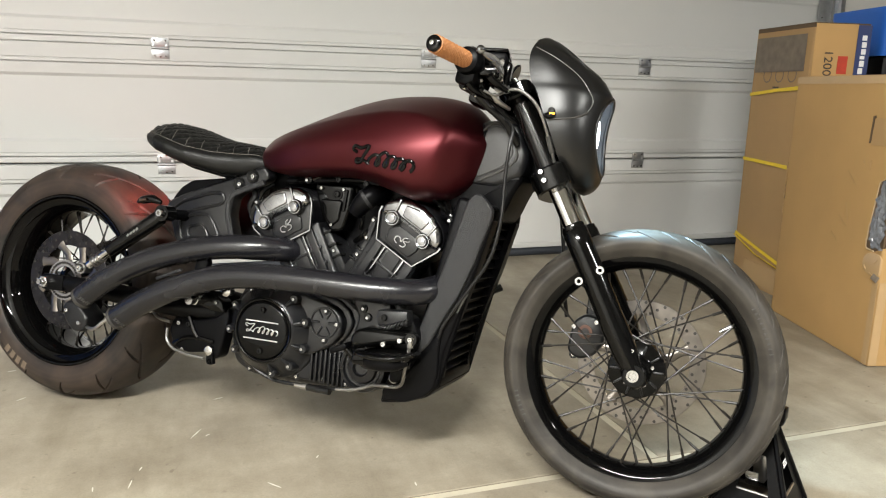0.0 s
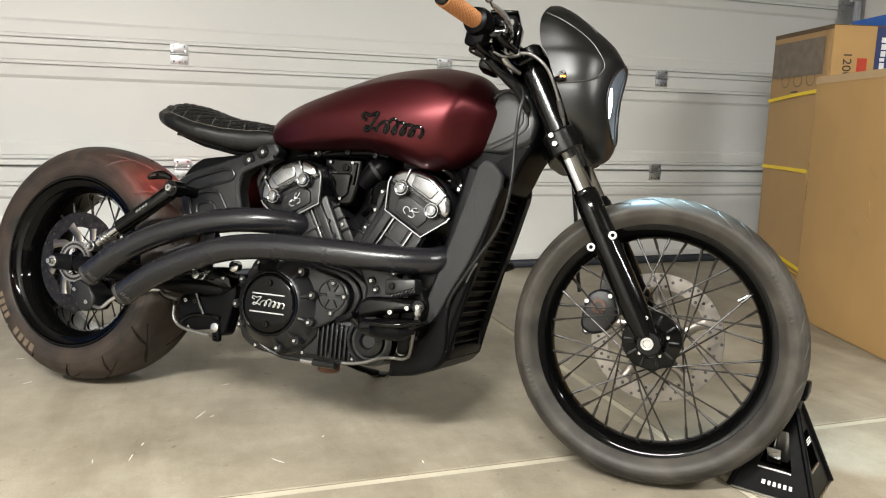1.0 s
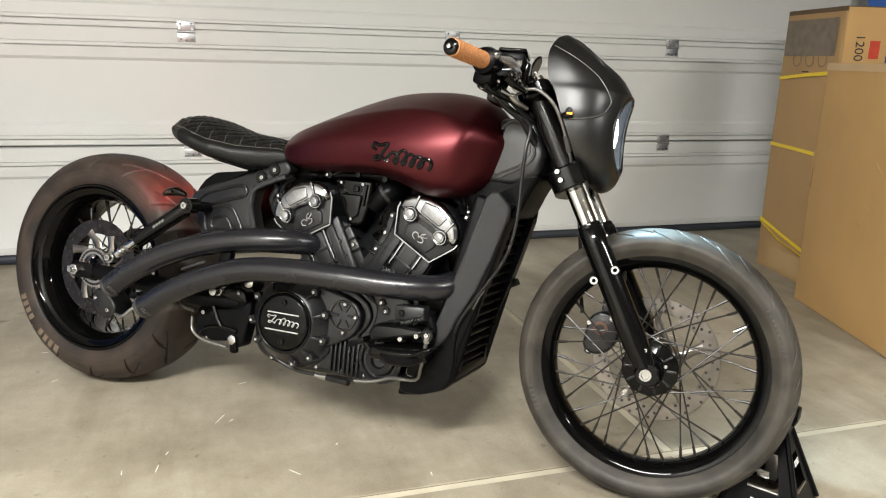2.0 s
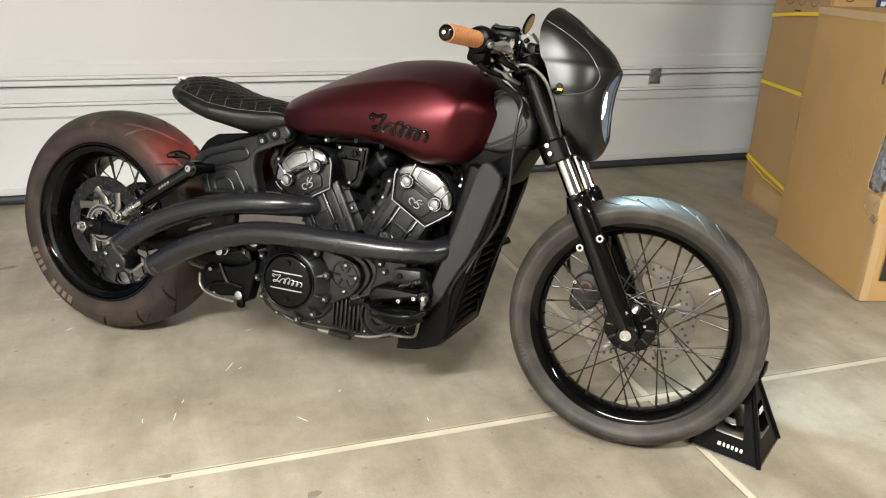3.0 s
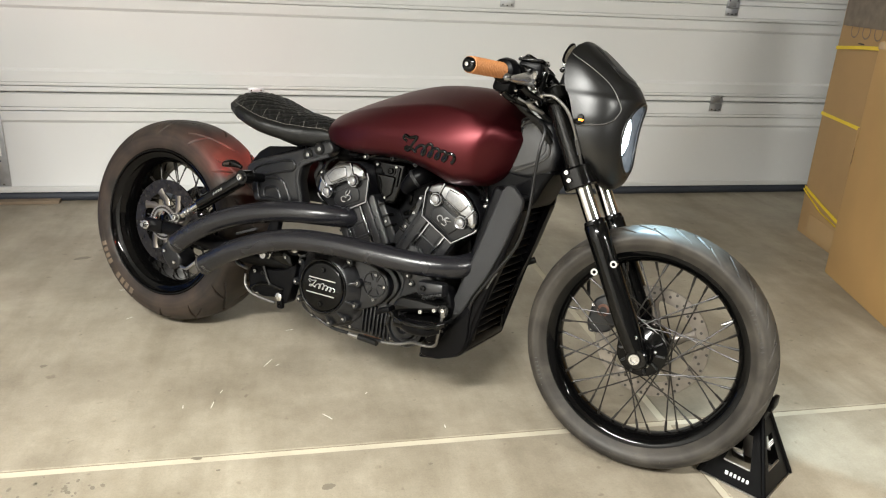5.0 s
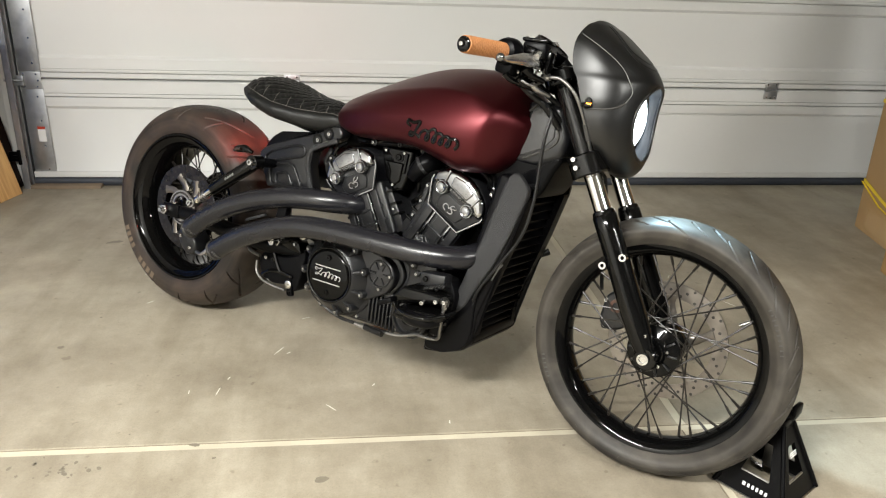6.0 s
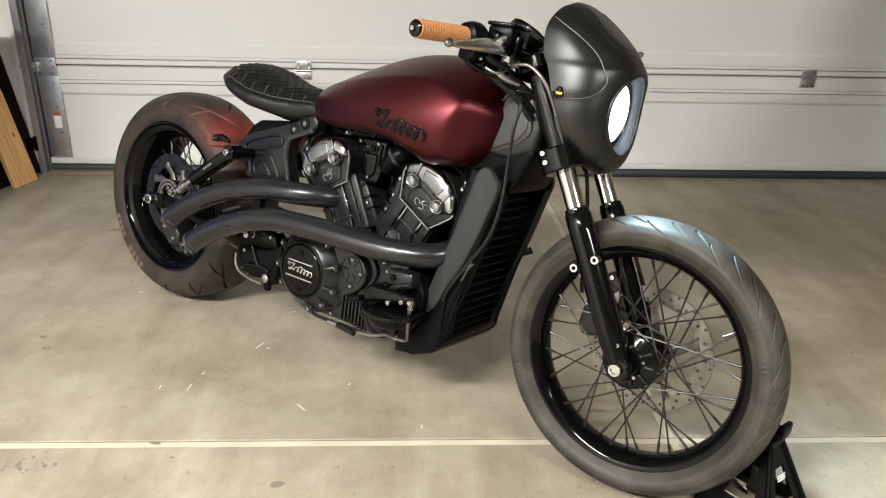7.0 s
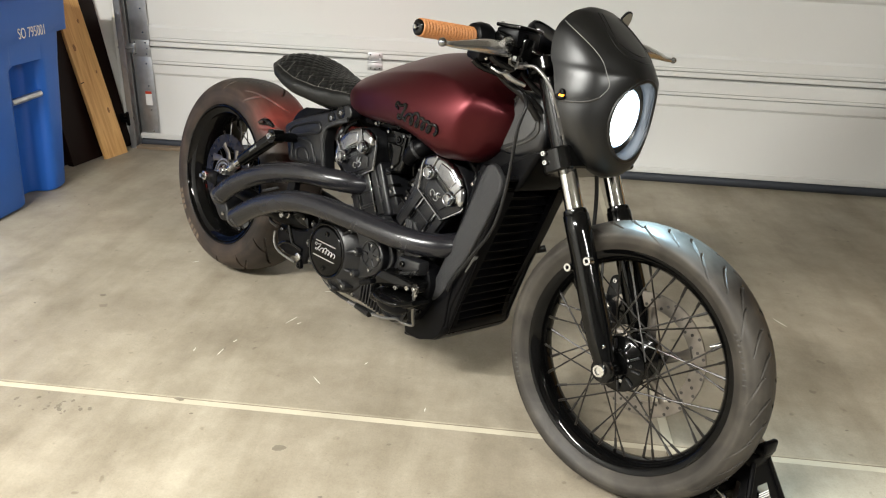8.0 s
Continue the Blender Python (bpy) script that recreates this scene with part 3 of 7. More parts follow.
def tall_carton():
    t = thing("tall_cardboard_box", at(2.728, 2.742, 0, 0, 0, -11.6), "tall worn cardboard box with yellow straps and blue end", "box")
    # local x along the printed front, y along the left side
    W, D, H = 0.262, 0.46, 1.24
    rings = []
    for z in (0.0, 0.3, 0.62, 0.95, 1.22):
        b = 0.010 * math.sin(math.pi * z / 1.22)
        ring = rounded([(-b, 0), (W, -0.4 * b), (W, D), (-b * 0.4, D)], 0.008, 3)
        rings.append([(x, y, z) for x, y in ring])
    part("body", loft(rings), M_CARD2, t)
    rim = rounded([(0, 0), (W, 0), (W, D), (0, D)], 0.008, 3)
    inner = inset(rim, 0.006)
    part("open_rim", loft([[(x, y, 1.2) for x, y in rim], [(x, y, H) for x, y in rim], [(x, y, H) for x, y in inner], [(x, y, 1.21) for x, y in inner]]), M_CARDEDGE, t, "dark open top edge")
    part("front_panel", block((0.196, 0.003, 1.23), at(0.099, -0.005, 0.62), 0.001), M_CARD, t, "clean cardboard front panel", 0)
    part("blue_panel", block((0.064, 0.004, 1.225), at(0.230, -0.005, 0.62), 0.001), M_BLUEPRINT, t, "blue printed band", 0)
    bm = bmesh.new()
    rng = random.Random(5)
    z = 1.19
    while z > 0.95:
        h = rng.uniform(0.014, 0.026)
        block((0.022, 0.001, h), at(0.230 + rng.uniform(-0.003, 0.003), -0.0076, z - h / 2), 0, bm)
        z -= h + 0.006
    part("lettering_bars", bm, M_WHITEPRINT, t, "white lettering bars on the blue band", 0)
    piece("number_print", text_mesh("1200", 0.056, M_PRINT), t, at(0.070, -0.0072, 1.070, 90, 90, 0), "black printed number")
    part("red_label", block((0.046, 0.001, 0.075), at(0.140, -0.0071, 1.063)), M_REDPRINT, t, "red printed square", 0)
    # scuffed print on the left side
    part("scuff", block((0.001, 0.40, 0.16), at(-0.0065, 0.24, 1.115)), M_GREYPRINT, t, "scuffed grey print", 0)
    for k in range(3):
        part("round_print", lathe([(0.034, -0.0005), (0.034, 0), (0.029, 0), (0.029, -0.0005)], 24, at(-0.0085, 0.12 + 0.10 * k, 1.02, 0, 0, 90), loop=True), M_GREYPRINT, t, "faded round symbol", 0)
    part("print_line", block((0.001, 0.05, 0.006), at(-0.009, 0.24, 0.965)), M_PRINT, t, "", 0)
    for za, zb in ((0.93, 0.965), (0.615, 0.605), (0.235, 0.15)):
        bm = loft([[(-0.0135, -0.004, zb - 0.009), (-0.0125, -0.004, zb + 0.009), (-0.012, -0.003, zb + 0.009), (-0.012, -0.003, zb - 0.009)],
                   [(-0.0160, 0.23, (za + zb) / 2 - 0.005), (-0.0150, 0.23, (za + zb) / 2 + 0.010), (-0.0145, 0.23, (za + zb) / 2 + 0.010), (-0.0145, 0.23, (za + zb) / 2 - 0.005)],
                   [(-0.0075, D, za - 0.008), (-0.0070, D, za + 0.008), (-0.0055, D, za + 0.008), (-0.0055, D, za - 0.008)]])
        part("strap", bm, M_YELLOW, t, "yellow packing strap")
    part("strap", tube([(-0.012, D, 0.225), (-0.016, 0.25, 0.165), (-0.013, 0.0, 0.13)], 0.005, 6, flat=0.3), M_YELLOW, t, "yellow packing strap")
    part("tape_patch", block((0.001, 0.30, 0.10), at(-0.0065, 0.20, 0.07)), M_TAPE, t, "brown packing tape", 0)


tall_carton()


def blue_tote():
    t = thing("blue_plastic_tote", at(3.42, 2.98, 0, 0, 0, -12), "blue plastic tote on a black plinth", "tote")
    part("plinth", block((0.42, 0.40, 1.12), at(0.05, 0, 0.56), 0.02), M_SATIN, t, "black plastic stand")
    rings = []
    for z, g in ((1.12, 0.0), (1.13, 0.01), (1.30, 0.03), (1.31, 0.05), (1.335, 0.05), (1.34, 0.04)):
        rings.append([(x * (1 + g), y * (1 + g), z) for x, y in rounded([(-0.17, -0.2), (0.25, -0.2), (0.25, 0.2), (-0.17, 0.2)], 0.04, 4)])
    part("tub", loft(rings), M_BIN, t)


blue_tote()


# ---- left corner: wheeled bin and leaning boards ----
def wheeled_bin():
    t = thing("recycling_bin", at(-1.285, 2.905, 0), "blue plastic wheeled recycling bin with metal bar", "bin")
    # front faces +x; local y across
    def section(z, w, d0, d1, notch):
        """outline seen from above; notch: depth of the recess in the front"""
        c = 0.06
        pts = [(d0, -w), (d0, -c + 0.02), (d0 - notch, -c + 0.04), (d0 - notch, c + 0.08), (d0, c + 0.10), (d0, w), (d1, w), (d1, -w)]
        return [(x, y, z) for x, y in rounded(pts, 0.035, 4)]
    rings = [section(0.004, 0.258, -0.010, -0.50, 0.09), section(0.02, 0.266, 0.004, -0.52, 0.10), section(0.30, 0.288, 0.022, -0.58, 0.10), section(0.585, 0.305, 0.040, -0.63, 0.10),
             section(0.605, 0.308, 0.042, -0.64, 0.001), section(0.703, 0.318, 0.048, -0.66, 0.0005), section(0.708, 0.385, 0.052, -0.70, 0.0005), section(0.86, 0.395, 0.056, -0.72, 0.0005), section(0.865, 0.38, 0.046, -0.71, 0.0005)]
    part("body", loft(rings), M_BIN, t)
    lid = [[(x, y, z) for x, y in rounded([(0.09 - g, -0.455 + g), (0.09 - g, 0.455 - g), (-0.73 + g, 0.455 - g), (-0.73 + g, -0.455 + g)], 0.06, 4)] for z, g in ((0.866, 0), (0.90, 0), (0.93, 0.02), (0.945, 0.08))]
    part("lid", loft(lid), M_BIN, t)
    part("lift_bar", tube([(0.018, -0.05, 0.455), (0.018, 0.15, 0.458)], 0.014, 14), M_ZINC, t, "grey metal lift bar")
    piece("stencil", text_mesh("SO 795001", 0.052, M_WHITEPRINT), t, at(0.0545, 0.115, 0.722, 90, 0, 90) @ Matrix.Diagonal((0.80, 1.15, 1, 1)), "white stencilled characters")
    for y in (-0.2, 0.2):
        part("wheel", lathe([(0.02, -0.03), (0.10, -0.03), (0.115, -0.02), (0.115, 0.02), (0.10, 0.03), (0.02, 0.03)], 28, at(-0.58, y, 0.115)), M_RUBBERSEAL, t, "black plastic wheel")


wheeled_bin()


def leaning(name, x, y, w, h, th, rz, lean, material, label, cat):
    """A board on its lower edge, leaning back against the corner; local y is its width."""
    t = thing(name, at(x, y, 0, 0, 0, rz) @ at(0, 0, 0.001, 0, -lean, 0), label, cat)
    part("board", block((th, w, h), at(-th / 2, 0, h / 2), 0.002), material, t, smooth=0)
    return t


leaning("dark_panel", -1.366, 3.66, 0.46, 1.9, 0.035, -10.5, 10.2, M_DARKWOOD, "dark brown stained wooden panel leaning in the corner", "panel")
leaning("dark_panel", -1.462, 3.42, 0.34, 1.7, 0.03, -10.5, 10.2, M_DARKWOOD, "dark brown stained wooden panel leaning behind the bin", "panel")
pl = leaning("pine_board", -1.298, 3.665, 0.157, 1.85, 0.02, -14.0, 14.2, M_PINE, "clear pine board leaning against a dark panel", "board")
M_KNOT = mat("pine_knot", (0.26, 0.13, 0.045), 0.5, vary=0.4, scale=60)
for ky, kz, kr in ((-0.045, 0.575, 0.012), (0.035, 0.70, 0.008), (-0.015, 0.98, 0.009), (0.04, 0.24, 0.010), (0.045, 0.44, 0.006)):
    part("knot", lathe([(kr, -0.0004), (kr, 0.0003), (kr * 0.5, 0.0005), (0.0001, 0.0005)], 16, at(0.0003, ky, kz, 0, 0, -90) @ Matrix.Diagonal((0.75, 1, 1.5, 1))), M_KNOT, pl, "brown knot", 0)
part("nick", block((0.0012, 0.022, 0.005), at(0.0002, -0.068, 0.40, 8, 0, 0)), M_DARKWOOD, pl, "dark nick in the edge", 0)
part("wood_offcut", block((0.34, 0.05, 0.016), at(0, 0, 0.0081), 0.002), M_OFFCUT, thing("wood_offcut_strip", at(-1.10, DOOR_Y - 0.06, 0, 0, 0, 1), "thin strip of wood lying at the door", "wood strip"), smooth=0)


# ---- jack stand ----
def jack_stand():
    t = thing("jack_stand", at(1.357, 1.357, 0, 0, 0, -55.5), "black steel jack stand beside the front wheel", "jack stand")
    # local x along the labelled face, face towards -y
    B, Tp, Z = 0.086, 0.022, 0.185
    steel = M_SATIN
    for k in range(4):
        m = at(0, 0, 0, 0, 0, 90 * k)
        # one sloping sheet with an arched cut-out
        def pt(u, z, off=0.0):
            f = z / Z
            half = B * (1 - f) + Tp * f
            return m @ Vector((u * half, -half + off, z))
        bm = bmesh.new()
        cols, levels = (-1, -0.52, 0.52, 1), (0.0, 0.054, 0.135, Z)
        grid = []
        for off in (0.0, 0.003):
            grid.append({(i, j): bm.verts.new(pt(u * (0.75 if j == 2 and abs(u) < 1 else 1), z, off)) for i, u in enumerate(cols) for j, z in enumerate(levels)})
        for i in range(3):
            for j in range(3):
                if (i, j) != (1, 1):
                    for v in grid:
                        bm.faces.new((v[i, j], v[i + 1, j], v[i + 1, j + 1], v[i, j + 1]))
        hole = [(1, 1), (2, 1), (2, 2), (1, 2)]
        for p, q in zip(hole, hole[1:] + hole[:1]):
            bm.faces.new((grid[0][p], grid[0][q], grid[1][q], grid[1][p]))
        part("window_lip", tube([pt(-0.5, 0.055, 0.002), pt(0.5, 0.055, 0.002)], 0.003, 8), M_STEEL, t, "bright window edge")
        part("leg_plate", bm, steel, t, smooth=0)
        part("foot_flange", block((2 * B, 0.012, 0.004), m @ at(0, -B + 0.004, 0.0022), 0.001), M_STEEL, t, "worn bright steel edge")
        part("corner_fold", tube([m @ Vector((-B, -B, 0.003)), m @ Vector((-Tp, -Tp, Z))], 0.006, 8), steel, t)
    bm = block((0.052, 0.052, 0.03), at(0, 0, Z), 0.004)
    part("collar", bm, steel, t)
    part("ratchet_post", block((0.028, 0.026, 0.17), at(0, 0, Z - 0.045), 0.003), M_STEEL, t, "grey ratchet post")
    part("saddle", block((0.075, 0.034, 0.022), at(0, 0, Z + 0.028), 0.006), steel, t)
    for hx in (-0.034, 0.034):
        part("saddle_horn", block((0.012, 0.034, 0.03), at(hx, 0, Z + 0.043), 0.004), steel, t)
    part("pawl", block((0.03, 0.004, 0.045), at(-0.005, -0.06, 0.085, 25), 0.003), M_POLISH, t, "zinc pawl plate")
    tilt = math.degrees(math.atan2(B - Tp, Z))
    fm = at(0, -B - 0.0012, 0, -tilt, 0, 0)
    rng = random.Random(2)
    x = -0.022
    for w in (0.010, 0.007, 0.008, 0.007, 0.008, 0.008):
        part("badge_bar", block((w * 0.75, 0.0008, 0.009), fm @ at(x + w / 2, 0, 0.030)), M_WHITEPRINT, t, "white badge mark", 0)
        x += w + 0.003
    fm2 = at(0, 0, 0, 0, 0, 90) @ fm
    for k in range(3):
        part("warning_text", block((0.030, 0.0008, 0.0025), fm2 @ at(0.0, 0, 0.115 + 0.005 * k)), M_WHITEPRINT, t, "tiny white print", 0)


jack_stand()


# ---- motorcycle ----
# local x forward, y to its left, z up; it leans on its side stand
BIKE = at(-0.1931, 2.4463, 0.0119, -10.8, 0, -38.8)
bike = thing("motorcycle", BIKE, "custom cruiser motorcycle with dark red tank and matte black fairing", "motorcycle")
RW, FW = Vector((0, 0.010, 0.336)), Vector((1.603, 0.012, 0.304))
BOLT = screw_mesh(0.0065, 0.006, M_BOLT, "bolt")
SMALL = screw_mesh(0.0045, 0.004, M_BOLT, "small_bolt")
BIG = screw_mesh(0.011, 0.010, M_BOLT, "large_bolt")
DARKBOLT = screw_mesh(0.008, 0.006, M_GLOSS, "dark_bolt")


def hexnut(r, h, material, name="nut"):
    p = [(r * math.cos(math.pi / 3 * k), r * math.sin(math.pi / 3 * k)) for k in range(6)]
    bm = prism(p, -h, 0, 0.0015)
    lathe([(r * 0.55, -h - 0.006), (r * 0.55, -h + 0.001)], 14, bm=bm)
    return finish(bm, name, material)


def groove_front(th, v):
    """depth of the tread cut at angle th and place v across (-1 to 1)"""
    d = 0.0
    pitch = 2 * math.pi / 14
    for side in (-1, 1):
        for lead, lo, hi, lean_, w in ((0.0, 0.06, 0.58, -0.135, 0.0165), (0.36, 0.14, 0.74, -0.160, 0.0150), (0.70, 0.42, 0.97, -0.20, 0.0105)):
            s = v * side
            if lo < s < hi:
                f = (s - lo) / (hi - lo)
                c = lead * pitch + (0.25 * pitch if side > 0 else 0) + lean_ * f ** 1.4 + 0.012 * math.sin(math.pi * f)
                x = (th - c + pitch / 2) % pitch - pitch / 2
                k = abs(x) / (w * (0.35 + 0.65 * math.sin(math.pi * min(1, f * 0.9 + 0.08))))
                if k < 1:
                    d = max(d, 1 - k ** 3)
    return d


def groove_rear(th, v):
    d = 0.0
    pitch = 2 * math.pi / 14
    for side in (-1, 1):
        for lead, lo, hi, lean_, w in ((0.0, 0.05, 0.70, 0.42, 0.016), (0.5, 0.45, 0.93, 0.10, 0.013)):
            s = v * side
            if lo < s < hi:
                f = (s - lo) / (hi - lo)
                c = lead * pitch + (0.5 * pitch if side > 0 else 0) + lean_ * f ** 1.3
                x = (th - c + pitch / 2) % pitch - pitch / 2
                k = abs(x) / (w * (0.4 + 0.6 * math.sin(math.pi * min(1, f * 0.9 + 0.08))))
                if k < 1:
                    d = max(d, 1 - k ** 3)
    return d


def tyre(parent, c, prof, groove, depth, seg, across, material):
    """prof: (radius, half width) from bead to crown on one side"""
    half = spline(prof, across)
    sect = [(r, -w) for r, w in half] + [(r, w) for r, w in half[::-1][1:]]
    k = len(sect)
    top = max(r for r, w in sect)
    wmax = max(w for r, w in sect)
    bead = [(prof[0][0] - 0.012, prof[0][1] * 0.9), (prof[0][0] - 0.012, -prof[0][1] * 0.9)]
    rings = []
    # place across the tread, counted from the crown
    mid = (k - 1) // 2
    arc = [0.0] * k
    for i in range(mid + 1, k):
        arc[i] = arc[i - 1] + math.dist(sect[i], sect[i - 1])
    for i in range(mid - 1, -1, -1):
        arc[i] = arc[i + 1] - math.dist(sect[i], sect[i + 1])
    full = 1.25 * wmax
    for j in range(seg):
        th = 2 * math.pi * j / seg
        cs, sn = math.cos(th), math.sin(th)
        ring = []
        for i, (r, y) in enumerate(sect):
            rr = r - depth * groove(th, arc[i] / full) if abs(arc[i]) < full else r
            ring.append((c.x + rr * cs, c.y + y, c.z + rr * sn))
        ring += [(c.x + r * cs, c.y + y, c.z + r * sn) for r, y in bead]
        rings.append(ring)
    return part("tyre", loft(rings, loop=True), material, parent, "worn black rubber tyre", 35)


def spokes(parent, c, n, hub_r, hub_y, rim_r, rim_y, sweep, r=0.0020):
    mesh = None
    for i in range(n):
        side = -1 if i % 2 else 1
        out = 1 if (i // 2) % 2 else -1
        a = 2 * math.pi * (i + 0.5) / n
        b = a - out * sweep
        p0 = c + Vector((hub_r * math.cos(b), side * (hub_y + (0.004 if out > 0 else 0)), hub_r * math.sin(b)))
        p1 = c + Vector((rim_r * math.cos(a), side * rim_y, rim_r * math.sin(a)))
        L = (p1 - p0).length
        if mesh is None:
            bm = tube([(0, 0, 0), (0, 0, L - 0.028), (0, 0, L - 0.027), (0, 0, L)], [r, r, r * 1.55, r * 1.75], 8)
            mesh = finish(bm, "spoke", M_SPOKE)
        rot = (p1 - p0).to_track_quat("Z", "Y").to_matrix().to_4x4()
        piece("spoke", mesh, parent, Matrix.Translation(p0) @ rot)


def disc(parent, c, y, r1, r0, label, material=M_DISC):
    m = Matrix.Translation(c + Vector((0, y, 0)))
    bm = lathe([(r0, -0.002), (r1 - 0.001, -0.002), (r1, -0.001), (r1, 0.001), (r1 - 0.001, 0.002), (r0, 0.002)], 72, m, loop=True)
    return part("brake_disc", bm, material, parent, label)


def letters(parent, c, y, r, a0, a1, n, h, w, material, slant=0.0):
    for i in range(n):
        a = a0 + (a1 - a0) * (i + 0.5) / n
        m = Matrix.Translation(c) @ Matrix.Rotation(-radians(a), 4, "Y") @ at(r, y, 0, 0, 0, slant)
        part("sidewall_mark", block((h, 0.0014, w), m, 0.0005), material, parent, "plain raised sidewall mark", 0)


# rear wheel
rear = part("rear_wheel", lathe([(0.243, -0.105), (0.247, -0.102), (0.246, -0.094), (0.236, -0.087), (0.223, -0.078), (0.207, -0.03), (0.205, 0.0), (0.207, 0.03), (0.223, 0.078), (0.236, 0.087),
                                 (0.246, 0.094), (0.247, 0.102), (0.243, 0.105), (0.239, 0.104), (0.237, 0.098), (0.232, 0.092), (0.218, 0.086), (0.214, 0.078), (0.202, 0.066), (0.198, 0.03), (0.196, 0),
                                 (0.198, -0.03), (0.202, -0.066), (0.214, -0.078), (0.218, -0.086), (0.232, -0.092), (0.237, -0.098), (0.239, -0.104)], 96,
                                Matrix.Translation(RW), loop=True), M_RIM, bike, "gloss black rear wheel rim")
# this dust colour is brown dust plus some of the tail lamp's red glow
tyre(rear, RW, [(0.241, 0.097), (0.252, 0.106), (0.272, 0.111), (0.296, 0.109), (0.316, 0.096), (0.333, 0.069), (0.341, 0.035), (0.343, 0.0)], groove_rear, 0.008, 1000, 10, tyre_material("rear_tyre_rubber", RW, (0.042, 0.030, 0.023)))
spokes(rear, RW, 40, 0.050, 0.045, 0.199, 0.02, 1.30)
part("hub", lathe([(0.02, -0.075), (0.045, -0.07), (0.048, -0.04), (0.032, -0.03), (0.032, 0.03), (0.048, 0.04), (0.05, 0.07), (0.02, 0.075)], 32, Matrix.Translation(RW)), M_GLOSS, rear)
rdisc = disc(rear, RW, -0.080, 0.143, 0.100, "dark steel rear brake disc", mat("worn_dark_disc", (0.034, 0.032, 0.034), 0.28, metal=0.9, vary=0.45, scale=45))
for k in range(8):
    a = 2 * math.pi * k / 8
    pts = [Vector((rr * math.cos(a + tw), -0.082, rr * math.sin(a + tw))) + RW for rr, tw in ((0.055, 0.0), (0.075, 0.10), (0.092, 0.26), (0.107, 0.36))]
    part("carrier_arm", tube(pts, [0.014, 0.012, 0.011, 0.014], 8, 4, flat=0.25), M_DISC, rear, "curved steel disc carrier arm")
# solid dark plugs stand in for the shade inside drilled holes
drill = finish(lathe([(0.0038, -0.0024), (0.0038, 0.0024)], 8), "hole_plug", M_PRINT)
for k in range(40):
    a = 2 * math.pi * k / 40
    rr = (0.136, 0.124, 0.112)[k % 3]
    piece("hole_plug", drill, rdisc, Matrix.Translation(RW + Vector((rr * math.cos(a), -0.0805, rr * math.sin(a)))))
abs_ring = part("sensor_ring", lathe([(0.040, -0.003), (0.058, -0.003), (0.058, 0.003), (0.040, 0.003)], 48, Matrix.Translation(RW + Vector((0, -0.094, 0))), loop=True), M_STEEL, rear, "slotted steel sensor ring")
for k in range(36):
    a = 2 * math.pi * k / 36
    piece("hole_plug", drill, rear, Matrix.Translation(RW + Vector((0.050 * math.cos(a), -0.0965, 0.050 * math.sin(a)))))
for k in range(5):
    a = 2 * math.pi * k / 5 + 0.3
    piece("disc_bolt", BOLT, rear, Matrix.Translation(RW + Vector((0.032 * math.cos(a), -0.096, 0.032 * math.sin(a)))))
letters(rear, RW, -0.1110, 0.284, 203, 221, 4, 0.021, 0.0150, M_LETTER)
letters(rear, RW, -0.1110, 0.284, 228, 249, 4, 0.021, 0.0165, M_LETTER)
pulley = part("drive_pulley", lathe([(0.088, -0.014), (0.110, -0.014), (0.114, -0.010), (0.114, 0.010), (0.110, 0.014), (0.088, 0.014)], 64, Matrix.Translation(RW + Vector((0, 0.088, 0))), loop=True), M_GLOSS, rear, "black belt pulley")
for k in range(5):
    a = 2 * math.pi * k / 5 + 0.5
    for tw in (-0.22, 0.22):
        p0 = RW + Vector((0.035 * math.cos(a), 0.088, 0.035 * math.sin(a)))
        p1 = RW + Vector((0.092 * math.cos(a + tw), 0.088, 0.092 * math.sin(a + tw)))
        part("pulley_spoke", tube([p0, p1], [0.010, 0.008], 8), M_GLOSS, pulley)

# front wheel
front = part("front_wheel", lathe([(0.254, -0.041), (0.258, -0.038), (0.257, -0.033), (0.245, -0.030), (0.236, -0.020), (0.232, 0), (0.236, 0.020), (0.245, 0.030), (0.257, 0.033), (0.258, 0.038), (0.254, 0.041),
                                   (0.246, 0.040), (0.236, 0.033), (0.226, 0.018), (0.223, 0), (0.226, -0.018), (0.236, -0.033), (0.246, -0.040)], 96, Matrix.Translation(FW), loop=True), M_RIM, bike, "gloss black front wheel rim")
tyre(front, FW, [(0.250, 0.038), (0.259, 0.046), (0.272, 0.055), (0.286, 0.058), (0.300, 0.050), (0.309, 0.034), (0.314, 0.017), (0.3155, 0.0)], groove_front, 0.009, 1500, 13, tyre_material("front_tyre_rubber", FW, (0.052, 0.046, 0.038)))
spokes(front, FW, 40, 0.060, 0.035, 0.227, 0.010, 1.38)
fhub = part("hub", lathe([(0.016, -0.072), (0.028, -0.070), (0.032, -0.060), (0.038, -0.055), (0.060, -0.053), (0.063, -0.050), (0.060, -0.046), (0.040, -0.043), (0.035, -0.024), (0.034, 0.02), (0.054, 0.032), (0.056, 0.05), (0.036, 0.056), (0.03, 0.07), (0.016, 0.072)], 36, Matrix.Translation(FW)), M_GLOSS, front, "black wheel hub")
for k in range(10):
    a = 2 * math.pi * k / 10
    part("hub_rib", block((0.022, 0.010, 0.005), Matrix.Translation(FW + Vector((0.047 * math.cos(a), -0.055, 0.047 * math.sin(a)))) @ at(0, 0, 0, 0, -math.degrees(a), 0), 0.002), M_CAST, fhub)
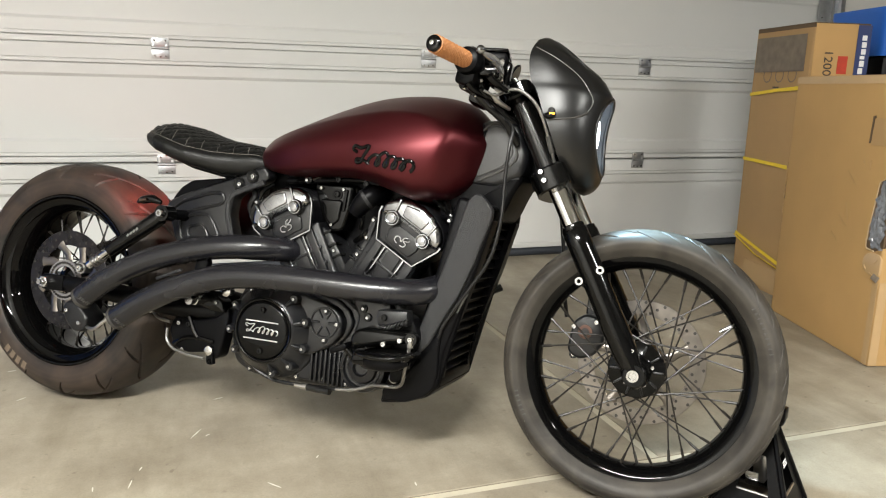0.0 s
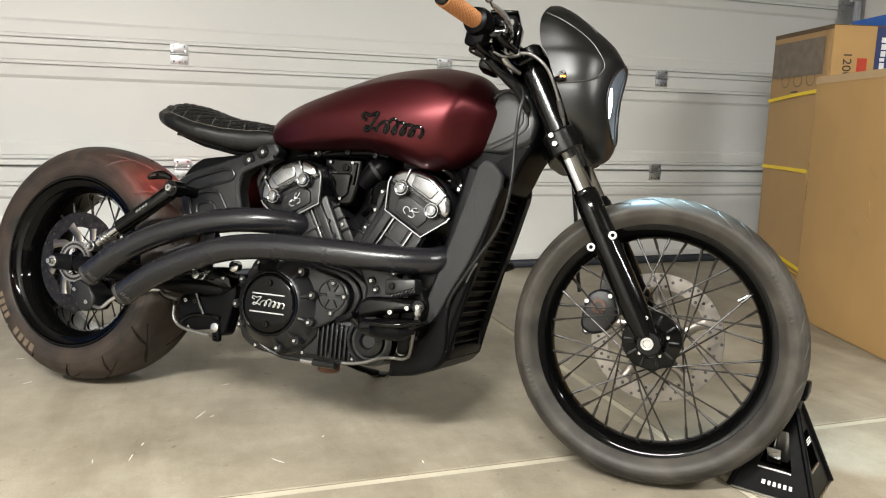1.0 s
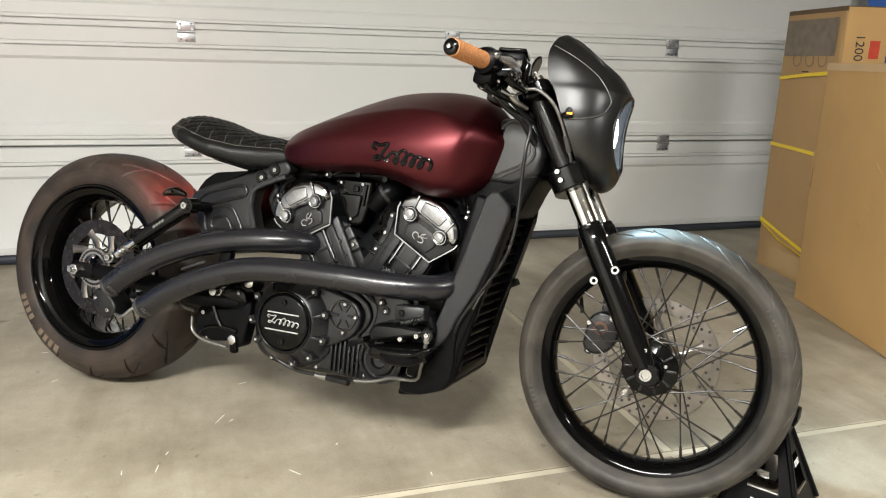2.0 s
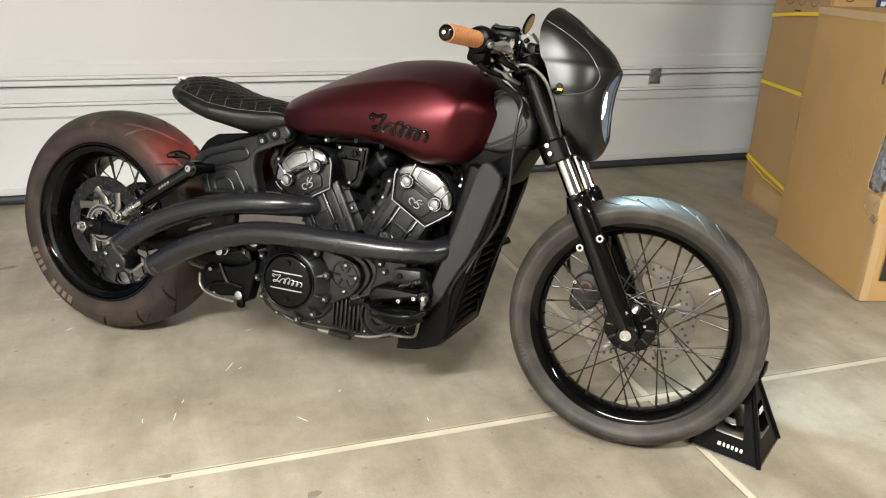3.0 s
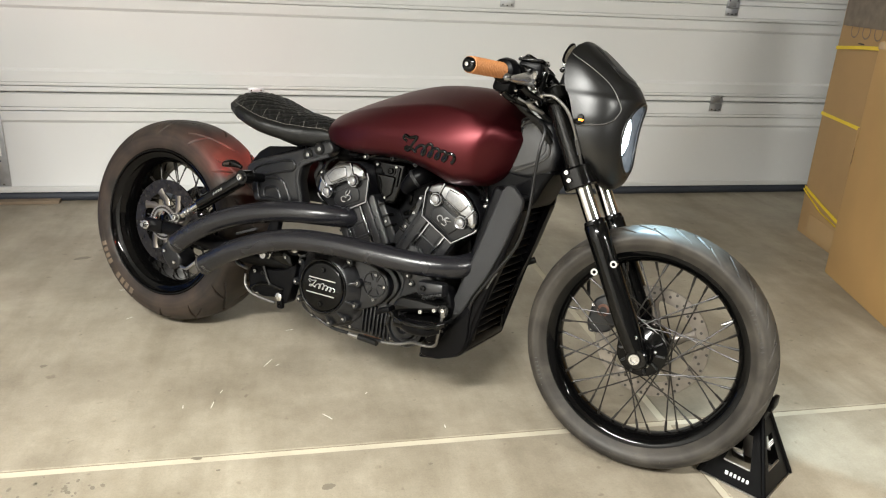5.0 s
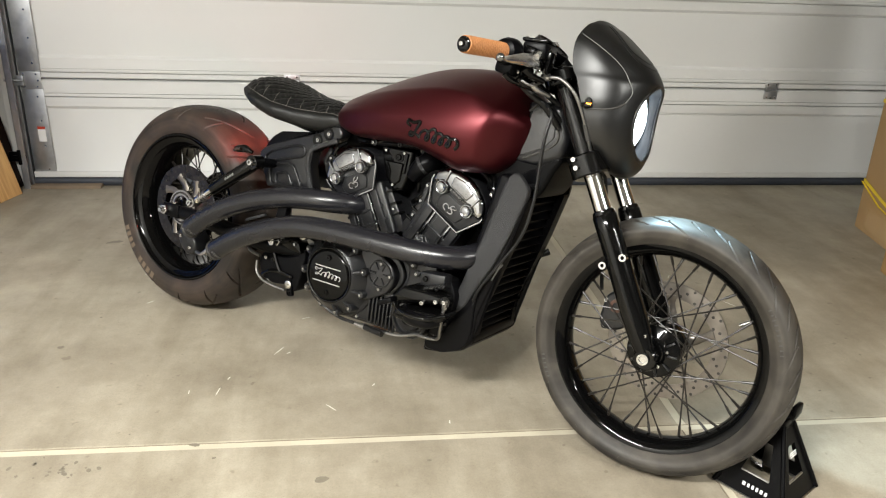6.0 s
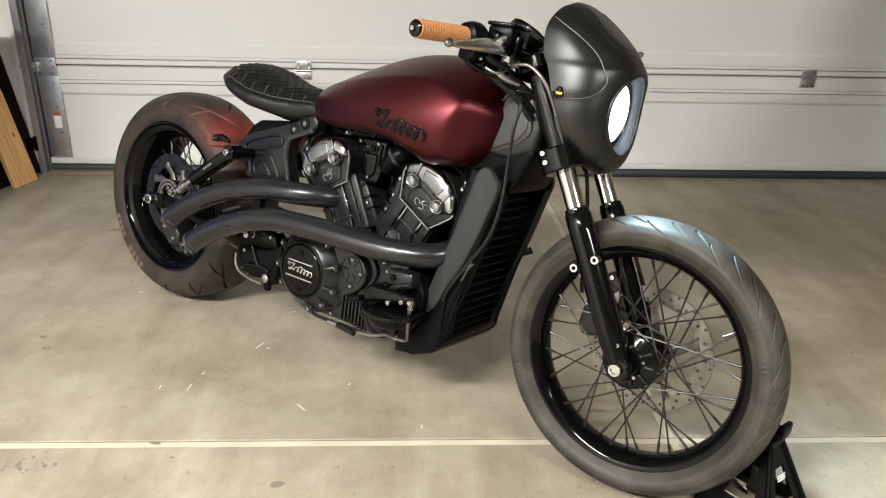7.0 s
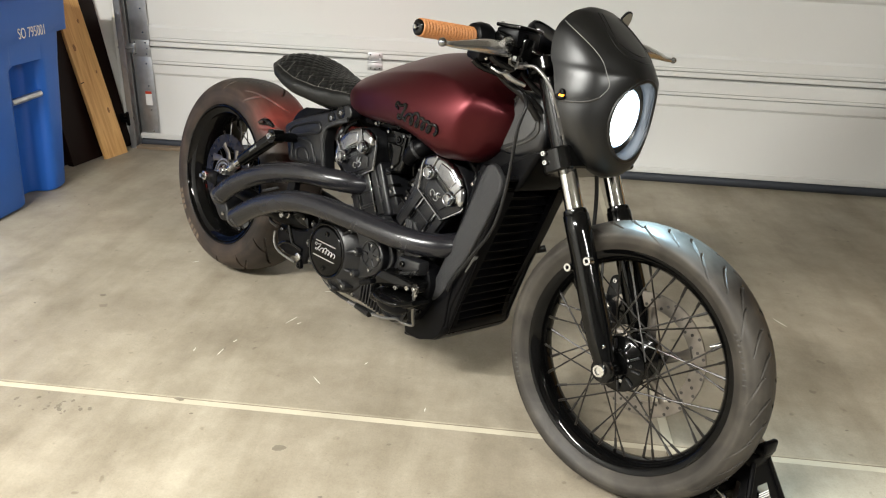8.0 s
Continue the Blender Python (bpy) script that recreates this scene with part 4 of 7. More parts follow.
for k in range(5):
    a = 2 * math.pi * k / 5 + 0.3
    piece("hub_bolt", SMALL, fhub, Matrix.Translation(FW + Vector((0.036 * math.cos(a), -0.060, 0.036 * math.sin(a)))))
fdisc = disc(front, FW, 0.068, 0.149, 0.112, "drilled steel front brake disc")
for k in range(60):
    a = 2 * math.pi * k / 60
    rr = (0.143, 0.131, 0.119)[k % 3]
    piece("hole_plug", drill, fdisc, Matrix.Translation(FW + Vector((rr * math.cos(a), 0.0675, rr * math.sin(a)))))
for k in range(5):
    a = 2 * math.pi * k / 5 + 0.2
    pts = [Vector((rr * math.cos(a + tw), 0.066, rr * math.sin(a + tw))) + FW for rr, tw in ((0.04, 0.0), (0.07, 0.10), (0.095, 0.18), (0.117, 0.2))]
    part("carrier_arm", tube(pts, [0.016, 0.012, 0.010, 0.015], 8, 4, flat=0.3), M_DISC, front, "bright alloy disc carrier arm")
part("sensor_ring", lathe([(0.030, -0.003), (0.052, -0.003), (0.052, 0.003), (0.030, 0.003)], 48, Matrix.Translation(FW + Vector((0, 0.058, 0))), loop=True), M_STEEL, front, "steel sensor ring")
letters(front, FW, -0.0575, 0.281, 14, 37, 10, 0.0085, 0.0032, M_LETTER2)
letters(front, FW, -0.0575, 0.281, 197, 211, 6, 0.009, 0.004, M_LETTER2)
tv = FW + Vector((0.226 * math.cos(0.55), 0, 0.226 * math.sin(0.55)))
part("valve_stem", tube([tv, tv - Vector((0.030 * math.cos(0.55), 0.004, 0.030 * math.sin(0.55)))], [0.006, 0.004], 10), M_BOLT, front, "steel valve stem")

# fork: both legs lie on one line in side view
RAKE = math.degrees(math.atan2(0.316, 0.601))
def leg(d):
    """x and z on the leg's axis, d metres up from the axle"""
    return 1.603 - d * math.sin(radians(RAKE)) , 0.302 + d * math.cos(radians(RAKE))


def clamp_mesh(d, w, h, th):
    x, z = leg(d)
    m = at(x, 0, z, 0, -RAKE, 0)
    poly = rounded([(0.040, -w), (0.040, w), (-0.03, w), (-0.055, w * 0.4), (-0.055, -w * 0.4), (-0.03, -w)], 0.028, 5)
    rings = [[m @ Vector((a, b, zz)) for a, b in inset(poly, g)] for zz, g in ((-th, 0.004), (-th + 0.004, 0), (th - 0.004, 0), (th, 0.004))]
    return loft(rings)


fork = part("front_fork", clamp_mesh(0.462, 0.150, 0, 0.026), M_GLOSS, bike, "gloss black lower fork clamp")
part("top_clamp", clamp_mesh(0.672, 0.148, 0, 0.016), M_GLOSS, fork, "black top fork clamp")
for s in (-1, 1):
    y = 0.091 * s
    P = lambda d, r: (Vector((leg(d)[0], y, leg(d)[1])), r)
    def bar(name, stations, material, label, seg=28):
        pts, rad = zip(*[P(d, r) for d, r in stations])
        return part(name, tube(list(pts), list(rad), seg), material, fork, label)
    bar("upper_tube", [(0.445, 0.0262), (0.447, 0.0268), (0.49, 0.0268), (0.492, 0.0245), (0.66, 0.0245), (0.662, 0.027), (0.69, 0.027), (0.692, 0.024), (0.70, 0.012)], M_FORKUP, "dark anodised upper fork tube")
    bar("stanchion", [(0.30, 0.0205), (0.46, 0.0205)], M_CHROME, "chrome fork stanchion")
    bar("dust_cap", [(0.325, 0.0245), (0.345, 0.0265), (0.352, 0.025), (0.354, 0.021)], M_GLOSS, "black dust cap")
    lower = bar("lower_leg", [(-0.03, 0.012), (-0.027, 0.018), (-0.01, 0.021), (0.02, 0.0235), (0.05, 0.0275), (0.10, 0.0295), (0.22, 0.0285), (0.30, 0.0285), (0.34, 0.0285), (0.343, 0.026)], M_GLOSS, "gloss black lower fork leg")
    for d, dx in ((0.247, 0.024), (0.215, -0.034)):
        x, z = leg(d)
        lug = lathe([(0.0088, -0.009), (0.0088, 0.009), (0.0045, 0.009), (0.0045, -0.009)], 16, at(x + dx, y + s * 0.018, z), loop=True)
        part("fender_lug", lug, M_BOLT, fork, "bare bolt lug")
    ax = part("axle_clamp", lathe([(0.023, -0.021), (0.026, -0.018), (0.028, 0.014), (0.024, 0.020)], 28, at(1.603, y, 0.302)), M_GLOSS, fork)
    piece("axle_bolt", finish(lathe([(0.0145, 0), (0.0145, -0.005), (0.013, -0.007), (0.0085, -0.007), (0.0075, -0.003), (0.0003, -0.003)], 20), "axle_bolt", M_BOLT), fork, at(1.601, y - 0.0215 if s < 0 else y + 0.0215, 0.302, 0, 0, 0 if s < 0 else 180), "bright axle bolt")
    for d in (0.455, 0.475):
        x, z = leg(d)
        piece("pinch_bolt", BOLT, fork, at(x - 0.012, -0.1505 if s < 0 else 0.1505, z, 0, 0, 0 if s < 0 else 180))
    piece("pinch_bolt", SMALL, fork, at(leg(0.06)[0] + 0.02, y - 0.018 if s < 0 else y + 0.018, leg(0.06)[1], 0, 0, 0 if s < 0 else 180))
part("steering_stem", tube([(leg(0.45)[0] - 0.04, 0, leg(0.45)[1]), (leg(0.69)[0] - 0.04, 0, leg(0.69)[1])], 0.03, 20), M_SATIN, fork)
# front caliper on the left leg
cal = part("brake_caliper", prism(rounded([(1.428, 0.310), (1.438, 0.385), (1.466, 0.405), (1.502, 0.398), (1.518, 0.345), (1.495, 0.305), (1.456, 0.292)], 0.015), 0.056, 0.112, 0.008), M_CAST, bike, "dark cast front brake caliper")
part("piston", lathe([(0.017, -0.004), (0.017, 0.0), (0.010, 0.0), (0.010, -0.004)], 20, at(1.470, 0.056, 0.362), loop=True), mat("worn_piston", (0.10, 0.05, 0.035), 0.5, metal=0.5), cal, "copper coloured piston")
for x, y, z in ((1.444, 0.074, 0.302), (1.495, 0.057, 0.388), (1.442, 0.057, 0.372), (1.480, 0.094, 0.441)):
    piece("bolt", BOLT, cal, at(x, y, z))
part("bolt_lug", tube([(1.444, 0.072, 0.302), (1.444, 0.100, 0.302)], 0.011, 14), M_CAST, cal)
part("caliper_arm", prism(rounded([(1.462, 0.395), (1.464, 0.448), (1.482, 0.458), (1.505, 0.440), (1.535, 0.425), (1.515, 0.385)], 0.010), 0.094, 0.112, 0.004), M_CAST, cal, "cast caliper mounting arm")
part("caliper_bracket", prism(rounded([(1.50, 0.34), (1.52, 0.43), (1.545, 0.44), (1.56, 0.36)], 0.01), 0.075, 0.105, 0.004), M_GLOSS, cal)
part("brake_hose", tube([(1.42, 0.07, 0.39), (1.41, 0.075, 0.44), (1.40, 0.08, 0.52), (1.385, 0.08, 0.62), (1.37, 0.07, 0.70)], 0.005, 8, 5), M_CABLE, cal)

# fairing: levels of height, nose, rear edge, half width
LEVELS = [(0.686, 1.446, 1.438, 0.020), (0.694, 1.461, 1.430, 0.045), (0.712, 1.475, 1.420, 0.078), (0.745, 1.482, 1.404, 0.122), (0.80, 1.482, 1.386, 0.1455), (0.85, 1.486, 1.363, 0.1450), (0.90, 1.4935, 1.340, 0.1395),
          (0.922, 1.487, 1.328, 0.1365), (0.954, 1.463, 1.317, 0.1325), (0.990, 1.418, 1.316, 0.124), (1.018, 1.382, 1.323, 0.101), (1.038, 1.350, 1.333, 0.055), (1.043, 1.340, 1.333, 0.026)]
FINE = spline(LEVELS, 8)
# ease the rear edge and the width between the levels
FINE = [np.array((q[0], (FINE[max(0, i - 2)][1] + q[1] + FINE[min(len(FINE) - 1, i + 2)][1]) / 3, *np.mean([FINE[min(len(FINE) - 1, max(0, i + k))][2:] for k in range(-9, 10)], axis=0))) if 10 < i < len(FINE) - 12 else q for i, q in enumerate(FINE)]
PX, PY = 0.75, 0.79
# the brow stands out at the middle of the front alone: an eased nose line serves the sides
FINE = [(*q, float(np.mean([FINE[min(len(FINE) - 1, max(0, i + k))][1] for k in range(-16, 17)]))) for i, q in enumerate(FINE)]
FINE = [(q[0], q[1], q[2], q[3], q[1] if i < 30 or i > len(FINE) - 24 else q[4]) for i, q in enumerate(FINE)]
FINE = [(*q[:4], float(np.mean([FINE[min(len(FINE) - 1, max(0, i + k))][4] for k in range(-5, 6)])) if 6 < i < len(FINE) - 12 else q[4]) for i, q in enumerate(FINE)]


def fair_at(level, phi):
    z, xf, xr, w, xs = level
    c, s = max(0, math.cos(phi)), math.sin(phi)
    return Vector((xr + (xs - xr) * c ** PX + (xf - xs) * c ** 5, w * math.copysign(abs(s) ** PY, s), z))


def fair_level(z):
    zs = [q[0] for q in FINE]
    return (z, *[float(np.interp(z, zs, [q[k] for q in FINE])) for k in (1, 2, 3, 4)])


def fair_front(y, z, proud=0.0):
    """the place on the fairing's front at y, z"""
    lv = fair_level(z)
    s = min(1, abs(y) / lv[3]) ** (1 / PY)
    return fair_at(lv, math.copysign(math.asin(s), y)) + Vector((proud, 0, 0))


def fair_side(x, z, side=-1, proud=0.001):
    """the place on the fairing's skin at x, z"""
    lv = fair_level(z)
    a, b = 0.0, math.pi / 2
    for _ in range(30):
        phi = (a + b) / 2
        p = fair_at(lv, phi)
        a, b = (phi, b) if p.x > x else (a, phi)
    return Vector((x, side * (p.y + proud), z))


HL = Vector((1.470, 0, 0.820))
MW, MH = 0.0855, 0.0880  # half width and half height of the mouth
STRIPE = spline([(1.327, 1.002), (1.380, 0.974), (1.425, 0.942), (1.450, 0.911), (1.4615, 0.885), (1.453, 0.860)], 6)
GROOVE = spline([(1.453, 0.860), (1.440, 0.850), (1.419, 0.843), (1.376, 0.838)], 5)
RIDGE = np.array([tuple(q) for q in STRIPE] + [tuple(q) for q in GROOVE][1:])


def panel_rise(x, z):
    """how far the side panel behind the pinstripe stands proud, rounded towards its edge"""
    d = float(np.min(np.hypot(RIDGE[:, 0] - x, RIDGE[:, 1] - z)))
    if z < 0.838 or x > float(np.interp(z, RIDGE[::-1, 1], RIDGE[::-1, 0])):
        return 0.0
    f = min(1.0, d / 0.024)
    return 0.0032 * (1 - (1 - f) ** 2)


bm = bmesh.new()
NP = 96
rows = []
for off in (0.0, 0.004):
    row = []
    for lv in FINE:
        lv2 = (lv[0], lv[1] - off, lv[2], lv[3] - off, lv[4] - off)
        row.append([bm.verts.new(fair_at(lv2, math.pi * (k / NP - 0.5))) for k in range(NP + 1)])
    rows.append(row)
def in_hole(vs):
    c = sum((v.co for v in vs), Vector()) / len(vs)
    return c.x > 1.43 and (c.y / MW) ** 2 + ((c.z - HL.z) / MH) ** 2 < 1
# the mouth's edge runs along an ellipse
for row, off in zip(rows, (0.0, 0.004)):
    for lv in row:
        for v in lv:
            f = math.hypot(v.co.y / MW, (v.co.z - HL.z) / MH)
            if v.co.x > 1.44 and 0.955 < f < 1.03:
                v.co = fair_front(v.co.y / f, HL.z + (v.co.z - HL.z) / f, -off)
            elif abs(v.co.y) > 0.04:
                v.co.y += math.copysign(panel_rise(v.co.x, v.co.z), v.co.y)
for row in rows:
    for a, b in zip(row, row[1:]):
        for k in range(NP):
            q = (a[k], a[k + 1], b[k + 1], b[k])
            if not in_hole(q):
                bm.faces.new(q)
for a, b, c, d in zip(rows[0], rows[0][1:], rows[1], rows[1][1:]):
    bm.faces.new((a[0], b[0], d[0], c[0]))
    bm.faces.new((a[NP], b[NP], d[NP], c[NP]))
fairing = part("fairing", bm, M_FAIR, bike, "matte black headlamp fairing with grey pinstripe", 50)
for s in (-1, 1):
    stripe = [fair_side(x, z, s, 0.0008) for x, z in STRIPE]
    part("pinstripe", tube(stripe, 0.0010, 6), M_STRIPE, fairing, "thin grey pinstripe")
    groove = [fair_side(x, z, s, -0.0006) for x, z in GROOVE]
    part("groove", tube(groove, 0.0025, 6), M_PRINT, fairing, "dark panel groove")
    piece("fairing_bolt", DARKBOLT, fairing, Matrix.Translation(fair_side(1.381, 0.856, s, 0.004)) @ at(0, 0, 0, 0, 0, 0 if s < 0 else 180))
for inner in (0.0, 0.012):
    line = [(-0.046 + inner, 1.030), (-0.060 + inner, 1.005), (-0.068 + inner, 0.982), (-0.064 + inner, 0.960 + inner), (-0.045 + inner, 0.948 + inner), (0.0, 0.943 + inner)]
    line = spline(line + [(-y, z) for y, z in line[::-1][1:]], 5)
    part("panel_line", tube([fair_front(y, z, -0.0006) for y, z in line], 0.0016, 6), M_FAIR, fairing, "raised black panel line")
rim_ = [fair_front((MW + 0.0005) * math.cos(2 * math.pi * k / 72), HL.z + (MH + 0.0005) * math.sin(2 * math.pi * k / 72), -0.002) for k in range(72)]
part("mouth_trim", tube(rim_, 0.0045, 10, loop=True), M_FAIR, fairing, "rolled black mouth edge")
for s in (-1, 1):
    p = fair_side(1.376, 0.846, s, 0.004)
    sig = part("front_signal", tube([p + Vector((-0.012, -0.006 * s, 0)), p, p + Vector((0.014, 0.001 * s, 0.001))], [0.005, 0.0075, 0.004], 12, 4), M_GLOSS, fairing, "tiny black front turn signal")
    part("signal_lens", tube([p + Vector((0.002, 0.003 * s, 0.003)), p + Vector((0.013, 0.003 * s, 0.003))], [0.0042, 0.0030], 12), M_SIGNAL, sig, "lit amber lens")
part("inner_bracket", block((0.05, 0.20, 0.04), at(1.385, 0, 0.80), 0.008), M_SATIN, fairing)

# headlamp, set deep in the fairing's mouth
LM = at(HL.x - 0.010, 0, HL.z, 0, 4.5, 0) @ at(0, 0, 0, 0, 0, 90) @ Matrix.Diagonal((1, 1, 1.03, 1))
lamp = part("headlamp", lathe([(0.0660, 0.046), (0.0665, 0.022), (0.0735, 0.019), (0.0812, 0.010), (0.0825, 0.014), (0.080, 0.040), (0.076, 0.05)], 64, LM, loop=True), mat("black_mouth", (0.006, 0.0063, 0.0066), 0.24, bump=0.02, spec=0.6), bike, "round headlamp set in a black mouth")
bm = bmesh.new()
walls = []
for k in range(72):
    u = 2 * math.pi * k / 72
    o = Vector(rim_[k]) + Vector((-0.001, 0, 0))
    i = LM @ Vector((0.0800 * math.cos(u), 0.007, 0.0800 * math.sin(u)))
    walls.append([bm.verts.new(p) for p in (o, o.lerp(i, 0.5) + Vector((0.001, 0, 0)), i, i + Vector((-0.004, 0, 0)), o + Vector((-0.006, 0, 0)))])
for k in range(72):
    a, b = walls[k], walls[(k + 1) % 72]
    for j in range(5):
        bm.faces.new((a[j], b[j], b[(j + 1) % 5], a[(j + 1) % 5]))
part("mouth_chamfer", bm, mat("satin_grey_trim", (0.060, 0.066, 0.074), 0.35, bump=0, spec=0.5), lamp, "satin grey lit mouth chamfer")
part("reflector", lathe([(0.0005, 0.085), (0.045, 0.078), (0.070, 0.044), (0.072, 0.046), (0.047, 0.082), (0.0005, 0.090)], 48, LM), M_REFLECT, lamp)
part("lens_rim", lathe([(0.064, 0.030), (0.0655, 0.018), (0.064, 0.011), (0.0605, 0.008), (0.0595, 0.010), (0.061, 0.030)], 56, LM, loop=True), glow("lit_lens_rim", (0.62, 0.80, 1.0), 1.1), lamp, "pale blue lit lens rim")
part("light_element", lathe([(0.0005, -0.006), (0.022, -0.005), (0.040, -0.001), (0.053, 0.005), (0.059, 0.010), (0.059, 0.044), (0.0005, 0.046)], 48, LM), M_BEAM, lamp, "bright white headlamp element")
beam = bpy.data.lights.new("headlamp_light", "SPOT")
beam.energy, beam.spot_size, beam.spot_blend, beam.color, beam.shadow_soft_size = 34, radians(100), 1.0, (0.50, 0.80, 1.0), 0.012
bo = new("headlamp_light", beam)
bo.matrix_world = BIKE @ look((1.496, 0, 0.800), (1.80, 0, 0.52))

# tail lamp under the seat
tail = part("tail_lamp", block((0.010, 0.05, 0.008), at(0.372, 0, 0.598), 0.003), M_REDLENS, bike, "small red tail lamp under the tail cowl")

# ---- handlebar and controls ----
RB = [(1.198, -0.412, 0.933), (1.216, -0.275, 0.936), (1.230, -0.20, 0.930), (1.252, -0.10, 0.915), (1.262, 0, 0.910)]
LB = [(1.252, 0.10, 0.918), (1.238, 0.20, 0.935), (1.222, 0.275, 0.950), (1.200, 0.412, 0.975)]
bars = part("handlebar", tube(RB + LB, 0.011, 16, 4), M_GLOSS, bike, "black handlebar")
for s in (-1, 1):
    dz = 0.0 if s < 0 else 0.042
    part("riser", tube([(1.283, 0.045 * s, 0.870), (1.262, 0.045 * s, 0.915)], 0.019, 18), M_GLOSS, bars)
    part("riser_clamp", block((0.045, 0.035, 0.04), at(1.262, 0.045 * s, 0.910), 0.008), M_GLOSS, bars)
    A, B = (Vector(RB[0]), Vector(RB[1])) if s < 0 else (Vector(LB[3]), Vector(LB[2]))
    ax = (B - A).normalized()
    rot = ax.to_track_quat("Y", "Z").to_matrix().to_4x4()
    L = (B - A).length
    # knurled grip
    rings = []
    for j in range(161):
        h = L * j / 160
        ring = []
        for k in range(84):
            a = 2 * math.pi * k / 84
            row = 18 * h / L
            q = math.sin(math.pi * row) ** 2 * (0.35 + 0.65 * math.sin(7 * a + math.pi / 2 * (int(row) % 2)) ** 2)
            r = 0.0158 + 0.0030 * math.tanh(2.2 * q)
            if j in (0, 160):
                r = 0.0160
            elif j < 7 or j > 154:
                r = 0.0180
            ring.append(A + rot.to_3x3() @ Vector((r * math.cos(a), h, r * math.sin(a))))
        rings.append(ring)
    part("grip", loft(rings), M_GRIP, bars, "tan waffle-pattern rubber grip", 60)
    part("bar_end", lathe([(0.0160, 0.0), (0.0160, -0.004), (0.012, -0.007), (0.006, -0.007), (0.0055, -0.010), (0.0003, -0.0105)], 24, Matrix.Translation(A) @ rot), M_GLOSS, bars, "gloss black bar end plug")
    part("bar_end_bolt", lathe([(0.005, -0.010), (0.0045, -0.013), (0.0003, -0.0135)], 12, Matrix.Translation(A) @ rot), M_CHROME, bars)
    # throttle or clutch housing: collar, body, button
    hb = part("switch_housing", lathe([(0.018, -0.002), (0.027, 0.003), (0.031, 0.018), (0.030, 0.036), (0.024, 0.048), (0.014, 0.05)], 24, Matrix.Translation(B) @ rot), M_SATIN, bars, "black switch housing")
    part("housing_body", block((0.046, 0.042, 0.050), at(1.216, 0.238 * s, 0.912 + dz, 0, 12, 8 * s), 0.009), M_SATIN, bars)
    part("switch_button", block((0.016, 0.020, 0.012), at(1.190, 0.245 * s, 0.945 + dz, 0, -40, 0), 0.003), M_GLOSS, bars)
    for yy in (0.228, 0.248):
        piece("housing_screw", SMALL, bars, at(1.196, yy * s, 0.958 + dz, -60, 0, -60))
    # lever: ball tip, blade, pivot
    blade = [(1.303, 0.449 * s, 0.913), (1.300, 0.42 * s, 0.912), (1.300, 0.37 * s, 0.916), (1.296, 0.31 * s, 0.920), (1.285, 0.25 * s, 0.921), (1.272, 0.215 * s, 0.920)]
    blade = [(x, y, z + (0.06 if s > 0 else 0)) for x, y, z in blade]
    lv = part("lever", tube(blade, [0.0055, 0.0065, 0.011, 0.016, 0.017, 0.014], 12, 5, flat=0.45), M_LEVER, bars, "polished alloy lever")
    bmb = bmesh.new()
    bmesh.ops.create_uvsphere(bmb, u_segments=16, v_segments=10, radius=0.0085, matrix=at(*blade[0]))
    part("lever_ball", bmb, M_POLISH, lv)
    part("lever_base", tube([(1.290, 0.262 * s, 0.930 + dz), (1.277, 0.228 * s, 0.936 + dz), (1.264, 0.188 * s, 0.926 + dz)], [0.009, 0.014, 0.010], 12, 4, flat=0.7), M_LEVER, bars, "polished lever base")
    part("lever_perch", block((0.055, 0.045, 0.026), at(1.255, 0.215 * s, 0.922 + dz, 0, 0, -12 * s), 0.008), M_GLOSS, bars)
    piece("pivot_bolt", BOLT, bars, at(1.276, 0.222 * s, 0.934 + dz, -90, 0, 0))
# brake reservoir and its cluster, right side
res = part("reservoir", block((0.055, 0.105, 0.036), at(1.252, -0.165, 0.948, 0, 0, 10), 0.006), M_SATIN, bars, "black brake fluid reservoir")
part("reservoir_cap", block((0.060, 0.110, 0.008), at(1.252, -0.165, 0.970, 0, 0, 10), 0.003), M_GLOSS, res)
for dx, dy in ((-0.018, -0.040), (0.018, 0.040)):
    piece("cap_screw", SMALL, res, at(1.252 + dx, -0.165 + dy, 0.973, -90, 0, 0))
part("sight_glass", lathe([(0.010, 0), (0.010, -0.004), (0.007, -0.004), (0.006, -0.002), (0.0003, -0.002)], 16, at(1.281, -0.180, 0.948, 0, 0, 100)), M_GLOSS, res)
part("throttle_block", block((0.052, 0.060, 0.038), at(1.214, -0.185, 0.900, 10, 25, 0), 0.008), M_GLOSS, bars, "black throttle cable housing")
part("throttle_block", block((0.05, 0.06, 0.04), at(1.212, -0.125, 0.882, 0, 20, 10), 0.012), M_GLOSS, bars, "black throttle cable housing")
part("wire_clip", tube([(1.268, -0.20, 0.905), (1.262, -0.19, 0.893), (1.270, -0.18, 0.888)], 0.003, 8, 4), M_STEEL, bars, "small steel clip")
for k, (a, b) in enumerate((((1.215, -0.19, 0.885), 0.008), ((1.225, -0.15, 0.872), 0.006), ((1.235, -0.11, 0.880), 0.007))):
    p = Vector(a)
    part("harness", tube([p, p + Vector((0.03, 0.02, -0.03)), p + Vector((0.06, 0.05, -0.055)), p + Vector((0.085, 0.09, -0.10))], b, 10, 5), M_CABLE, bars)
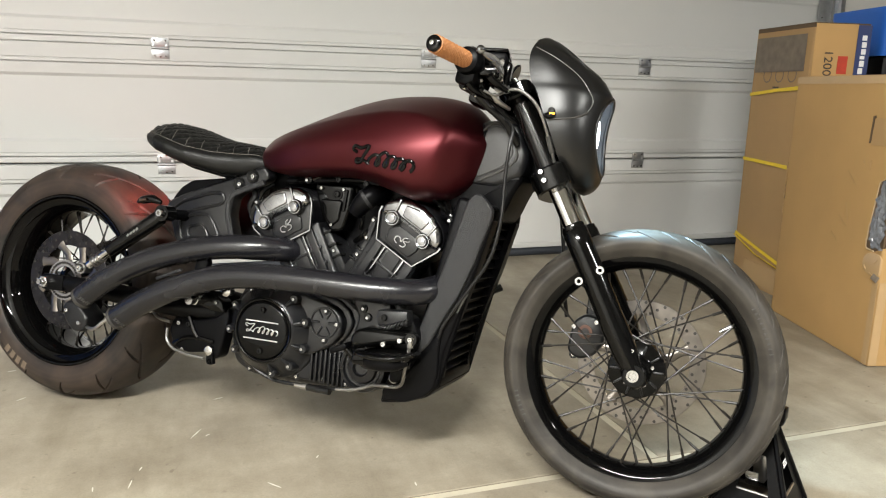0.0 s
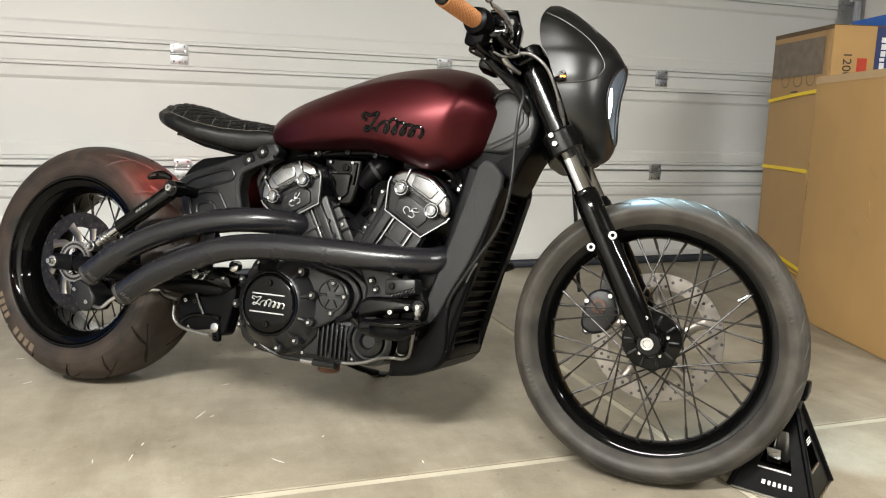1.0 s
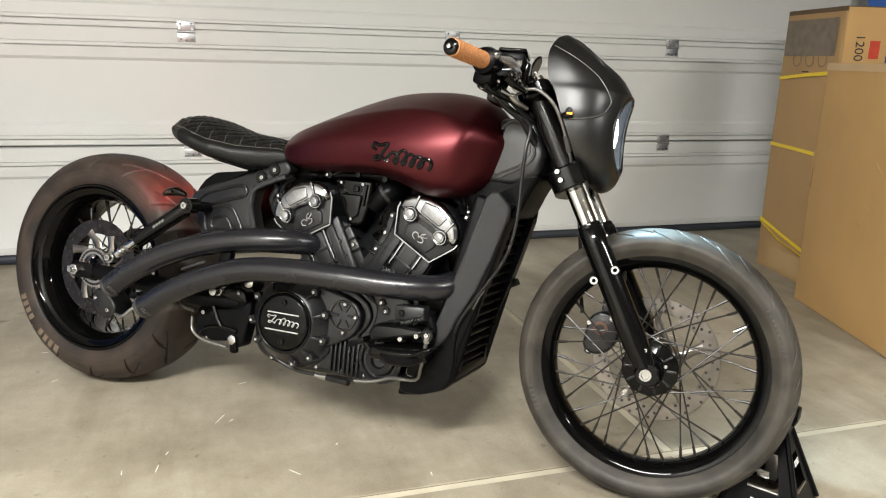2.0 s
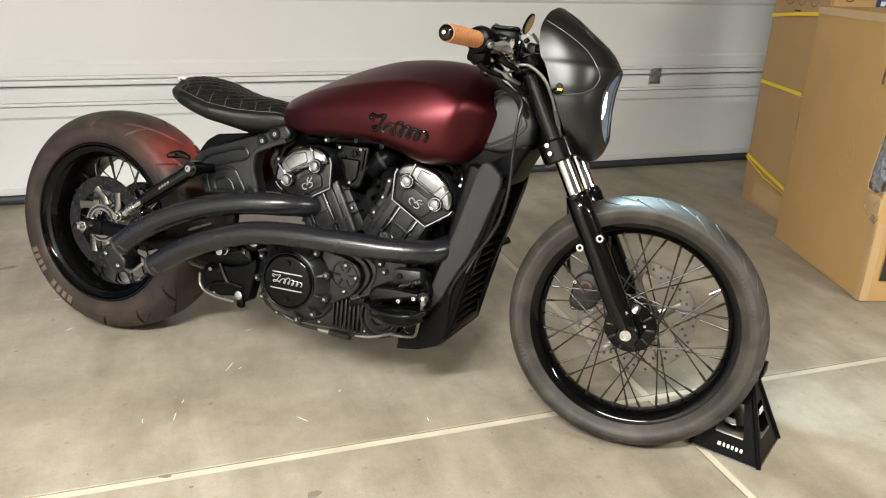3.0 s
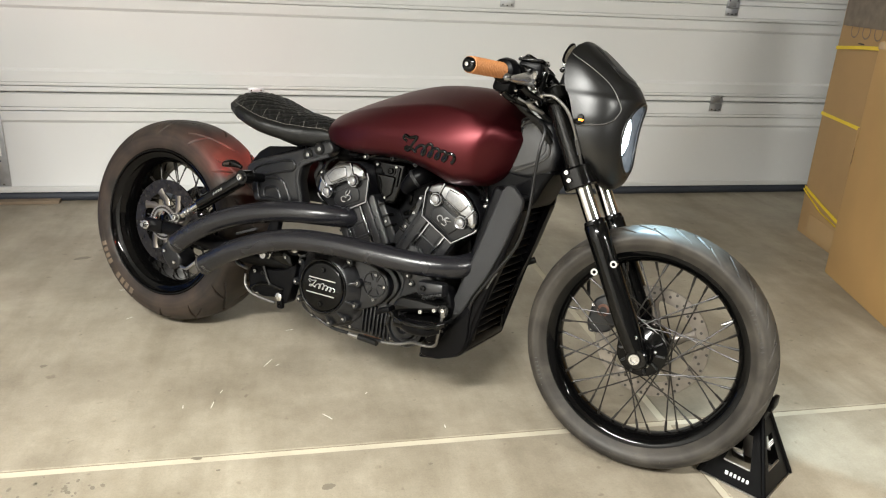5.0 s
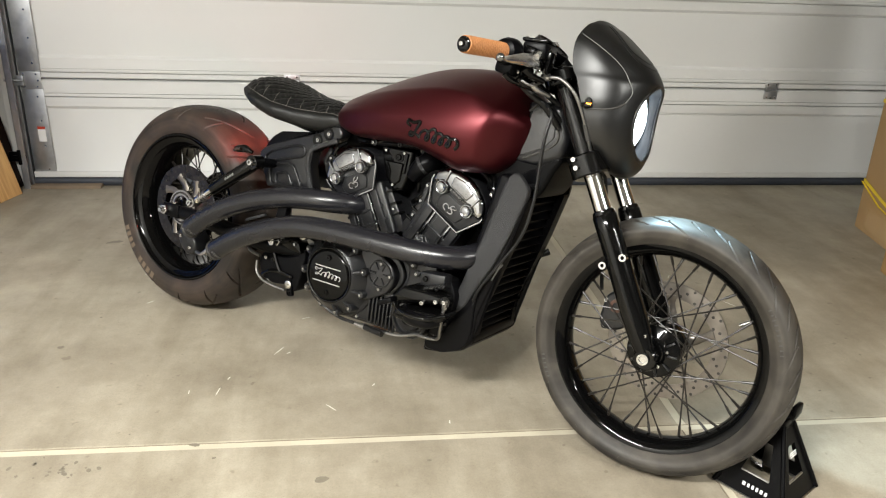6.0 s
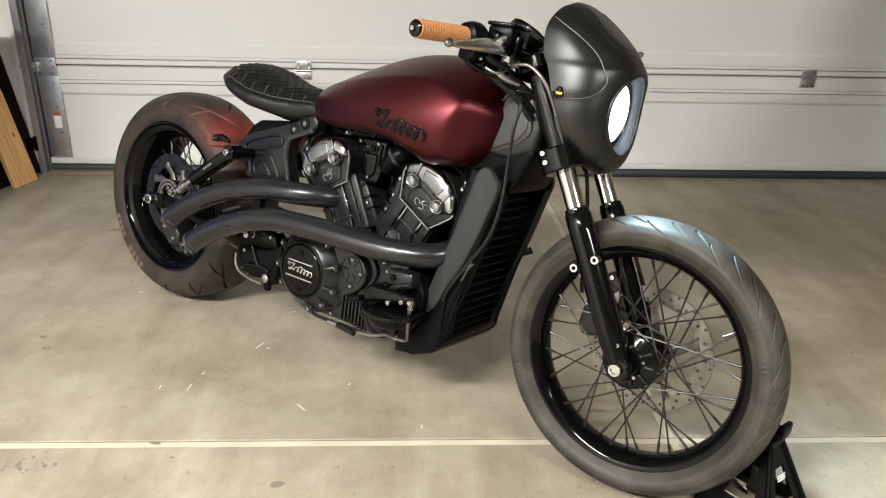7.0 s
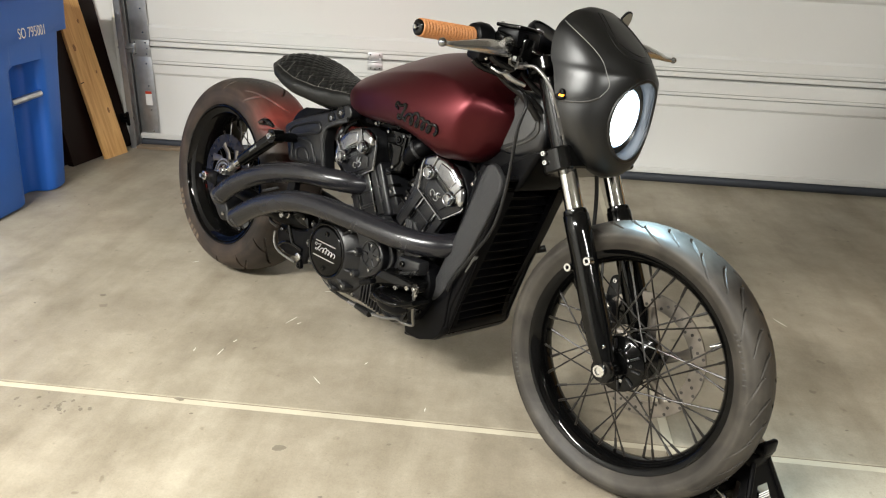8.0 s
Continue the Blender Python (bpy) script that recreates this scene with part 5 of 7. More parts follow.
for a, r, me in (((1.268, -0.262, 0.905), 0.010, M_GLOSS), ((1.240, -0.232, 0.884), 0.009, M_GLOSS), ((1.262, -0.205, 0.876), 0.008, M_STEEL), ((1.222, -0.262, 0.890), 0.008, M_GLOSS)):
    p = Vector(a)
    part("cable_stub", tube([p, p + Vector((0.010, 0.012, -0.012)), p + Vector((0.028, 0.045, -0.022))], [r, r * 0.8, r * 0.55], 10, 3), me, bars)
for a in ((1.272, -0.246, 0.912), (1.250, -0.255, 0.896), (1.283, -0.218, 0.905), (1.262, -0.176, 0.915), (1.226, -0.214, 0.872), (1.206, -0.232, 0.884)):
    piece("small_screw", SMALL, bars, at(*a, -20, 0, -25))
part("hose_guide", tube([(1.250, -0.235, 0.880), (1.272, -0.225, 0.872), (1.288, -0.205, 0.884), (1.283, -0.190, 0.900)], 0.0028, 8, 4), M_BRAID, bars, "thin bare steel guide")
part("clamp_cap", block((0.030, 0.052, 0.020), at(1.262, -0.215, 0.944, 0, 18, -8), 0.005), M_GLOSS, bars)
part("reservoir_bracket", block((0.012, 0.040, 0.050), at(1.283, -0.172, 0.925, 0, 8, 8), 0.003), M_GLOSS, bars)
gauge = part("gauge", lathe([(0.030, 0.035), (0.046, 0.022), (0.050, 0.0), (0.046, -0.012), (0.042, -0.013), (0.040, -0.009), (0.0005, -0.009)], 40, at(1.208, -0.01, 0.966, -58, 0, 90)), M_SATIN, bars, "round black gauge")
part("gauge_stalk", tube([(1.262, 0, 0.92), (1.23, -0.005, 0.95)], 0.016, 14), M_SATIN, gauge)
# left mirror on its chrome stem
mir = part("mirror", tube([(1.205, 0.372, 0.975), (1.180, 0.39, 1.005), (1.165, 0.40, 1.02)], 0.006, 10, 4), M_CHROME, bars, "small oval mirror on a chrome stem")
part("mirror_head", lathe([(0.020, 0.007), (0.026, 0.004), (0.027, -0.002), (0.024, -0.004), (0.0005, -0.004)], 28, at(1.142, 0.425, 1.052, 18, 12, 70) @ Matrix.Diagonal((0.62, 1, 1.25, 1))), M_SATIN, mir, "black oval mirror head")
part("mirror_glass", lathe([(0.0235, -0.0042), (0.0235, -0.0048), (0.0005, -0.0048)], 28, at(1.142, 0.425, 1.052, 18, 12, 70) @ Matrix.Diagonal((0.62, 1, 1.25, 1))), mat("mirror_glass", (0.35, 0.35, 0.35), 0.03, metal=1.0, bump=0, vary=0.02), mir, "silvered mirror glass")


# ---- tank ----
# stations: x, crown height, upper crease (y, z), side (y, z), lower crease (y, z), lower edge (y, z)
TANK = [(0.592, 0.738, 0.020, 0.735, 0.030, 0.722, 0.028, 0.708, 0.018, 0.704),
        (0.615, 0.758, 0.050, 0.748, 0.070, 0.728, 0.064, 0.704, 0.045, 0.697),
        (0.65, 0.784, 0.078, 0.768, 0.105, 0.736, 0.098, 0.698, 0.070, 0.688),
        (0.72, 0.817, 0.112, 0.789, 0.142, 0.746, 0.132, 0.692, 0.095, 0.677),
        (0.82, 0.858, 0.140, 0.812, 0.174, 0.755, 0.160, 0.696, 0.110, 0.680),
        (0.92, 0.890, 0.160, 0.828, 0.194, 0.760, 0.177, 0.698, 0.116, 0.682),
        (1.00, 0.901, 0.170, 0.838, 0.204, 0.760, 0.190, 0.692, 0.120, 0.664),
        (1.07, 0.903, 0.175, 0.836, 0.206, 0.755, 0.192, 0.680, 0.124, 0.647),
        (1.12, 0.898, 0.177, 0.823, 0.202, 0.750, 0.186, 0.674, 0.124, 0.636),
        (1.162, 0.887, 0.175, 0.803, 0.193, 0.745, 0.176, 0.678, 0.116, 0.642),
        (1.184, 0.871, 0.152, 0.796, 0.163, 0.744, 0.150, 0.672, 0.108, 0.642),
        (1.207, 0.848, 0.122, 0.785, 0.130, 0.746, 0.122, 0.684, 0.092, 0.660),
        (1.228, 0.829, 0.088, 0.786, 0.094, 0.754, 0.088, 0.704, 0.066, 0.688),
        (1.244, 0.812, 0.048, 0.790, 0.052, 0.768, 0.049, 0.734, 0.036, 0.724)]
CREASE = 9
rings = []
for st in spline(TANK[:CREASE + 1], 7) + spline(TANK[CREASE:], 6)[1:]:
    x, zt, yc, zc, ys, zs, yl, zl, yb, zb = st
    slant = float(np.interp(x, [0.85, 1.0, 1.155, 1.23], [0.0, 0.08, 0.30, 0.30]))
    top = spline([(0.0, zt), (yc * 0.28, zt - (zt - zc) * 0.10), (yc * 0.62, zt - (zt - zc) * 0.46), (yc * 0.88, zt - (zt - zc) * 0.82), (yc, zc)], 6)
    flank = spline([(yc, zc), (ys * 0.55 + yc * 0.45 + 0.002, zc * 0.55 + zs * 0.45), (ys, zs), (ys * 0.5 + yl * 0.5 + 0.003, zs * 0.45 + zl * 0.55), (yl, zl)], 6)
    under = spline([(yl, zl), (yl * 0.5 + yb * 0.5, zl * 0.4 + zb * 0.6), (yb, zb)], 5)
    half = [tuple(q) for q in top + flank[1:] + under[1:]]
    ring = [(x - slant * max(0, zc - z), -y, z) for y, z in half] + [(x - slant * max(0, zc - z), y, z) for y, z in half[::-1]][:-1]
    rings.append(ring)
rings = np.array(rings, float)
for _ in range(2):
    soft_ = rings.copy()
    soft_[1:-1] = rings[1:-1] * 0.5 + (rings[:-2] + rings[2:]) * 0.25
    rings = soft_
for _ in range(3):
    soft_ = rings * 0.5 + (np.roll(rings, 1, axis=1) + np.roll(rings, -1, axis=1)) * 0.25
    soft_[3:-3] = soft_[3:-3] * 0.5 + (soft_[2:-4] + soft_[4:-2]) * 0.25
    rings = soft_
# the front end is round, with no edge across it
ease = np.clip((rings[:, 0, 0] - 1.10) / 0.07, 0, 1)[:, None, None]
whole = rings.copy()
for _ in range(26):
    rings = rings * (1 - ease) + (rings * 0.5 + (np.roll(rings, 1, axis=1) + np.roll(rings, -1, axis=1)) * 0.25) * ease
for k in (1, 2):  # keep the height and width that the easing takes
    lo, hi, lo0, hi0 = rings[:, :, k].min(1), rings[:, :, k].max(1), whole[:, :, k].min(1), whole[:, :, k].max(1)
    rings[:, :, k] = lo0[:, None] + (rings[:, :, k] - lo[:, None]) * ((hi0 - lo0) / (hi - lo))[:, None]
tank = part("fuel_tank", loft(rings), M_TANK, bike, "satin dark red teardrop fuel tank", 75)


def tank_side(x, z, side=-1, proud=0.002):
    """the place on the tank's side at x, z, by its widest stations"""
    xs = [t[0] for t in TANK]
    st = [float(np.interp(x, xs, [t[k] for t in TANK])) for k in range(10)]
    zs = [st[9], st[7], st[5], st[3], st[1]]
    ys = [st[8], st[6], st[4], st[2], 0.0]
    y = float(np.interp(z, zs, ys))
    return Vector((x, side * (y + proud), z))


def scroll(x0, z0, x1, z1, high, loops):
    """A flourish and a row of small slanted loops: a plain scroll, no letters."""
    pts = []
    n = loops * 14
    tall = (1.0, 1.75, 1.25, 1.05, 0.95)
    for i in range(n + 1):
        f, a = i / n, 2 * math.pi * loops * i / n
        k = tall[min(loops - 1, int(f * loops)) % 5]
        z = (-math.cos(a) * (k if math.cos(a) < 0 else 1.0)) * high
        pts.append((x0 + (x1 - x0) * (0.26 + 0.74 * f) - 0.80 * high * math.sin(a) + 0.40 * z, z0 + (z1 - z0) * (0.26 + 0.74 * f) + z))
    d = x1 - x0
    head = spline([(x0 + 0.02 * d, z0 + 0.9 * high), (x0 - 0.06 * d, z0 + 1.5 * high), (x0 - 0.02 * d, z0 + 2.2 * high), (x0 + 0.08 * d, z0 + 1.8 * high), (x0 + 0.24 * d, z0 + 2.2 * high), (x0 + 0.14 * d, z0 + 0.4 * high), (x0 + 0.07 * d, z0 - 0.9 * high), (x0 - 0.02 * d, z0 - 1.0 * high), (x0 + 0.01 * d, z0 - 0.3 * high), (x0 + 0.14 * d, z0 - 0.6 * high), pts[0]], 5)
    return head + pts[1:]


# badge drawn as a plain scroll
def badge(side):
    line = [tank_side(x, z, side, 0.0035) for x, z in scroll(0.948, 0.728, 1.088, 0.713, 0.0115, 5)]
    part("badge", tube(line, 0.0046, 8), M_GLOSS, tank, "gloss black flowing badge")


badge(-1)
badge(1)

# ---- seat ----
def seat_half(x):
    return float(np.interp(x, [0.22, 0.229, 0.246, 0.275, 0.315, 0.36, 0.42, 0.48, 0.54, 0.59, 0.63, 0.645], [0.02, 0.055, 0.092, 0.126, 0.148, 0.154, 0.146, 0.124, 0.103, 0.092, 0.082, 0.06]))


def seat_top(x, f):
    """height of the cushion at x and place f across, 0 to 1 from middle to edge"""
    mid = float(np.interp(x, [0.22, 0.24, 0.272, 0.306, 0.36, 0.42, 0.47, 0.53, 0.58, 0.645], [0.766, 0.786, 0.800, 0.804, 0.795, 0.777, 0.765, 0.759, 0.752, 0.728]))
    edge = float(np.interp(x, [0.22, 0.272, 0.333, 0.40, 0.48, 0.55, 0.60, 0.645], [0.762, 0.768, 0.754, 0.733, 0.722, 0.722, 0.725, 0.718]))
    return mid + (edge - mid) * f ** 2.6


def quilt(x, y):
    s = 0.029
    a, b = (x * 0.9 + y) / s, (x * 0.9 - y) / s
    da, db = abs(a - round(a)), abs(b - round(b))
    return min(1, da * 5) * min(1, db * 5)


xs = [0.22 + 0.425 * i / 150 for i in range(151)]
rings = []
NV = 88
for x in xs:
    w = seat_half(x)
    ring = []
    sx = x + 0.016 * max(0.0, (0.645 - x) / 0.425)
    for k in range(NV + 1):
        f = 2 * k / NV - 1
        y = w * 0.93 * f
        z = seat_top(x, abs(f))
        if abs(f) < 0.97:
            z += 0.0036 * quilt(x, y) * min(1, (1 - abs(f)) * 8)
        ring.append((sx, y, z))
    e = seat_top(x, 1)
    low = float(np.interp(x, [0.22, 0.24, 0.306, 0.40, 0.50, 0.57, 0.62, 0.645], [0.762, 0.748, 0.722, 0.690, 0.672, 0.672, 0.682, 0.700]))
    d = e - low
    skirt = [(0.985, 0.12), (1.0, 0.35), (0.97, 0.68), (0.90, 0.92), (0.80, 1.0)]
    ring += [(sx, w * a, e - d * b) for a, b in skirt] + [(sx, -w * a, e - d * b) for a, b in skirt[::-1]]
    rings.append(ring)
seat = part("seat", loft(rings), M_LEATHER, bike, "black diamond-quilted leather solo seat", 70)


def stitch(path, parent=seat):
    path = [(x + 0.016 * max(0.0, (0.645 - x) / 0.425), y, z) for x, y, z in path]
    part("stitching", tube(path, 0.0006, 5), M_THREAD, parent, "grey contrast stitching")


for side in (-1, 1):
    stitch([(x, side * seat_half(x) * 0.93 * 0.97, seat_top(x, 0.97) + 0.0012) for x in [0.28 + 0.34 * i / 60 for i in range(61)]])
    for x0 in [0.285 + 0.042 * k for k in range(8)]:
        pts = []
        for i in range(7):
            f = 0.97 - 0.26 * i / 6
            x = x0 - 0.012 * i / 6
            y = side * seat_half(x) * 0.93 * f
            pts.append((x, y, seat_top(x, f) + 0.0036 * quilt(x, y) * min(1, (1 - f) * 8) + 0.001))
        stitch(pts)
bm = prism(rounded([(0.30, 0.716), (0.40, 0.682), (0.50, 0.664), (0.60, 0.668), (0.60, 0.690), (0.50, 0.690), (0.40, 0.706)], 0.01), -0.07, 0.07, 0.004)
part("seat_pan", bm, M_SATIN, seat, "black seat pan")
part("seat_bracket", block((0.12, 0.05, 0.035), at(0.53, 0, 0.655, 0, 12, 0), 0.006), M_SATIN, seat)

# ---- frame and tail ----
plate_poly = rounded([(0.345, 0.572), (0.352, 0.588), (0.40, 0.612), (0.47, 0.636), (0.58, 0.672), (0.625, 0.694), (0.643, 0.698), (0.660, 0.675), (0.648, 0.658), (0.585, 0.634), (0.556, 0.612), (0.549, 0.568), (0.562, 0.522), (0.572, 0.490), (0.385, 0.480), (0.360, 0.545)], 0.010)
frm = part("rear_frame", prism(plate_poly, -0.098, -0.060, 0.006), M_CAST, bike, "black cast rear frame side plate")
part("rear_frame_left", prism(plate_poly, 0.098, 0.060, 0.006), M_CAST, frm)
for poly in ([(0.372, 0.572), (0.40, 0.592), (0.49, 0.620), (0.522, 0.622), (0.532, 0.606), (0.520, 0.592), (0.47, 0.580), (0.385, 0.556)],
             [(0.392, 0.545), (0.45, 0.562), (0.488, 0.560), (0.512, 0.525), (0.525, 0.497), (0.405, 0.490)],
             [(0.420, 0.525), (0.455, 0.535), (0.475, 0.528), (0.492, 0.498), (0.425, 0.496)]):
    p = rounded(poly, 0.012)
    part("pressed_rib", tube([(x, -0.0985, z) for x, z in p], 0.0045, 8, loop=True), M_CAST, frm)
edge = spline([(0.650, 0.657), (0.585, 0.632), (0.553, 0.612), (0.546, 0.568), (0.560, 0.520), (0.570, 0.490)], 5)
part("polished_edge", tube([(x - 0.004, -0.099, z) for x, z in edge], 0.0075, 8, flat=0.6), M_GREYCAST, frm, "grey worn frame edge")
for x, z in ((0.571, 0.648), (0.610, 0.670)):
    part("bolt_recess", lathe([(0.0180, -0.0020), (0.0180, 0.002), (0.010, 0.002), (0.010, -0.0008)], 24, at(x, -0.0975, z), loop=True), M_RIM, frm)
    piece("frame_bolt", BOLT, frm, at(x + 0.002, -0.0965, z), "bright recessed frame bolt")
part("rear_cowl", prism(rounded([(0.352, 0.606), (0.372, 0.630), (0.405, 0.650), (0.52, 0.664), (0.55, 0.668), (0.50, 0.640), (0.40, 0.610), (0.34, 0.585)], 0.006), -0.075, 0.075, 0.006), M_SATIN, frm, "black under-seat cowl")
part("cross_member", tube([(0.43, -0.07, 0.53), (0.43, 0.07, 0.53)], 0.03, 16), M_SATIN, frm)
part("swingarm_pivot", tube([(0.56, -0.11, 0.30), (0.56, 0.11, 0.30)], 0.035, 18), M_SATIN, frm)

swing = part("swingarm", tube([(0.56, -0.085, 0.30), (0.40, -0.125, 0.315), (0.22, -0.135, 0.328), (0.05, -0.132, 0.334), (-0.02, -0.130, 0.335)], [0.03, 0.028, 0.026, 0.022, 0.018], 14, 5, flat=0.6), M_SATIN, bike, "black swingarm")
part("swingarm_left", tube([(0.56, 0.085, 0.30), (0.40, 0.125, 0.315), (0.22, 0.135, 0.328), (0.05, 0.132, 0.334), (-0.02, 0.130, 0.335)], [0.03, 0.028, 0.026, 0.022, 0.018], 14, 5, flat=0.6), M_SATIN, swing)
part("axle_block", block((0.075, 0.012, 0.045), at(0.02, -0.142, 0.335), 0.005), M_SATIN, swing)
piece("axle_nut", hexnut(0.017, 0.014, M_BOLT, "axle_nut"), swing, at(0, -0.148, 0.335), "bright rear axle nut")
part("axle_stub", tube([(0, -0.15, 0.335), (0, -0.175, 0.335)], 0.007, 12), M_BOLT, swing)
part("adjuster", tube([(-0.035, -0.146, 0.338), (-0.02, -0.146, 0.337)], 0.004, 8), M_BOLT, swing)
# rear caliper
rc = part("rear_caliper", prism(rounded([(0.060, 0.275), (0.075, 0.235), (0.11, 0.205), (0.145, 0.215), (0.155, 0.25), (0.12, 0.285), (0.085, 0.295)], 0.015), -0.150, -0.085, 0.008), M_CAST, bike, "dark rear brake caliper")
for x, z in ((0.085, 0.265), (0.13, 0.235)):
    piece("bolt", BOLT, rc, at(x, -0.151, z))
part("caliper_hose", tube([(0.14, -0.14, 0.225), (0.18, -0.15, 0.225), (0.21, -0.145, 0.25), (0.25, -0.13, 0.275), (0.35, -0.10, 0.29), (0.42, -0.09, 0.285)], 0.005, 8, 5), M_STEEL, rc, "steel brake hose")

# right shock (and its twin on the left)
for s in (-1, 1):
    A, B = Vector((0.402, 0.165 * s, 0.556)), Vector((0.150, 0.165 * s, 0.388))
    d = (B - A).normalized()
    sh = part("shock_absorber", tube([A + d * 0.012, A + d * 0.02, A + d * 0.20, A + d * 0.205], [0.016, 0.0205, 0.0205, 0.016], 22), M_GLOSS, bike, "gloss black shock absorber")
    part("shaft", tube([A + d * 0.20, A + d * 0.285], 0.0125, 18), M_CHROME, sh, "chrome shock shaft")
    for k in range(3):
        part("ring", tube([A + d * (0.238 + 0.012 * k), A + d * (0.244 + 0.012 * k)], 0.0155, 18), M_STEEL, sh)
    part("lower_eye", lathe([(0.0145, -0.014), (0.0145, 0.014)], 20, Matrix.Translation(B)), M_STEEL, sh, "steel lower eye")
    part("upper_eye", lathe([(0.021, -0.018), (0.021, 0.018)], 22, Matrix.Translation(A)), M_GLOSS, sh)
    piece("shock_bolt", BIG, sh, Matrix.Translation(A + Vector((0, 0.018 * s, 0))) @ at(0, 0, 0, 0, 0, 0 if s < 0 else 180), "bright shock bolt")
    piece("shock_bolt", BIG, sh, Matrix.Translation(B + Vector((0, 0.014 * s, 0))) @ at(0, 0, 0, 0, 0, 0 if s < 0 else 180), "bright shock bolt")
    part("mount_boss", tube([A + Vector((0.005, 0, 0)), Vector((0.41, 0.09 * s, 0.553))], 0.014, 14), M_SATIN, sh)
    rng = random.Random(4)
    for k in range(4):
        c = A + d * (0.085 + 0.011 * k) + Vector((0, 0.0208 * s, 0))
        part("decal", block((0.006, 0.0006, 0.0085), Matrix.Translation(c) @ at(0, 0, 0, 0, 33, 0)), M_STRIPE, sh, "grey decal mark", 0)
    sg = part("turn_signal", tube([(0.388, 0.168 * s, 0.583), (0.36, 0.170 * s, 0.590), (0.33, 0.172 * s, 0.585), (0.318, 0.173 * s, 0.578)], [0.006, 0.011, 0.010, 0.004], 12, 4, flat=0.7), M_GLOSS, bike, "small black turn signal")
    part("signal_lens", tube([(0.352, 0.180 * s, 0.588), (0.330, 0.181 * s, 0.584)], 0.0045, 10), M_AMBER, sg)
    glow_ = bpy.data.lights.new("signal_light", "SPOT")
    glow_.energy, glow_.color, glow_.shadow_soft_size = 4.2, (1.0, 0.05, 0.03), 0.006
    glow_.spot_size, glow_.spot_blend = radians(110), 0.7
    go = new("signal_light", glow_)
    go.matrix_world = BIKE @ look((0.320, 0.140 * s, 0.616), (0.0, 0.0, 0.64))

# ---- exhaust ----
def pipe(name, pts, label):
    r = 0.0305
    ex = part(name, tube(pts, r, 28, 7, caps=True), M_PIPE, bike, label)
    a, b = Vector(pts[0]), Vector(pts[1])
    d = (b - a).normalized()
    part("tip_ring", tube([a - d * 0.002, a + d * 0.006, a + d * 0.007], [r + 0.0006, r + 0.0008, r], 28), M_PRINT, ex)
    part("tip_hole", tube([a - d * 0.0025, a + d * 0.01], r - 0.004, 24), M_PRINT, ex)
    rot = d.to_track_quat("Z", "Y").to_matrix().to_4x4()
    for k in range(5):
        m = Matrix.Translation(a + d * (0.022 + 0.002 * (k % 2))) @ rot @ Matrix.Rotation(radians(200 + 12 * k), 4, "Z") @ at(r + 0.0004, 0, 0)
        part("tip_print", block((0.0006, 0.004, 0.010), m), M_LETTER2, ex, "tiny grey print", 0)
    return ex


pipe("upper_exhaust", [(0.185, -0.205, 0.313), (0.262, -0.205, 0.370), (0.352, -0.20, 0.418), (0.438, -0.195, 0.451), (0.523, -0.188, 0.474), (0.605, -0.178, 0.488), (0.672, -0.16, 0.492), (0.72, -0.125, 0.492), (0.745, -0.08, 0.490)], "matte black upper exhaust pipe")
pipe("lower_exhaust", [(0.322, -0.225, 0.278), (0.412, -0.228, 0.334), (0.500, -0.230, 0.375), (0.598, -0.230, 0.409), (0.680, -0.228, 0.425), (0.790, -0.224, 0.432), (0.905, -0.214, 0.431), (1.03, -0.19, 0.427), (1.11, -0.15, 0.430), (1.15, -0.09, 0.445)], "matte black lower exhaust pipe")
part("pipe_bracket", block((0.08, 0.010, 0.008), at(0.455, -0.20, 0.405, 0, -22, 0), 0.003), M_GREYCAST, bike, "grey exhaust bracket")
part("exhaust_hanger", prism(rounded([(0.50, 0.35), (0.545, 0.36), (0.56, 0.45), (0.53, 0.46)], 0.008), -0.19, -0.17, 0.003), M_SATIN, bike)

# ---- engine ----
case_poly = rounded([(0.588, 0.235), (0.60, 0.19), (0.65, 0.165), (0.72, 0.160), (0.88, 0.163), (1.00, 0.172), (1.06, 0.20), (1.09, 0.30), (1.075, 0.37), (1.04, 0.412), (0.90, 0.425), (0.72, 0.420), (0.62, 0.40), (0.59, 0.33)], 0.02)
eng = part("engine", prism(case_poly, -0.105, 0.115, 0.012), M_CAST, bike, "black V-twin engine case")
# right cover: clutch hump with a forward nose
cov = rounded([(0.640, 0.185), (0.70, 0.176), (0.80, 0.174), (0.93, 0.178), (0.99, 0.19), (0.99, 0.22), (0.95, 0.262), (0.90, 0.272), (0.925, 0.300), (0.938, 0.330), (0.925, 0.362), (0.89, 0.385), (0.84, 0.392), (0.79, 0.405), (0.74, 0.41), (0.68, 0.395), (0.64, 0.35), (0.628, 0.29), (0.632, 0.23)], 0.012)
part("clutch_cover", prism(cov, -0.118, -0.10, 0.006), M_CAST, eng, "black cast clutch cover")
nose = rounded([(0.76, 0.235), (0.84, 0.245), (0.895, 0.275), (0.918, 0.305), (0.922, 0.335), (0.905, 0.362), (0.87, 0.378), (0.80, 0.392), (0.74, 0.39)], 0.012)
part("nose_cover", prism(nose, -0.143, -0.115, 0.007), M_CAST, eng)
HC = Vector((0.724, 0, 0.294))
part("clutch_hump", lathe([(0.127, -0.112), (0.126, -0.122), (0.122, -0.126), (0.118, -0.128), (0.113, -0.138), (0.103, -0.150), (0.092, -0.163), (0.084, -0.172), (0.080, -0.1755), (0.076, -0.176), (0.0735, -0.173), (0.0735, -0.13)], 64, Matrix.Translation(HC)), M_CAST, eng)
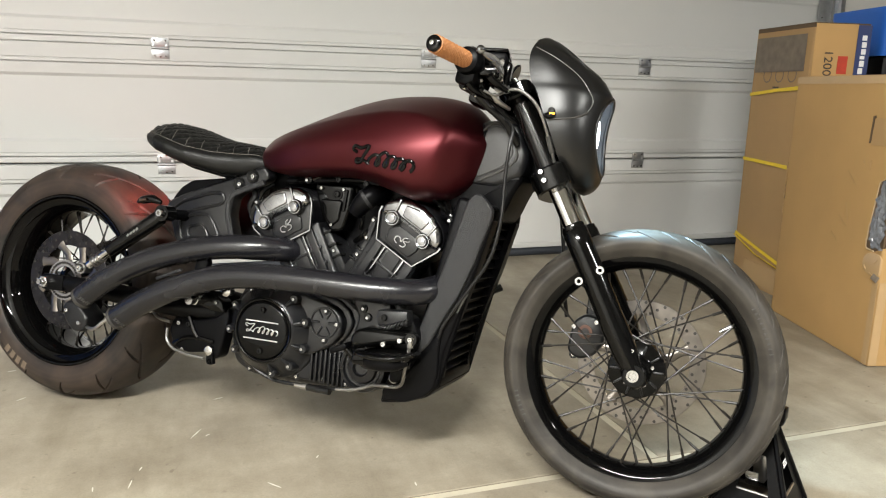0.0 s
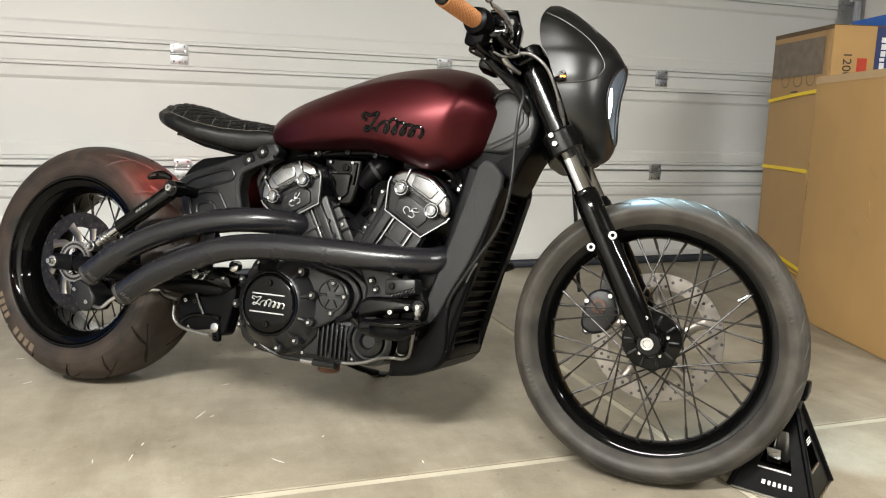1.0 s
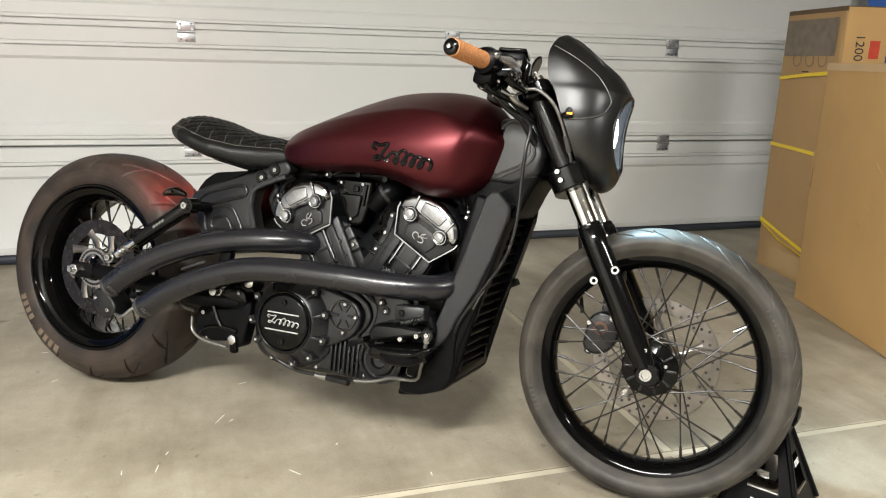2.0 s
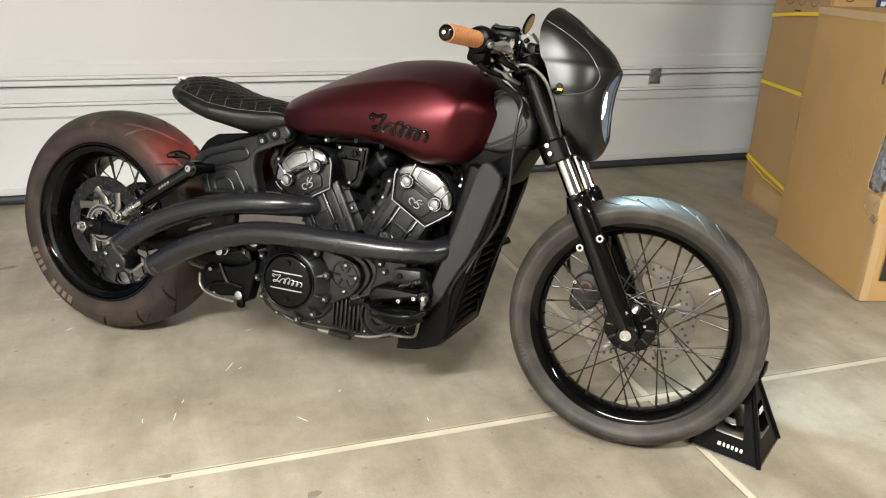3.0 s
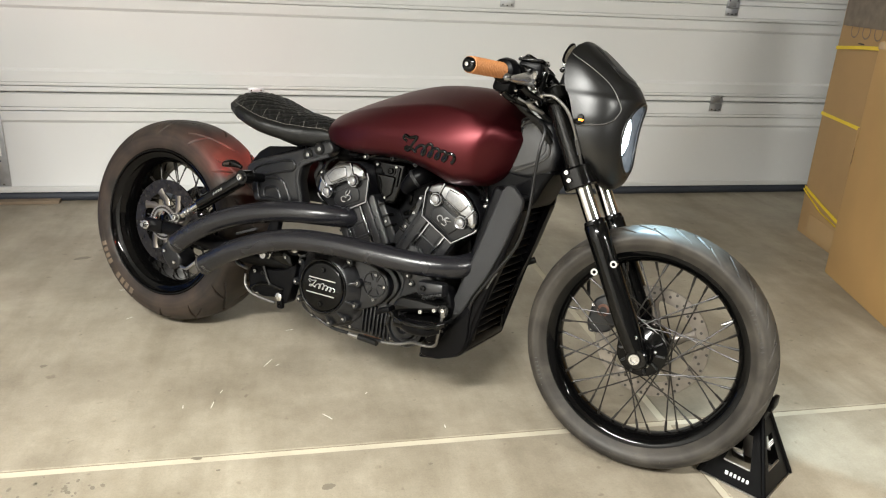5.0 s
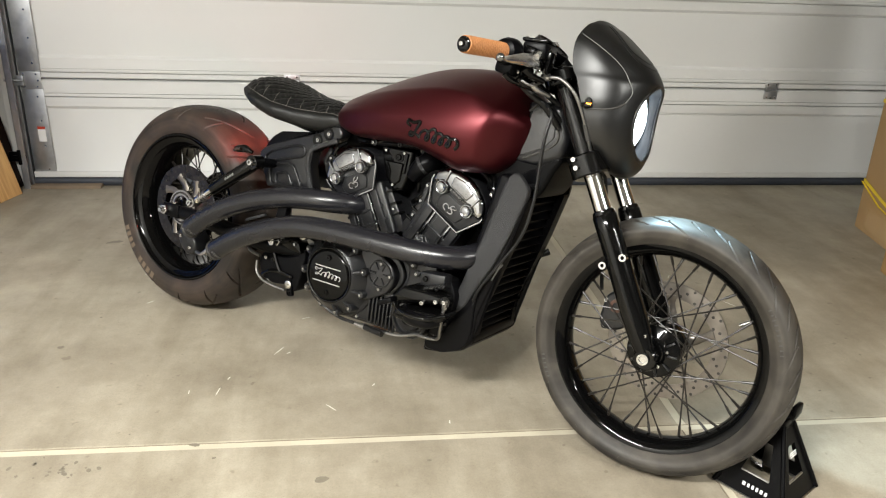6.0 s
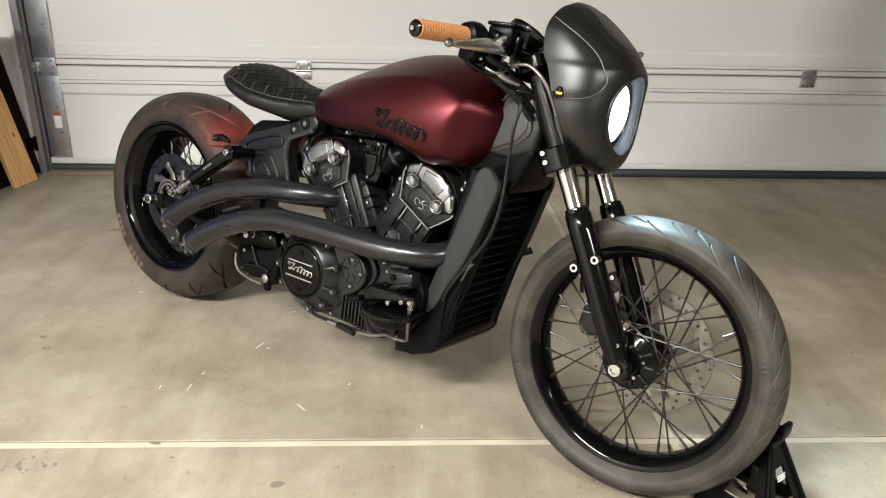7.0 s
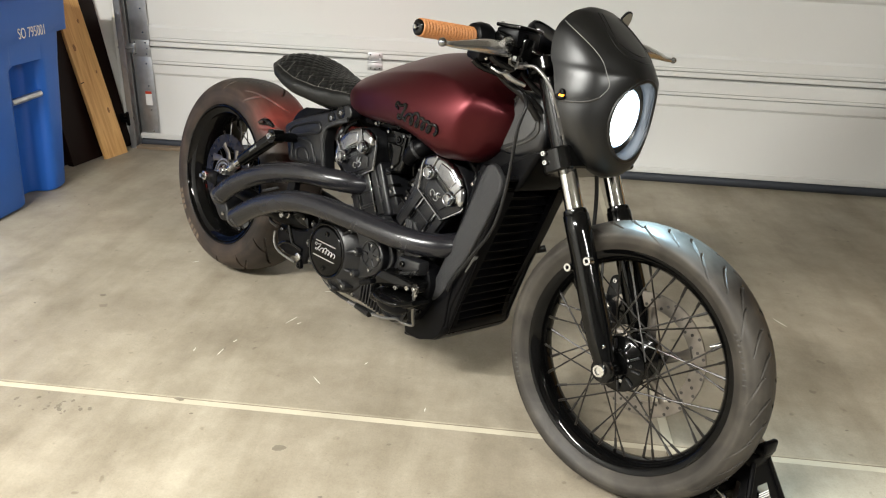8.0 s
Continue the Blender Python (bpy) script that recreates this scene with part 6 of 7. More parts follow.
derby = part("derby_cover", lathe([(0.0715, -0.15), (0.0715, -0.176), (0.069, -0.1795), (0.064, -0.1808), (0.030, -0.1822), (0.0005, -0.1826)], 64, Matrix.Translation(HC)), M_RIM, eng, "gloss black round derby cover")
for dz, x0, x1 in ((0.022, -0.045, 0.045), (-0.022, -0.050, 0.046)):
    part("bright_line", block((x1 - x0, 0.0012, 0.0030), at(HC.x + (x0 + x1) / 2, -0.1824, HC.z + dz, 0, 0, 0)), M_ZINC, derby, "bright engraved line", 0)
bm = tube([(x, -0.1826, z) for x, z in scroll(HC.x - 0.040, HC.z + 0.001, HC.x + 0.044, HC.z - 0.002, 0.0062, 5)], 0.0013, 6)
part("script_badge", bm, M_ZINC, derby, "small flowing white badge")
for dx, dz in ((0.0, 0.050), (0.0, -0.050)):
    piece("screw", DARKBOLT, derby, at(HC.x + dx, -0.1808, HC.z + dz))
BOLT_ANGLES = (-78, -50, -19, 16, 50, 84, 118, 152, 186, 214)
for a in BOLT_ANGLES:
    x, z = HC.x + 0.108 * math.cos(radians(a)), HC.z + 0.108 * math.sin(radians(a))
    part("bolt_boss", lathe([(0.0125, -0.120), (0.0115, -0.157), (0.009, -0.160)], 14, at(x, 0, z)), M_CAST, eng)
    piece("cover_bolt", SMALL, eng, at(x, -0.160, z))
for x, y, z in ((0.876, -0.143, 0.357), (0.907, -0.143, 0.328), (0.876, -0.143, 0.286), (0.950, -0.104, 0.341), (0.729, -0.116, 0.183), (0.658, -0.116, 0.182), (0.794, -0.116, 0.181), (0.865, -0.118, 0.183), (0.932, -0.120, 0.183), (0.625, -0.112, 0.236), (0.612, -0.108, 0.300), (0.630, -0.108, 0.362)):
    part("bolt_boss", lathe([(0.010, y + 0.02), (0.009, y - 0.001), (0.007, y - 0.003)], 12, at(x, 0, z)), M_CAST, eng)
    piece("case_bolt", SMALL, eng, at(x, y - 0.002, z))
# cast webs on the nose
for a in range(0, 360, 60):
    p0 = Vector((0.872 + 0.012 * math.cos(radians(a)), -0.1435, 0.328 + 0.012 * math.sin(radians(a))))
    p1 = Vector((0.872 + 0.034 * math.cos(radians(a)), -0.1435, 0.328 + 0.034 * math.sin(radians(a))))
    part("cast_web", tube([p0, p1], 0.0035, 6), M_CAST, eng)
part("cast_ring", tube([(0.872 + 0.036 * math.cos(2 * math.pi * k / 28), -0.1435, 0.328 + 0.036 * math.sin(2 * math.pi * k / 28)) for k in range(28)], 0.003, 6, loop=True), M_CAST, eng)
for k in range(8):
    x = 0.838 + 0.0125 * k
    part("cooling_fin", block((0.0055, 0.016, 0.085), at(x, -0.122, 0.222 - 0.001 * k), 0.0015), M_CAST, eng)
pump = part("pump_cover", lathe([(0.062, -0.09), (0.062, -0.128), (0.058, -0.136), (0.050, -0.138), (0.046, -0.132), (0.040, -0.132), (0.036, -0.140), (0.020, -0.146), (0.016, -0.138), (0.0005, -0.138)], 40, at(0.978, 0, 0.232)), M_CAST, eng, "round black pump cover")
# radial ribs round the clutch hump
for a in BOLT_ANGLES:
    c, s_ = math.cos(radians(a)), math.sin(radians(a))
    part("cast_rib", tube([(HC.x + 0.083 * c, -0.171, HC.z + 0.083 * s_), (HC.x + 0.095 * c, -0.163, HC.z + 0.095 * s_), (HC.x + 0.106 * c, -0.152, HC.z + 0.106 * s_)], [0.003, 0.006, 0.007], 8, 4), M_CAST, eng)
    # black bar beside each boss, standing in for a scallop's shade
    part("pocket_shade", tube([(HC.x + 0.100 * c, -0.151, HC.z + 0.100 * s_), (HC.x + 0.089 * c, -0.1655, HC.z + 0.089 * s_)], [0.006, 0.003], 8), M_PRINT, eng)
part("cover_rim", tube([(HC.x + 0.0765 * math.cos(2 * math.pi * k / 48), -0.1765, HC.z + 0.0765 * math.sin(2 * math.pi * k / 48)) for k in range(48)], 0.0034, 8, loop=True), M_GLOSS, eng, "rolled rim round the derby cover")
# webbed crankcase above the nose
for off in (0.0, 0.016, 0.034):
    pts = [(0.952 + off * 0.4, 0.452), (0.968 + off * 0.6, 0.40), (0.962 + off, 0.345), (0.948 + off, 0.300), (0.958 + off, 0.262)]
    part("cast_web", tube([(x, -0.106, z) for x, z in pts], 0.0055, 8, 4), M_CAST, eng)
case2 = rounded([(0.80, 0.425), (0.845, 0.412), (0.925, 0.400), (0.952, 0.35), (0.935, 0.29), (0.985, 0.245), (1.045, 0.27), (1.05, 0.36), (1.02, 0.418)], 0.014)
part("crank_cover", prism(case2, -0.122, -0.10, 0.008), M_CAST, eng, "black cast crankcase cover")
for x, z in ((0.965, 0.372), (0.978, 0.352), (0.945, 0.412), (1.022, 0.395), (0.965, 0.268), (0.880, 0.428)):
    part("bolt_boss", lathe([(0.011, -0.10), (0.010, -0.126), (0.007, -0.128)], 14, at(x, 0, z)), M_CAST, eng)
    piece("case_bolt", SMALL, eng, at(x, -0.127, z))
for pts in ([(0.83, 0.405), (0.90, 0.39), (0.95, 0.36)], [(0.86, 0.43), (0.93, 0.42), (0.98, 0.37)], [(0.95, 0.45), (0.99, 0.38), (1.00, 0.31)], [(0.98, 0.45), (1.02, 0.37), (1.03, 0.30)]):
    part("cast_web", tube([(x, -0.107, z) for x, z in pts], 0.005, 8, 3), M_CAST, eng)


part("oil_filter", lathe([(0.024, -0.03), (0.029, -0.025), (0.029, 0.03), (0.025, 0.034)], 24, at(0.800, 0.01, 0.150, 90, 0, 0)), mat("brown_filter", (0.10, 0.035, 0.012), 0.6), eng, "brown oil filter")


def cylinder(cx, cz, tilt, mirror):
    """One cylinder with its bright head cover. u runs along the cover, w up the bore."""
    m = at(cx, -0.110, cz, 0, -tilt, 0)
    def pl(poly):
        return [(mirror * u, w) for u, w in poly]
    cyl = part("cylinder", prism(pl(rounded([(-0.060, -0.20), (0.074, -0.20), (0.078, -0.05), (-0.064, -0.06)], 0.008)), 0.012, 0.15, 0.006, m=m), M_CAST, eng, "black finned cylinder")
    # ribs on the barrel
    for u in (-0.048, 0.048):
        part("barrel_rib", prism([(u - 0.011, -0.19), (u + 0.011, -0.19), (u + 0.011, -0.05), (u - 0.011, -0.05)], 0.004, 0.02, 0.003, m=m), M_CAST, cyl)
    part("barrel_rib", prism([(-0.02, -0.19), (0.02, -0.19), (0.02, -0.05), (-0.02, -0.05)], 0.008, 0.02, 0.003, m=m), M_CAST, cyl)
    for w in (-0.115, -0.155):
        part("barrel_band", prism([(-0.064, w - 0.004), (0.064, w - 0.004), (0.064, w + 0.004), (-0.064, w + 0.004)], 0.005, 0.02, 0.002, m=m), M_CAST, cyl)
    # side block and fins on the barrel's inner flank
    part("side_block", prism(pl([(0.066, -0.20), (0.100, -0.20), (0.094, -0.085), (0.072, -0.060)]), 0.026, 0.12, 0.005, m=m), M_CAST, cyl)
    for w in (-0.085, -0.120, -0.150):
        part("side_fin", prism(pl([(0.066, w - 0.003), (0.100, w - 0.003), (0.100, w + 0.003), (0.066, w + 0.003)]), 0.020, 0.05, 0.0015, m=m), M_GLOSS, cyl)
    piece("barrel_bolt", SMALL, cyl, m @ at(mirror * 0.085, 0.024, -0.135))
    for u in (-0.029, 0.029):
        part("bright_edge", prism([(u - 0.0024, -0.180), (u + 0.0024, -0.180), (u + 0.0024, -0.064), (u - 0.0024, -0.064)], 0.003, 0.02, 0.001, m=m), M_POLISH, cyl, "bright machined rib edge")
    head = [(-0.088, 0.0), (-0.056, -0.066), (0.056, -0.066), (0.088, -0.008), (0.090, 0.020), (0.070, 0.045), (0.036, 0.062), (0.0, 0.068), (-0.036, 0.062), (-0.070, 0.046), (-0.088, 0.022)]
    hd = part("head_cover", prism(pl(rounded(head, 0.008)), 0.002, 0.12, 0.006, m=m), M_CAST, eng, "black cylinder head cover")
    # polished dome over the upper half
    dome = [(-0.086, 0.004), (-0.074, -0.004), (-0.047, 0.004), (0.047, 0.004), (0.074, -0.010), (0.086, -0.004), (0.088, 0.020), (0.069, 0.044), (0.035, 0.060), (0.0, 0.066), (-0.035, 0.060), (-0.069, 0.044), (-0.086, 0.022)]
    part("polished_cap", prism(pl(rounded(dome, 0.008)), -0.012, 0.02, 0.013, m=m), M_POLISH, hd, "polished alloy head cap")
    window = [(-0.030, 0.018), (0.030, 0.018), (0.036, 0.046), (0.0, 0.055), (-0.036, 0.046)]
    part("cap_window", prism(pl(rounded(window, 0.006)), -0.0150, 0.0, 0.004, m=m), M_BRUSHED, hd, "brushed raised facet")
    for u in (-0.047, 0.047):
        part("bolt_boss", lathe([(0.020, 0.01), (0.020, -0.014), (0.017, -0.019), (0.0145, -0.019)], 28, m @ at(mirror * u, 0, 0)), M_POLISH, hd)
        part("cap_bolt", lathe([(0.0150, -0.015), (0.0150, -0.022), (0.0132, -0.0248), (0.0112, -0.0240), (0.0108, -0.0225), (0.0092, -0.0225), (0.0088, -0.0245), (0.0045, -0.0255), (0.0005, -0.0255)], 32, m @ at(mirror * u, 0, 0)), M_BRUSHED, hd, "brushed round cap bolt")
        part("cap_rib", prism(pl([(u * 1.05 - 0.003, 0.016), (u * 1.05 + 0.003, 0.016), (u * 1.15 + 0.003, 0.05), (u * 1.15 - 0.003, 0.05)]), -0.0165, 0.0, 0.002, m=m), M_POLISH, hd)
    trim = [(-0.089, 0.010), (-0.088, -0.001), (-0.056, -0.067), (0.056, -0.067), (0.088, -0.009), (0.090, 0.006)]
    part("bright_trim", tube([m @ Vector((mirror * u, -0.001, w)) for u, w in trim], 0.0036, 6), M_POLISH, hd, "bright machined edge")
    # shield with small scroll badge
    shield = [(-0.030, -0.006), (0.030, -0.006), (0.046, -0.028), (0.036, -0.056), (-0.036, -0.056), (-0.046, -0.028)]
    part("shield", prism(pl(rounded(shield, 0.006)), -0.003, 0.01, 0.003, m=m), M_CAST, hd)
    bm = bmesh.new()
    for st in ([(-0.006, -0.044), (-0.016, -0.040), (-0.016, -0.030), (-0.006, -0.028), (0.0, -0.034), (0.004, -0.022), (0.012, -0.018)], [(0.002, -0.044), (0.012, -0.042), (0.014, -0.034), (0.004, -0.030), (0.014, -0.026), (0.020, -0.020)]):
        tube([m @ Vector((u, -0.0042, w)) for u, w in spline(st, 4)], 0.0026, 6, bm=bm)
    part("scroll_badge", bm, M_POLISH, hd, "small bright scroll")


cylinder(0.714, 0.579, 28.5, 1)
cylinder(1.060, 0.5705, -31.0, -1)
# between the cylinders
mid = part("intake_cover", prism(rounded([(0.775, 0.668), (0.888, 0.668), (0.882, 0.610), (0.865, 0.552), (0.835, 0.545), (0.805, 0.580)], 0.01), -0.075, 0.05, 0.008), M_GLOSS, eng, "gloss black cover between the cylinders")
piece("cover_bolt", DARKBOLT, mid, at(0.845, -0.076, 0.642))
part("raised_rib", prism(rounded([(0.868, 0.655), (0.876, 0.655), (0.870, 0.60), (0.862, 0.60)], 0.003), -0.082, -0.07, 0.002), M_GLOSS, mid)
part("intake_elbow", tube([(0.905, -0.09, 0.60), (0.925, -0.095, 0.625), (0.945, -0.085, 0.645), (0.96, -0.05, 0.655)], [0.020, 0.024, 0.026, 0.024], 18, 5), M_SATIN, eng, "black rubber elbow")
part("clamp", tube([(0.930, -0.094, 0.632), (0.936, -0.092, 0.637)], 0.0275, 18), M_GREYCAST, eng)
part("bracket", prism(rounded([(0.935, 0.535), (0.955, 0.595), (0.967, 0.590), (0.950, 0.532)], 0.006), -0.095, -0.085, 0.002), M_GREYCAST, eng, "grey link bracket")
for x, z in ((0.959, 0.586), (0.944, 0.542)):
    piece("bolt", SMALL, eng, at(x, -0.096, z))
part("fuel_rail", tube([(0.70, -0.07, 0.668), (0.79, -0.085, 0.672), (0.90, -0.085, 0.680), (0.96, -0.08, 0.672)], 0.008, 10, 5), M_SATIN, eng)
for x, z in ((0.775, 0.672), (0.855, 0.678), (0.93, 0.672)):
    piece("bolt", DARKBOLT, eng, at(x, -0.092, z))
part("backbone", tube([(0.62, 0, 0.68), (0.80, 0, 0.685), (1.0, 0, 0.66), (1.20, 0, 0.72)], 0.045, 16, 5), M_SATIN, frm)
part("engine_core", prism(rounded([(0.68, 0.42), (0.74, 0.62), (0.90, 0.66), (1.05, 0.62), (1.11, 0.42)], 0.03), -0.015, 0.10, 0.01), M_SATIN, eng)
# plug leads, hoses and clips packed round the heads
for pts, r in (([(0.66, -0.075, 0.655), (0.64, -0.09, 0.635), (0.625, -0.085, 0.60), (0.63, -0.07, 0.56)], 0.006), ([(0.70, -0.06, 0.672), (0.76, -0.09, 0.668), (0.80, -0.085, 0.682)], 0.006),
               ([(0.895, -0.07, 0.66), (0.915, -0.095, 0.64), (0.925, -0.09, 0.60), (0.915, -0.07, 0.56)], 0.005), ([(0.90, -0.065, 0.53), (0.93, -0.09, 0.545), (0.955, -0.085, 0.57)], 0.007),
               ([(0.98, -0.06, 0.675), (1.06, -0.09, 0.668), (1.12, -0.085, 0.64), (1.15, -0.07, 0.60)], 0.007), ([(1.13, -0.07, 0.66), (1.155, -0.10, 0.62), (1.16, -0.10, 0.57), (1.15, -0.08, 0.52)], 0.006)):
    part("hose", tube(pts, r, 8, 5), M_GLOSS, eng)
for x, y, z in ((0.628, -0.092, 0.605), (0.922, -0.098, 0.61), (1.09, -0.096, 0.660), (1.158, -0.107, 0.60), (0.77, -0.094, 0.671)):
    part("hose_clip", block((0.014, 0.010, 0.014), at(x, y, z, 10, 20, 15), 0.003), M_GREYCAST, eng)
    piece("clip_screw", SMALL, eng, at(x, y - 0.006, z))
for x, z in ((0.80, 0.655), (0.862, 0.655), (0.835, 0.565)):
    piece("cover_bolt", SMALL, mid, at(x, -0.077, z))
part("cover_recess", lathe([(0.014, -0.002), (0.014, 0.002), (0.010, 0.002), (0.010, -0.002)], 20, at(0.845, -0.0765, 0.642), loop=True), M_RIM, mid)
part("cover_step", prism(rounded([(0.800, 0.628), (0.862, 0.628), (0.855, 0.575), (0.835, 0.562), (0.815, 0.585)], 0.008), -0.081, -0.07, 0.004), M_GLOSS, mid)
# wiring behind the rear head
for k, (dx, dz) in enumerate(((0, 0), (0.012, -0.015), (-0.008, 0.02), (0.02, -0.04))):
    part("wiring", tube([(0.60 + dx, -0.06, 0.62 + dz), (0.62 + dx, -0.085, 0.60 + dz), (0.61 + dx, -0.088, 0.57 + dz), (0.63 + dx, -0.07, 0.53 + dz)], 0.008, 8, 4), M_CABLE, eng)

# ---- radiator and front frame ----
rad = part("radiator", prism(rounded([(1.085, 0.235), (1.105, 0.195), (1.147, 0.205), (1.243, 0.640), (1.175, 0.660)], 0.015), -0.120, 0.120, 0.010), M_SATIN, bike, "black radiator with louvred grille")
FB, FT = Vector((1.150, 0, 0.215)), Vector((1.247, 0, 0.640))
up = (FT - FB)
fwd = Vector((up.z, 0, -up.x)).normalized()
slat = finish(prism(rounded([(-0.010, -0.004), (0.014, -0.010), (0.016, -0.007), (-0.010, 0.006)], 0.002, 2), -0.108, 0.108), "grille_slat", M_SATIN)
for k in range(17):
    c = FB + up * (0.04 + 0.92 * k / 16) - fwd * 0.002
    piece("grille_slat", slat, rad, Matrix.Translation(c) @ at(0, 0, 0, 0, 8, 0))
fr = [FB + fwd * 0.010 + Vector((0, -0.118, 0)), FT + fwd * 0.010 + Vector((0, -0.118, 0)), FT + fwd * 0.010 + Vector((0, 0.118, 0)), FB + fwd * 0.010 + Vector((0, 0.118, 0))]
part("grille_frame", tube(fr, 0.011, 8, loop=True), M_SATIN, rad, "black grille surround")
# side rails of the radiator, grey powder coat
rail_poly = rounded([(1.206, 0.650), (1.170, 0.520), (1.118, 0.352), (1.096, 0.290), (1.122, 0.284), (1.148, 0.316), (1.168, 0.362), (1.205, 0.430), (1.236, 0.510), (1.266, 0.608), (1.268, 0.634), (1.240, 0.664), (1.222, 0.668)], 0.014)
for s in (-1, 1):
    part("frame_rail", prism(rail_poly, 0.142 * s, 0.126 * s, 0.006), M_GREYCAST, rad, "grey textured frame rail")
    part("lower_shroud", prism(rounded([(1.100, 0.300), (1.080, 0.262), (1.046, 0.216), (1.034, 0.182), (1.042, 0.166), (1.09, 0.166), (1.142, 0.187), (1.164, 0.212), (1.170, 0.250), (1.168, 0.300), (1.172, 0.345), (1.142, 0.322)], 0.010), 0.139 * s, 0.10 * s, 0.005), M_SATIN, rad, "matte black lower shroud")
    shroud = rounded([(1.028, 0.155), (1.040, 0.200), (1.095, 0.255), (1.122, 0.325), (1.155, 0.355), (1.196, 0.420), (1.252, 0.600), (1.270, 0.612), (1.238, 0.490), (1.206, 0.385), (1.176, 0.290), (1.172, 0.225), (1.150, 0.195), (1.09, 0.165)], 0.012)
    part("shroud", prism(shroud, 0.132 * s, 0.09 * s, 0.006), M_SATIN, rad, "matte black radiator shroud")
chin_poly = rounded([(1.034, 0.160), (1.048, 0.200), (1.10, 0.235), (1.152, 0.244), (1.174, 0.236), (1.171, 0.212), (1.148, 0.186), (1.09, 0.164)], 0.014)
for s in (-1, 1):
    part("chin", prism(chin_poly, 0.138 * s, 0, 0.014), M_SATIN, rad, "rounded black chin below the grille")
part("side_tag", prism(rounded([(1.200, 0.392), (1.220, 0.438), (1.2225, 0.436), (1.2035, 0.390)], 0.001), -0.1345, -0.12, 0.001), M_STRIPE, rad, "thin grey insert")
# head casting under the tank
head_poly = rounded([(1.180, 0.690), (1.205, 0.735), (1.212, 0.80), (1.205, 0.836), (1.245, 0.842), (1.295, 0.835), (1.325, 0.76), (1.315, 0.715), (1.25, 0.684)], 0.012)
part("head_casting", prism(head_poly, -0.088, 0.088, 0.014), M_CAST, frm, "black steering head casting")
part("head_panel", prism(rounded([(1.222, 0.815), (1.238, 0.829), (1.265, 0.824), (1.287, 0.788), (1.290, 0.760), (1.266, 0.732), (1.205, 0.704), (1.212, 0.76)], 0.010), -0.0905, -0.08, 0.003), M_HEADCOVER, frm, "grey textured steering head panel")
part("panel_gap", tube([(x, -0.0885, z) for x, z in spline([(1.214, 0.815), (1.235, 0.832), (1.265, 0.828), (1.290, 0.79), (1.298, 0.755), (1.27, 0.728), (1.215, 0.700)], 4)], 0.003, 6), M_PRINT, frm, "dark panel gap")
part("lower_head", prism(rounded([(1.120, 0.600), (1.120, 0.700), (1.20, 0.712), (1.290, 0.730), (1.318, 0.712), (1.296, 0.672), (1.280, 0.632), (1.262, 0.606), (1.20, 0.600)], 0.01), -0.082, 0.088, 0.012), M_SATIN, frm, "black casting below the steering head")
part("horn_stud", tube([(1.195, 0.125, 0.418), (1.228, 0.150, 0.438)], [0.008, 0.010], 12), M_CABLE, rad, "black rubber stud")

# ---- foot controls, right side ----
fc = part("foot_control", prism(rounded([(1.035, 0.378), (1.105, 0.372), (1.125, 0.33), (1.115, 0.27), (1.085, 0.215), (1.06, 0.215), (1.065, 0.29), (1.04, 0.34)], 0.012), -0.165, -0.120, 0.006), M_SATIN, bike, "black forward foot control")
part("master_cylinder", block((0.075, 0.04, 0.036), at(1.070, -0.178, 0.368, 0, -4, 0), 0.006), M_CAST, fc, "cast master cylinder")
for x, z in ((1.052, 0.368), (1.088, 0.352)):
    piece("bolt", DARKBOLT, fc, at(x, -0.199, z))
for k in range(7):
    part("spring_coil", tube([(1.060 + 0.008 * k + 0.004 * math.sin(2 * math.pi * j / 10), -0.205 + 0.008 * math.cos(2 * math.pi * j / 10), 0.345 + 0.008 * math.sin(2 * math.pi * j / 10) + 0.003 * k) for j in range(10)], 0.0018, 6, loop=True), M_CABLE, fc)
part("peg_mount", prism(rounded([(0.982, 0.292), (0.980, 0.320), (1.00, 0.340), (1.06, 0.343), (1.12, 0.342), (1.118, 0.318), (1.05, 0.306), (1.0, 0.292)], 0.014), -0.222, -0.150, 0.010), M_GLOSS, fc, "gloss black heel guard")
part("peg_shoe", prism(rounded([(0.998, 0.262), (1.000, 0.288), (1.06, 0.297), (1.12, 0.302), (1.142, 0.294), (1.125, 0.275), (1.05, 0.258)], 0.010), -0.250, -0.170, 0.010), M_GLOSS, fc, "gloss black peg shoe")
for x, z in ((1.065, 0.312), (1.104, 0.325)):
    piece("bolt", BOLT, fc, at(x, -0.221, z), "bright bolt")
peg = part("foot_peg", tube([(0.995, -0.185, 0.272), (1.010, -0.215, 0.273), (1.05, -0.245, 0.274), (1.10, -0.25, 0.277), (1.13, -0.235, 0.282)], [0.012, 0.018, 0.020, 0.018, 0.010], 14, 5, flat=0.7), M_SATIN, fc, "black rubber foot peg")
part("peg_rim", tube([(0.985, -0.19, 0.295), (1.00, -0.235, 0.290), (1.05, -0.268, 0.288), (1.11, -0.268, 0.291), (1.14, -0.235, 0.30)], 0.006, 10, 5), M_GLOSS, fc)
part("brake_pedal", tube([(1.11, -0.165, 0.262), (1.06, -0.185, 0.255), (1.00, -0.20, 0.262), (0.965, -0.205, 0.290)], [0.010, 0.009, 0.009, 0.010], 10, 5, flat=0.7), M_GLOSS, fc, "black brake pedal")
part("pedal_pad", block((0.045, 0.05, 0.014), at(0.955, -0.205, 0.288, 0, -25, 0), 0.004), M_SATIN, fc)
part("peg_pivot", lathe([(0.014, -0.01), (0.014, 0.01)], 16, at(1.128, -0.21, 0.330)), M_GLOSS, fc)
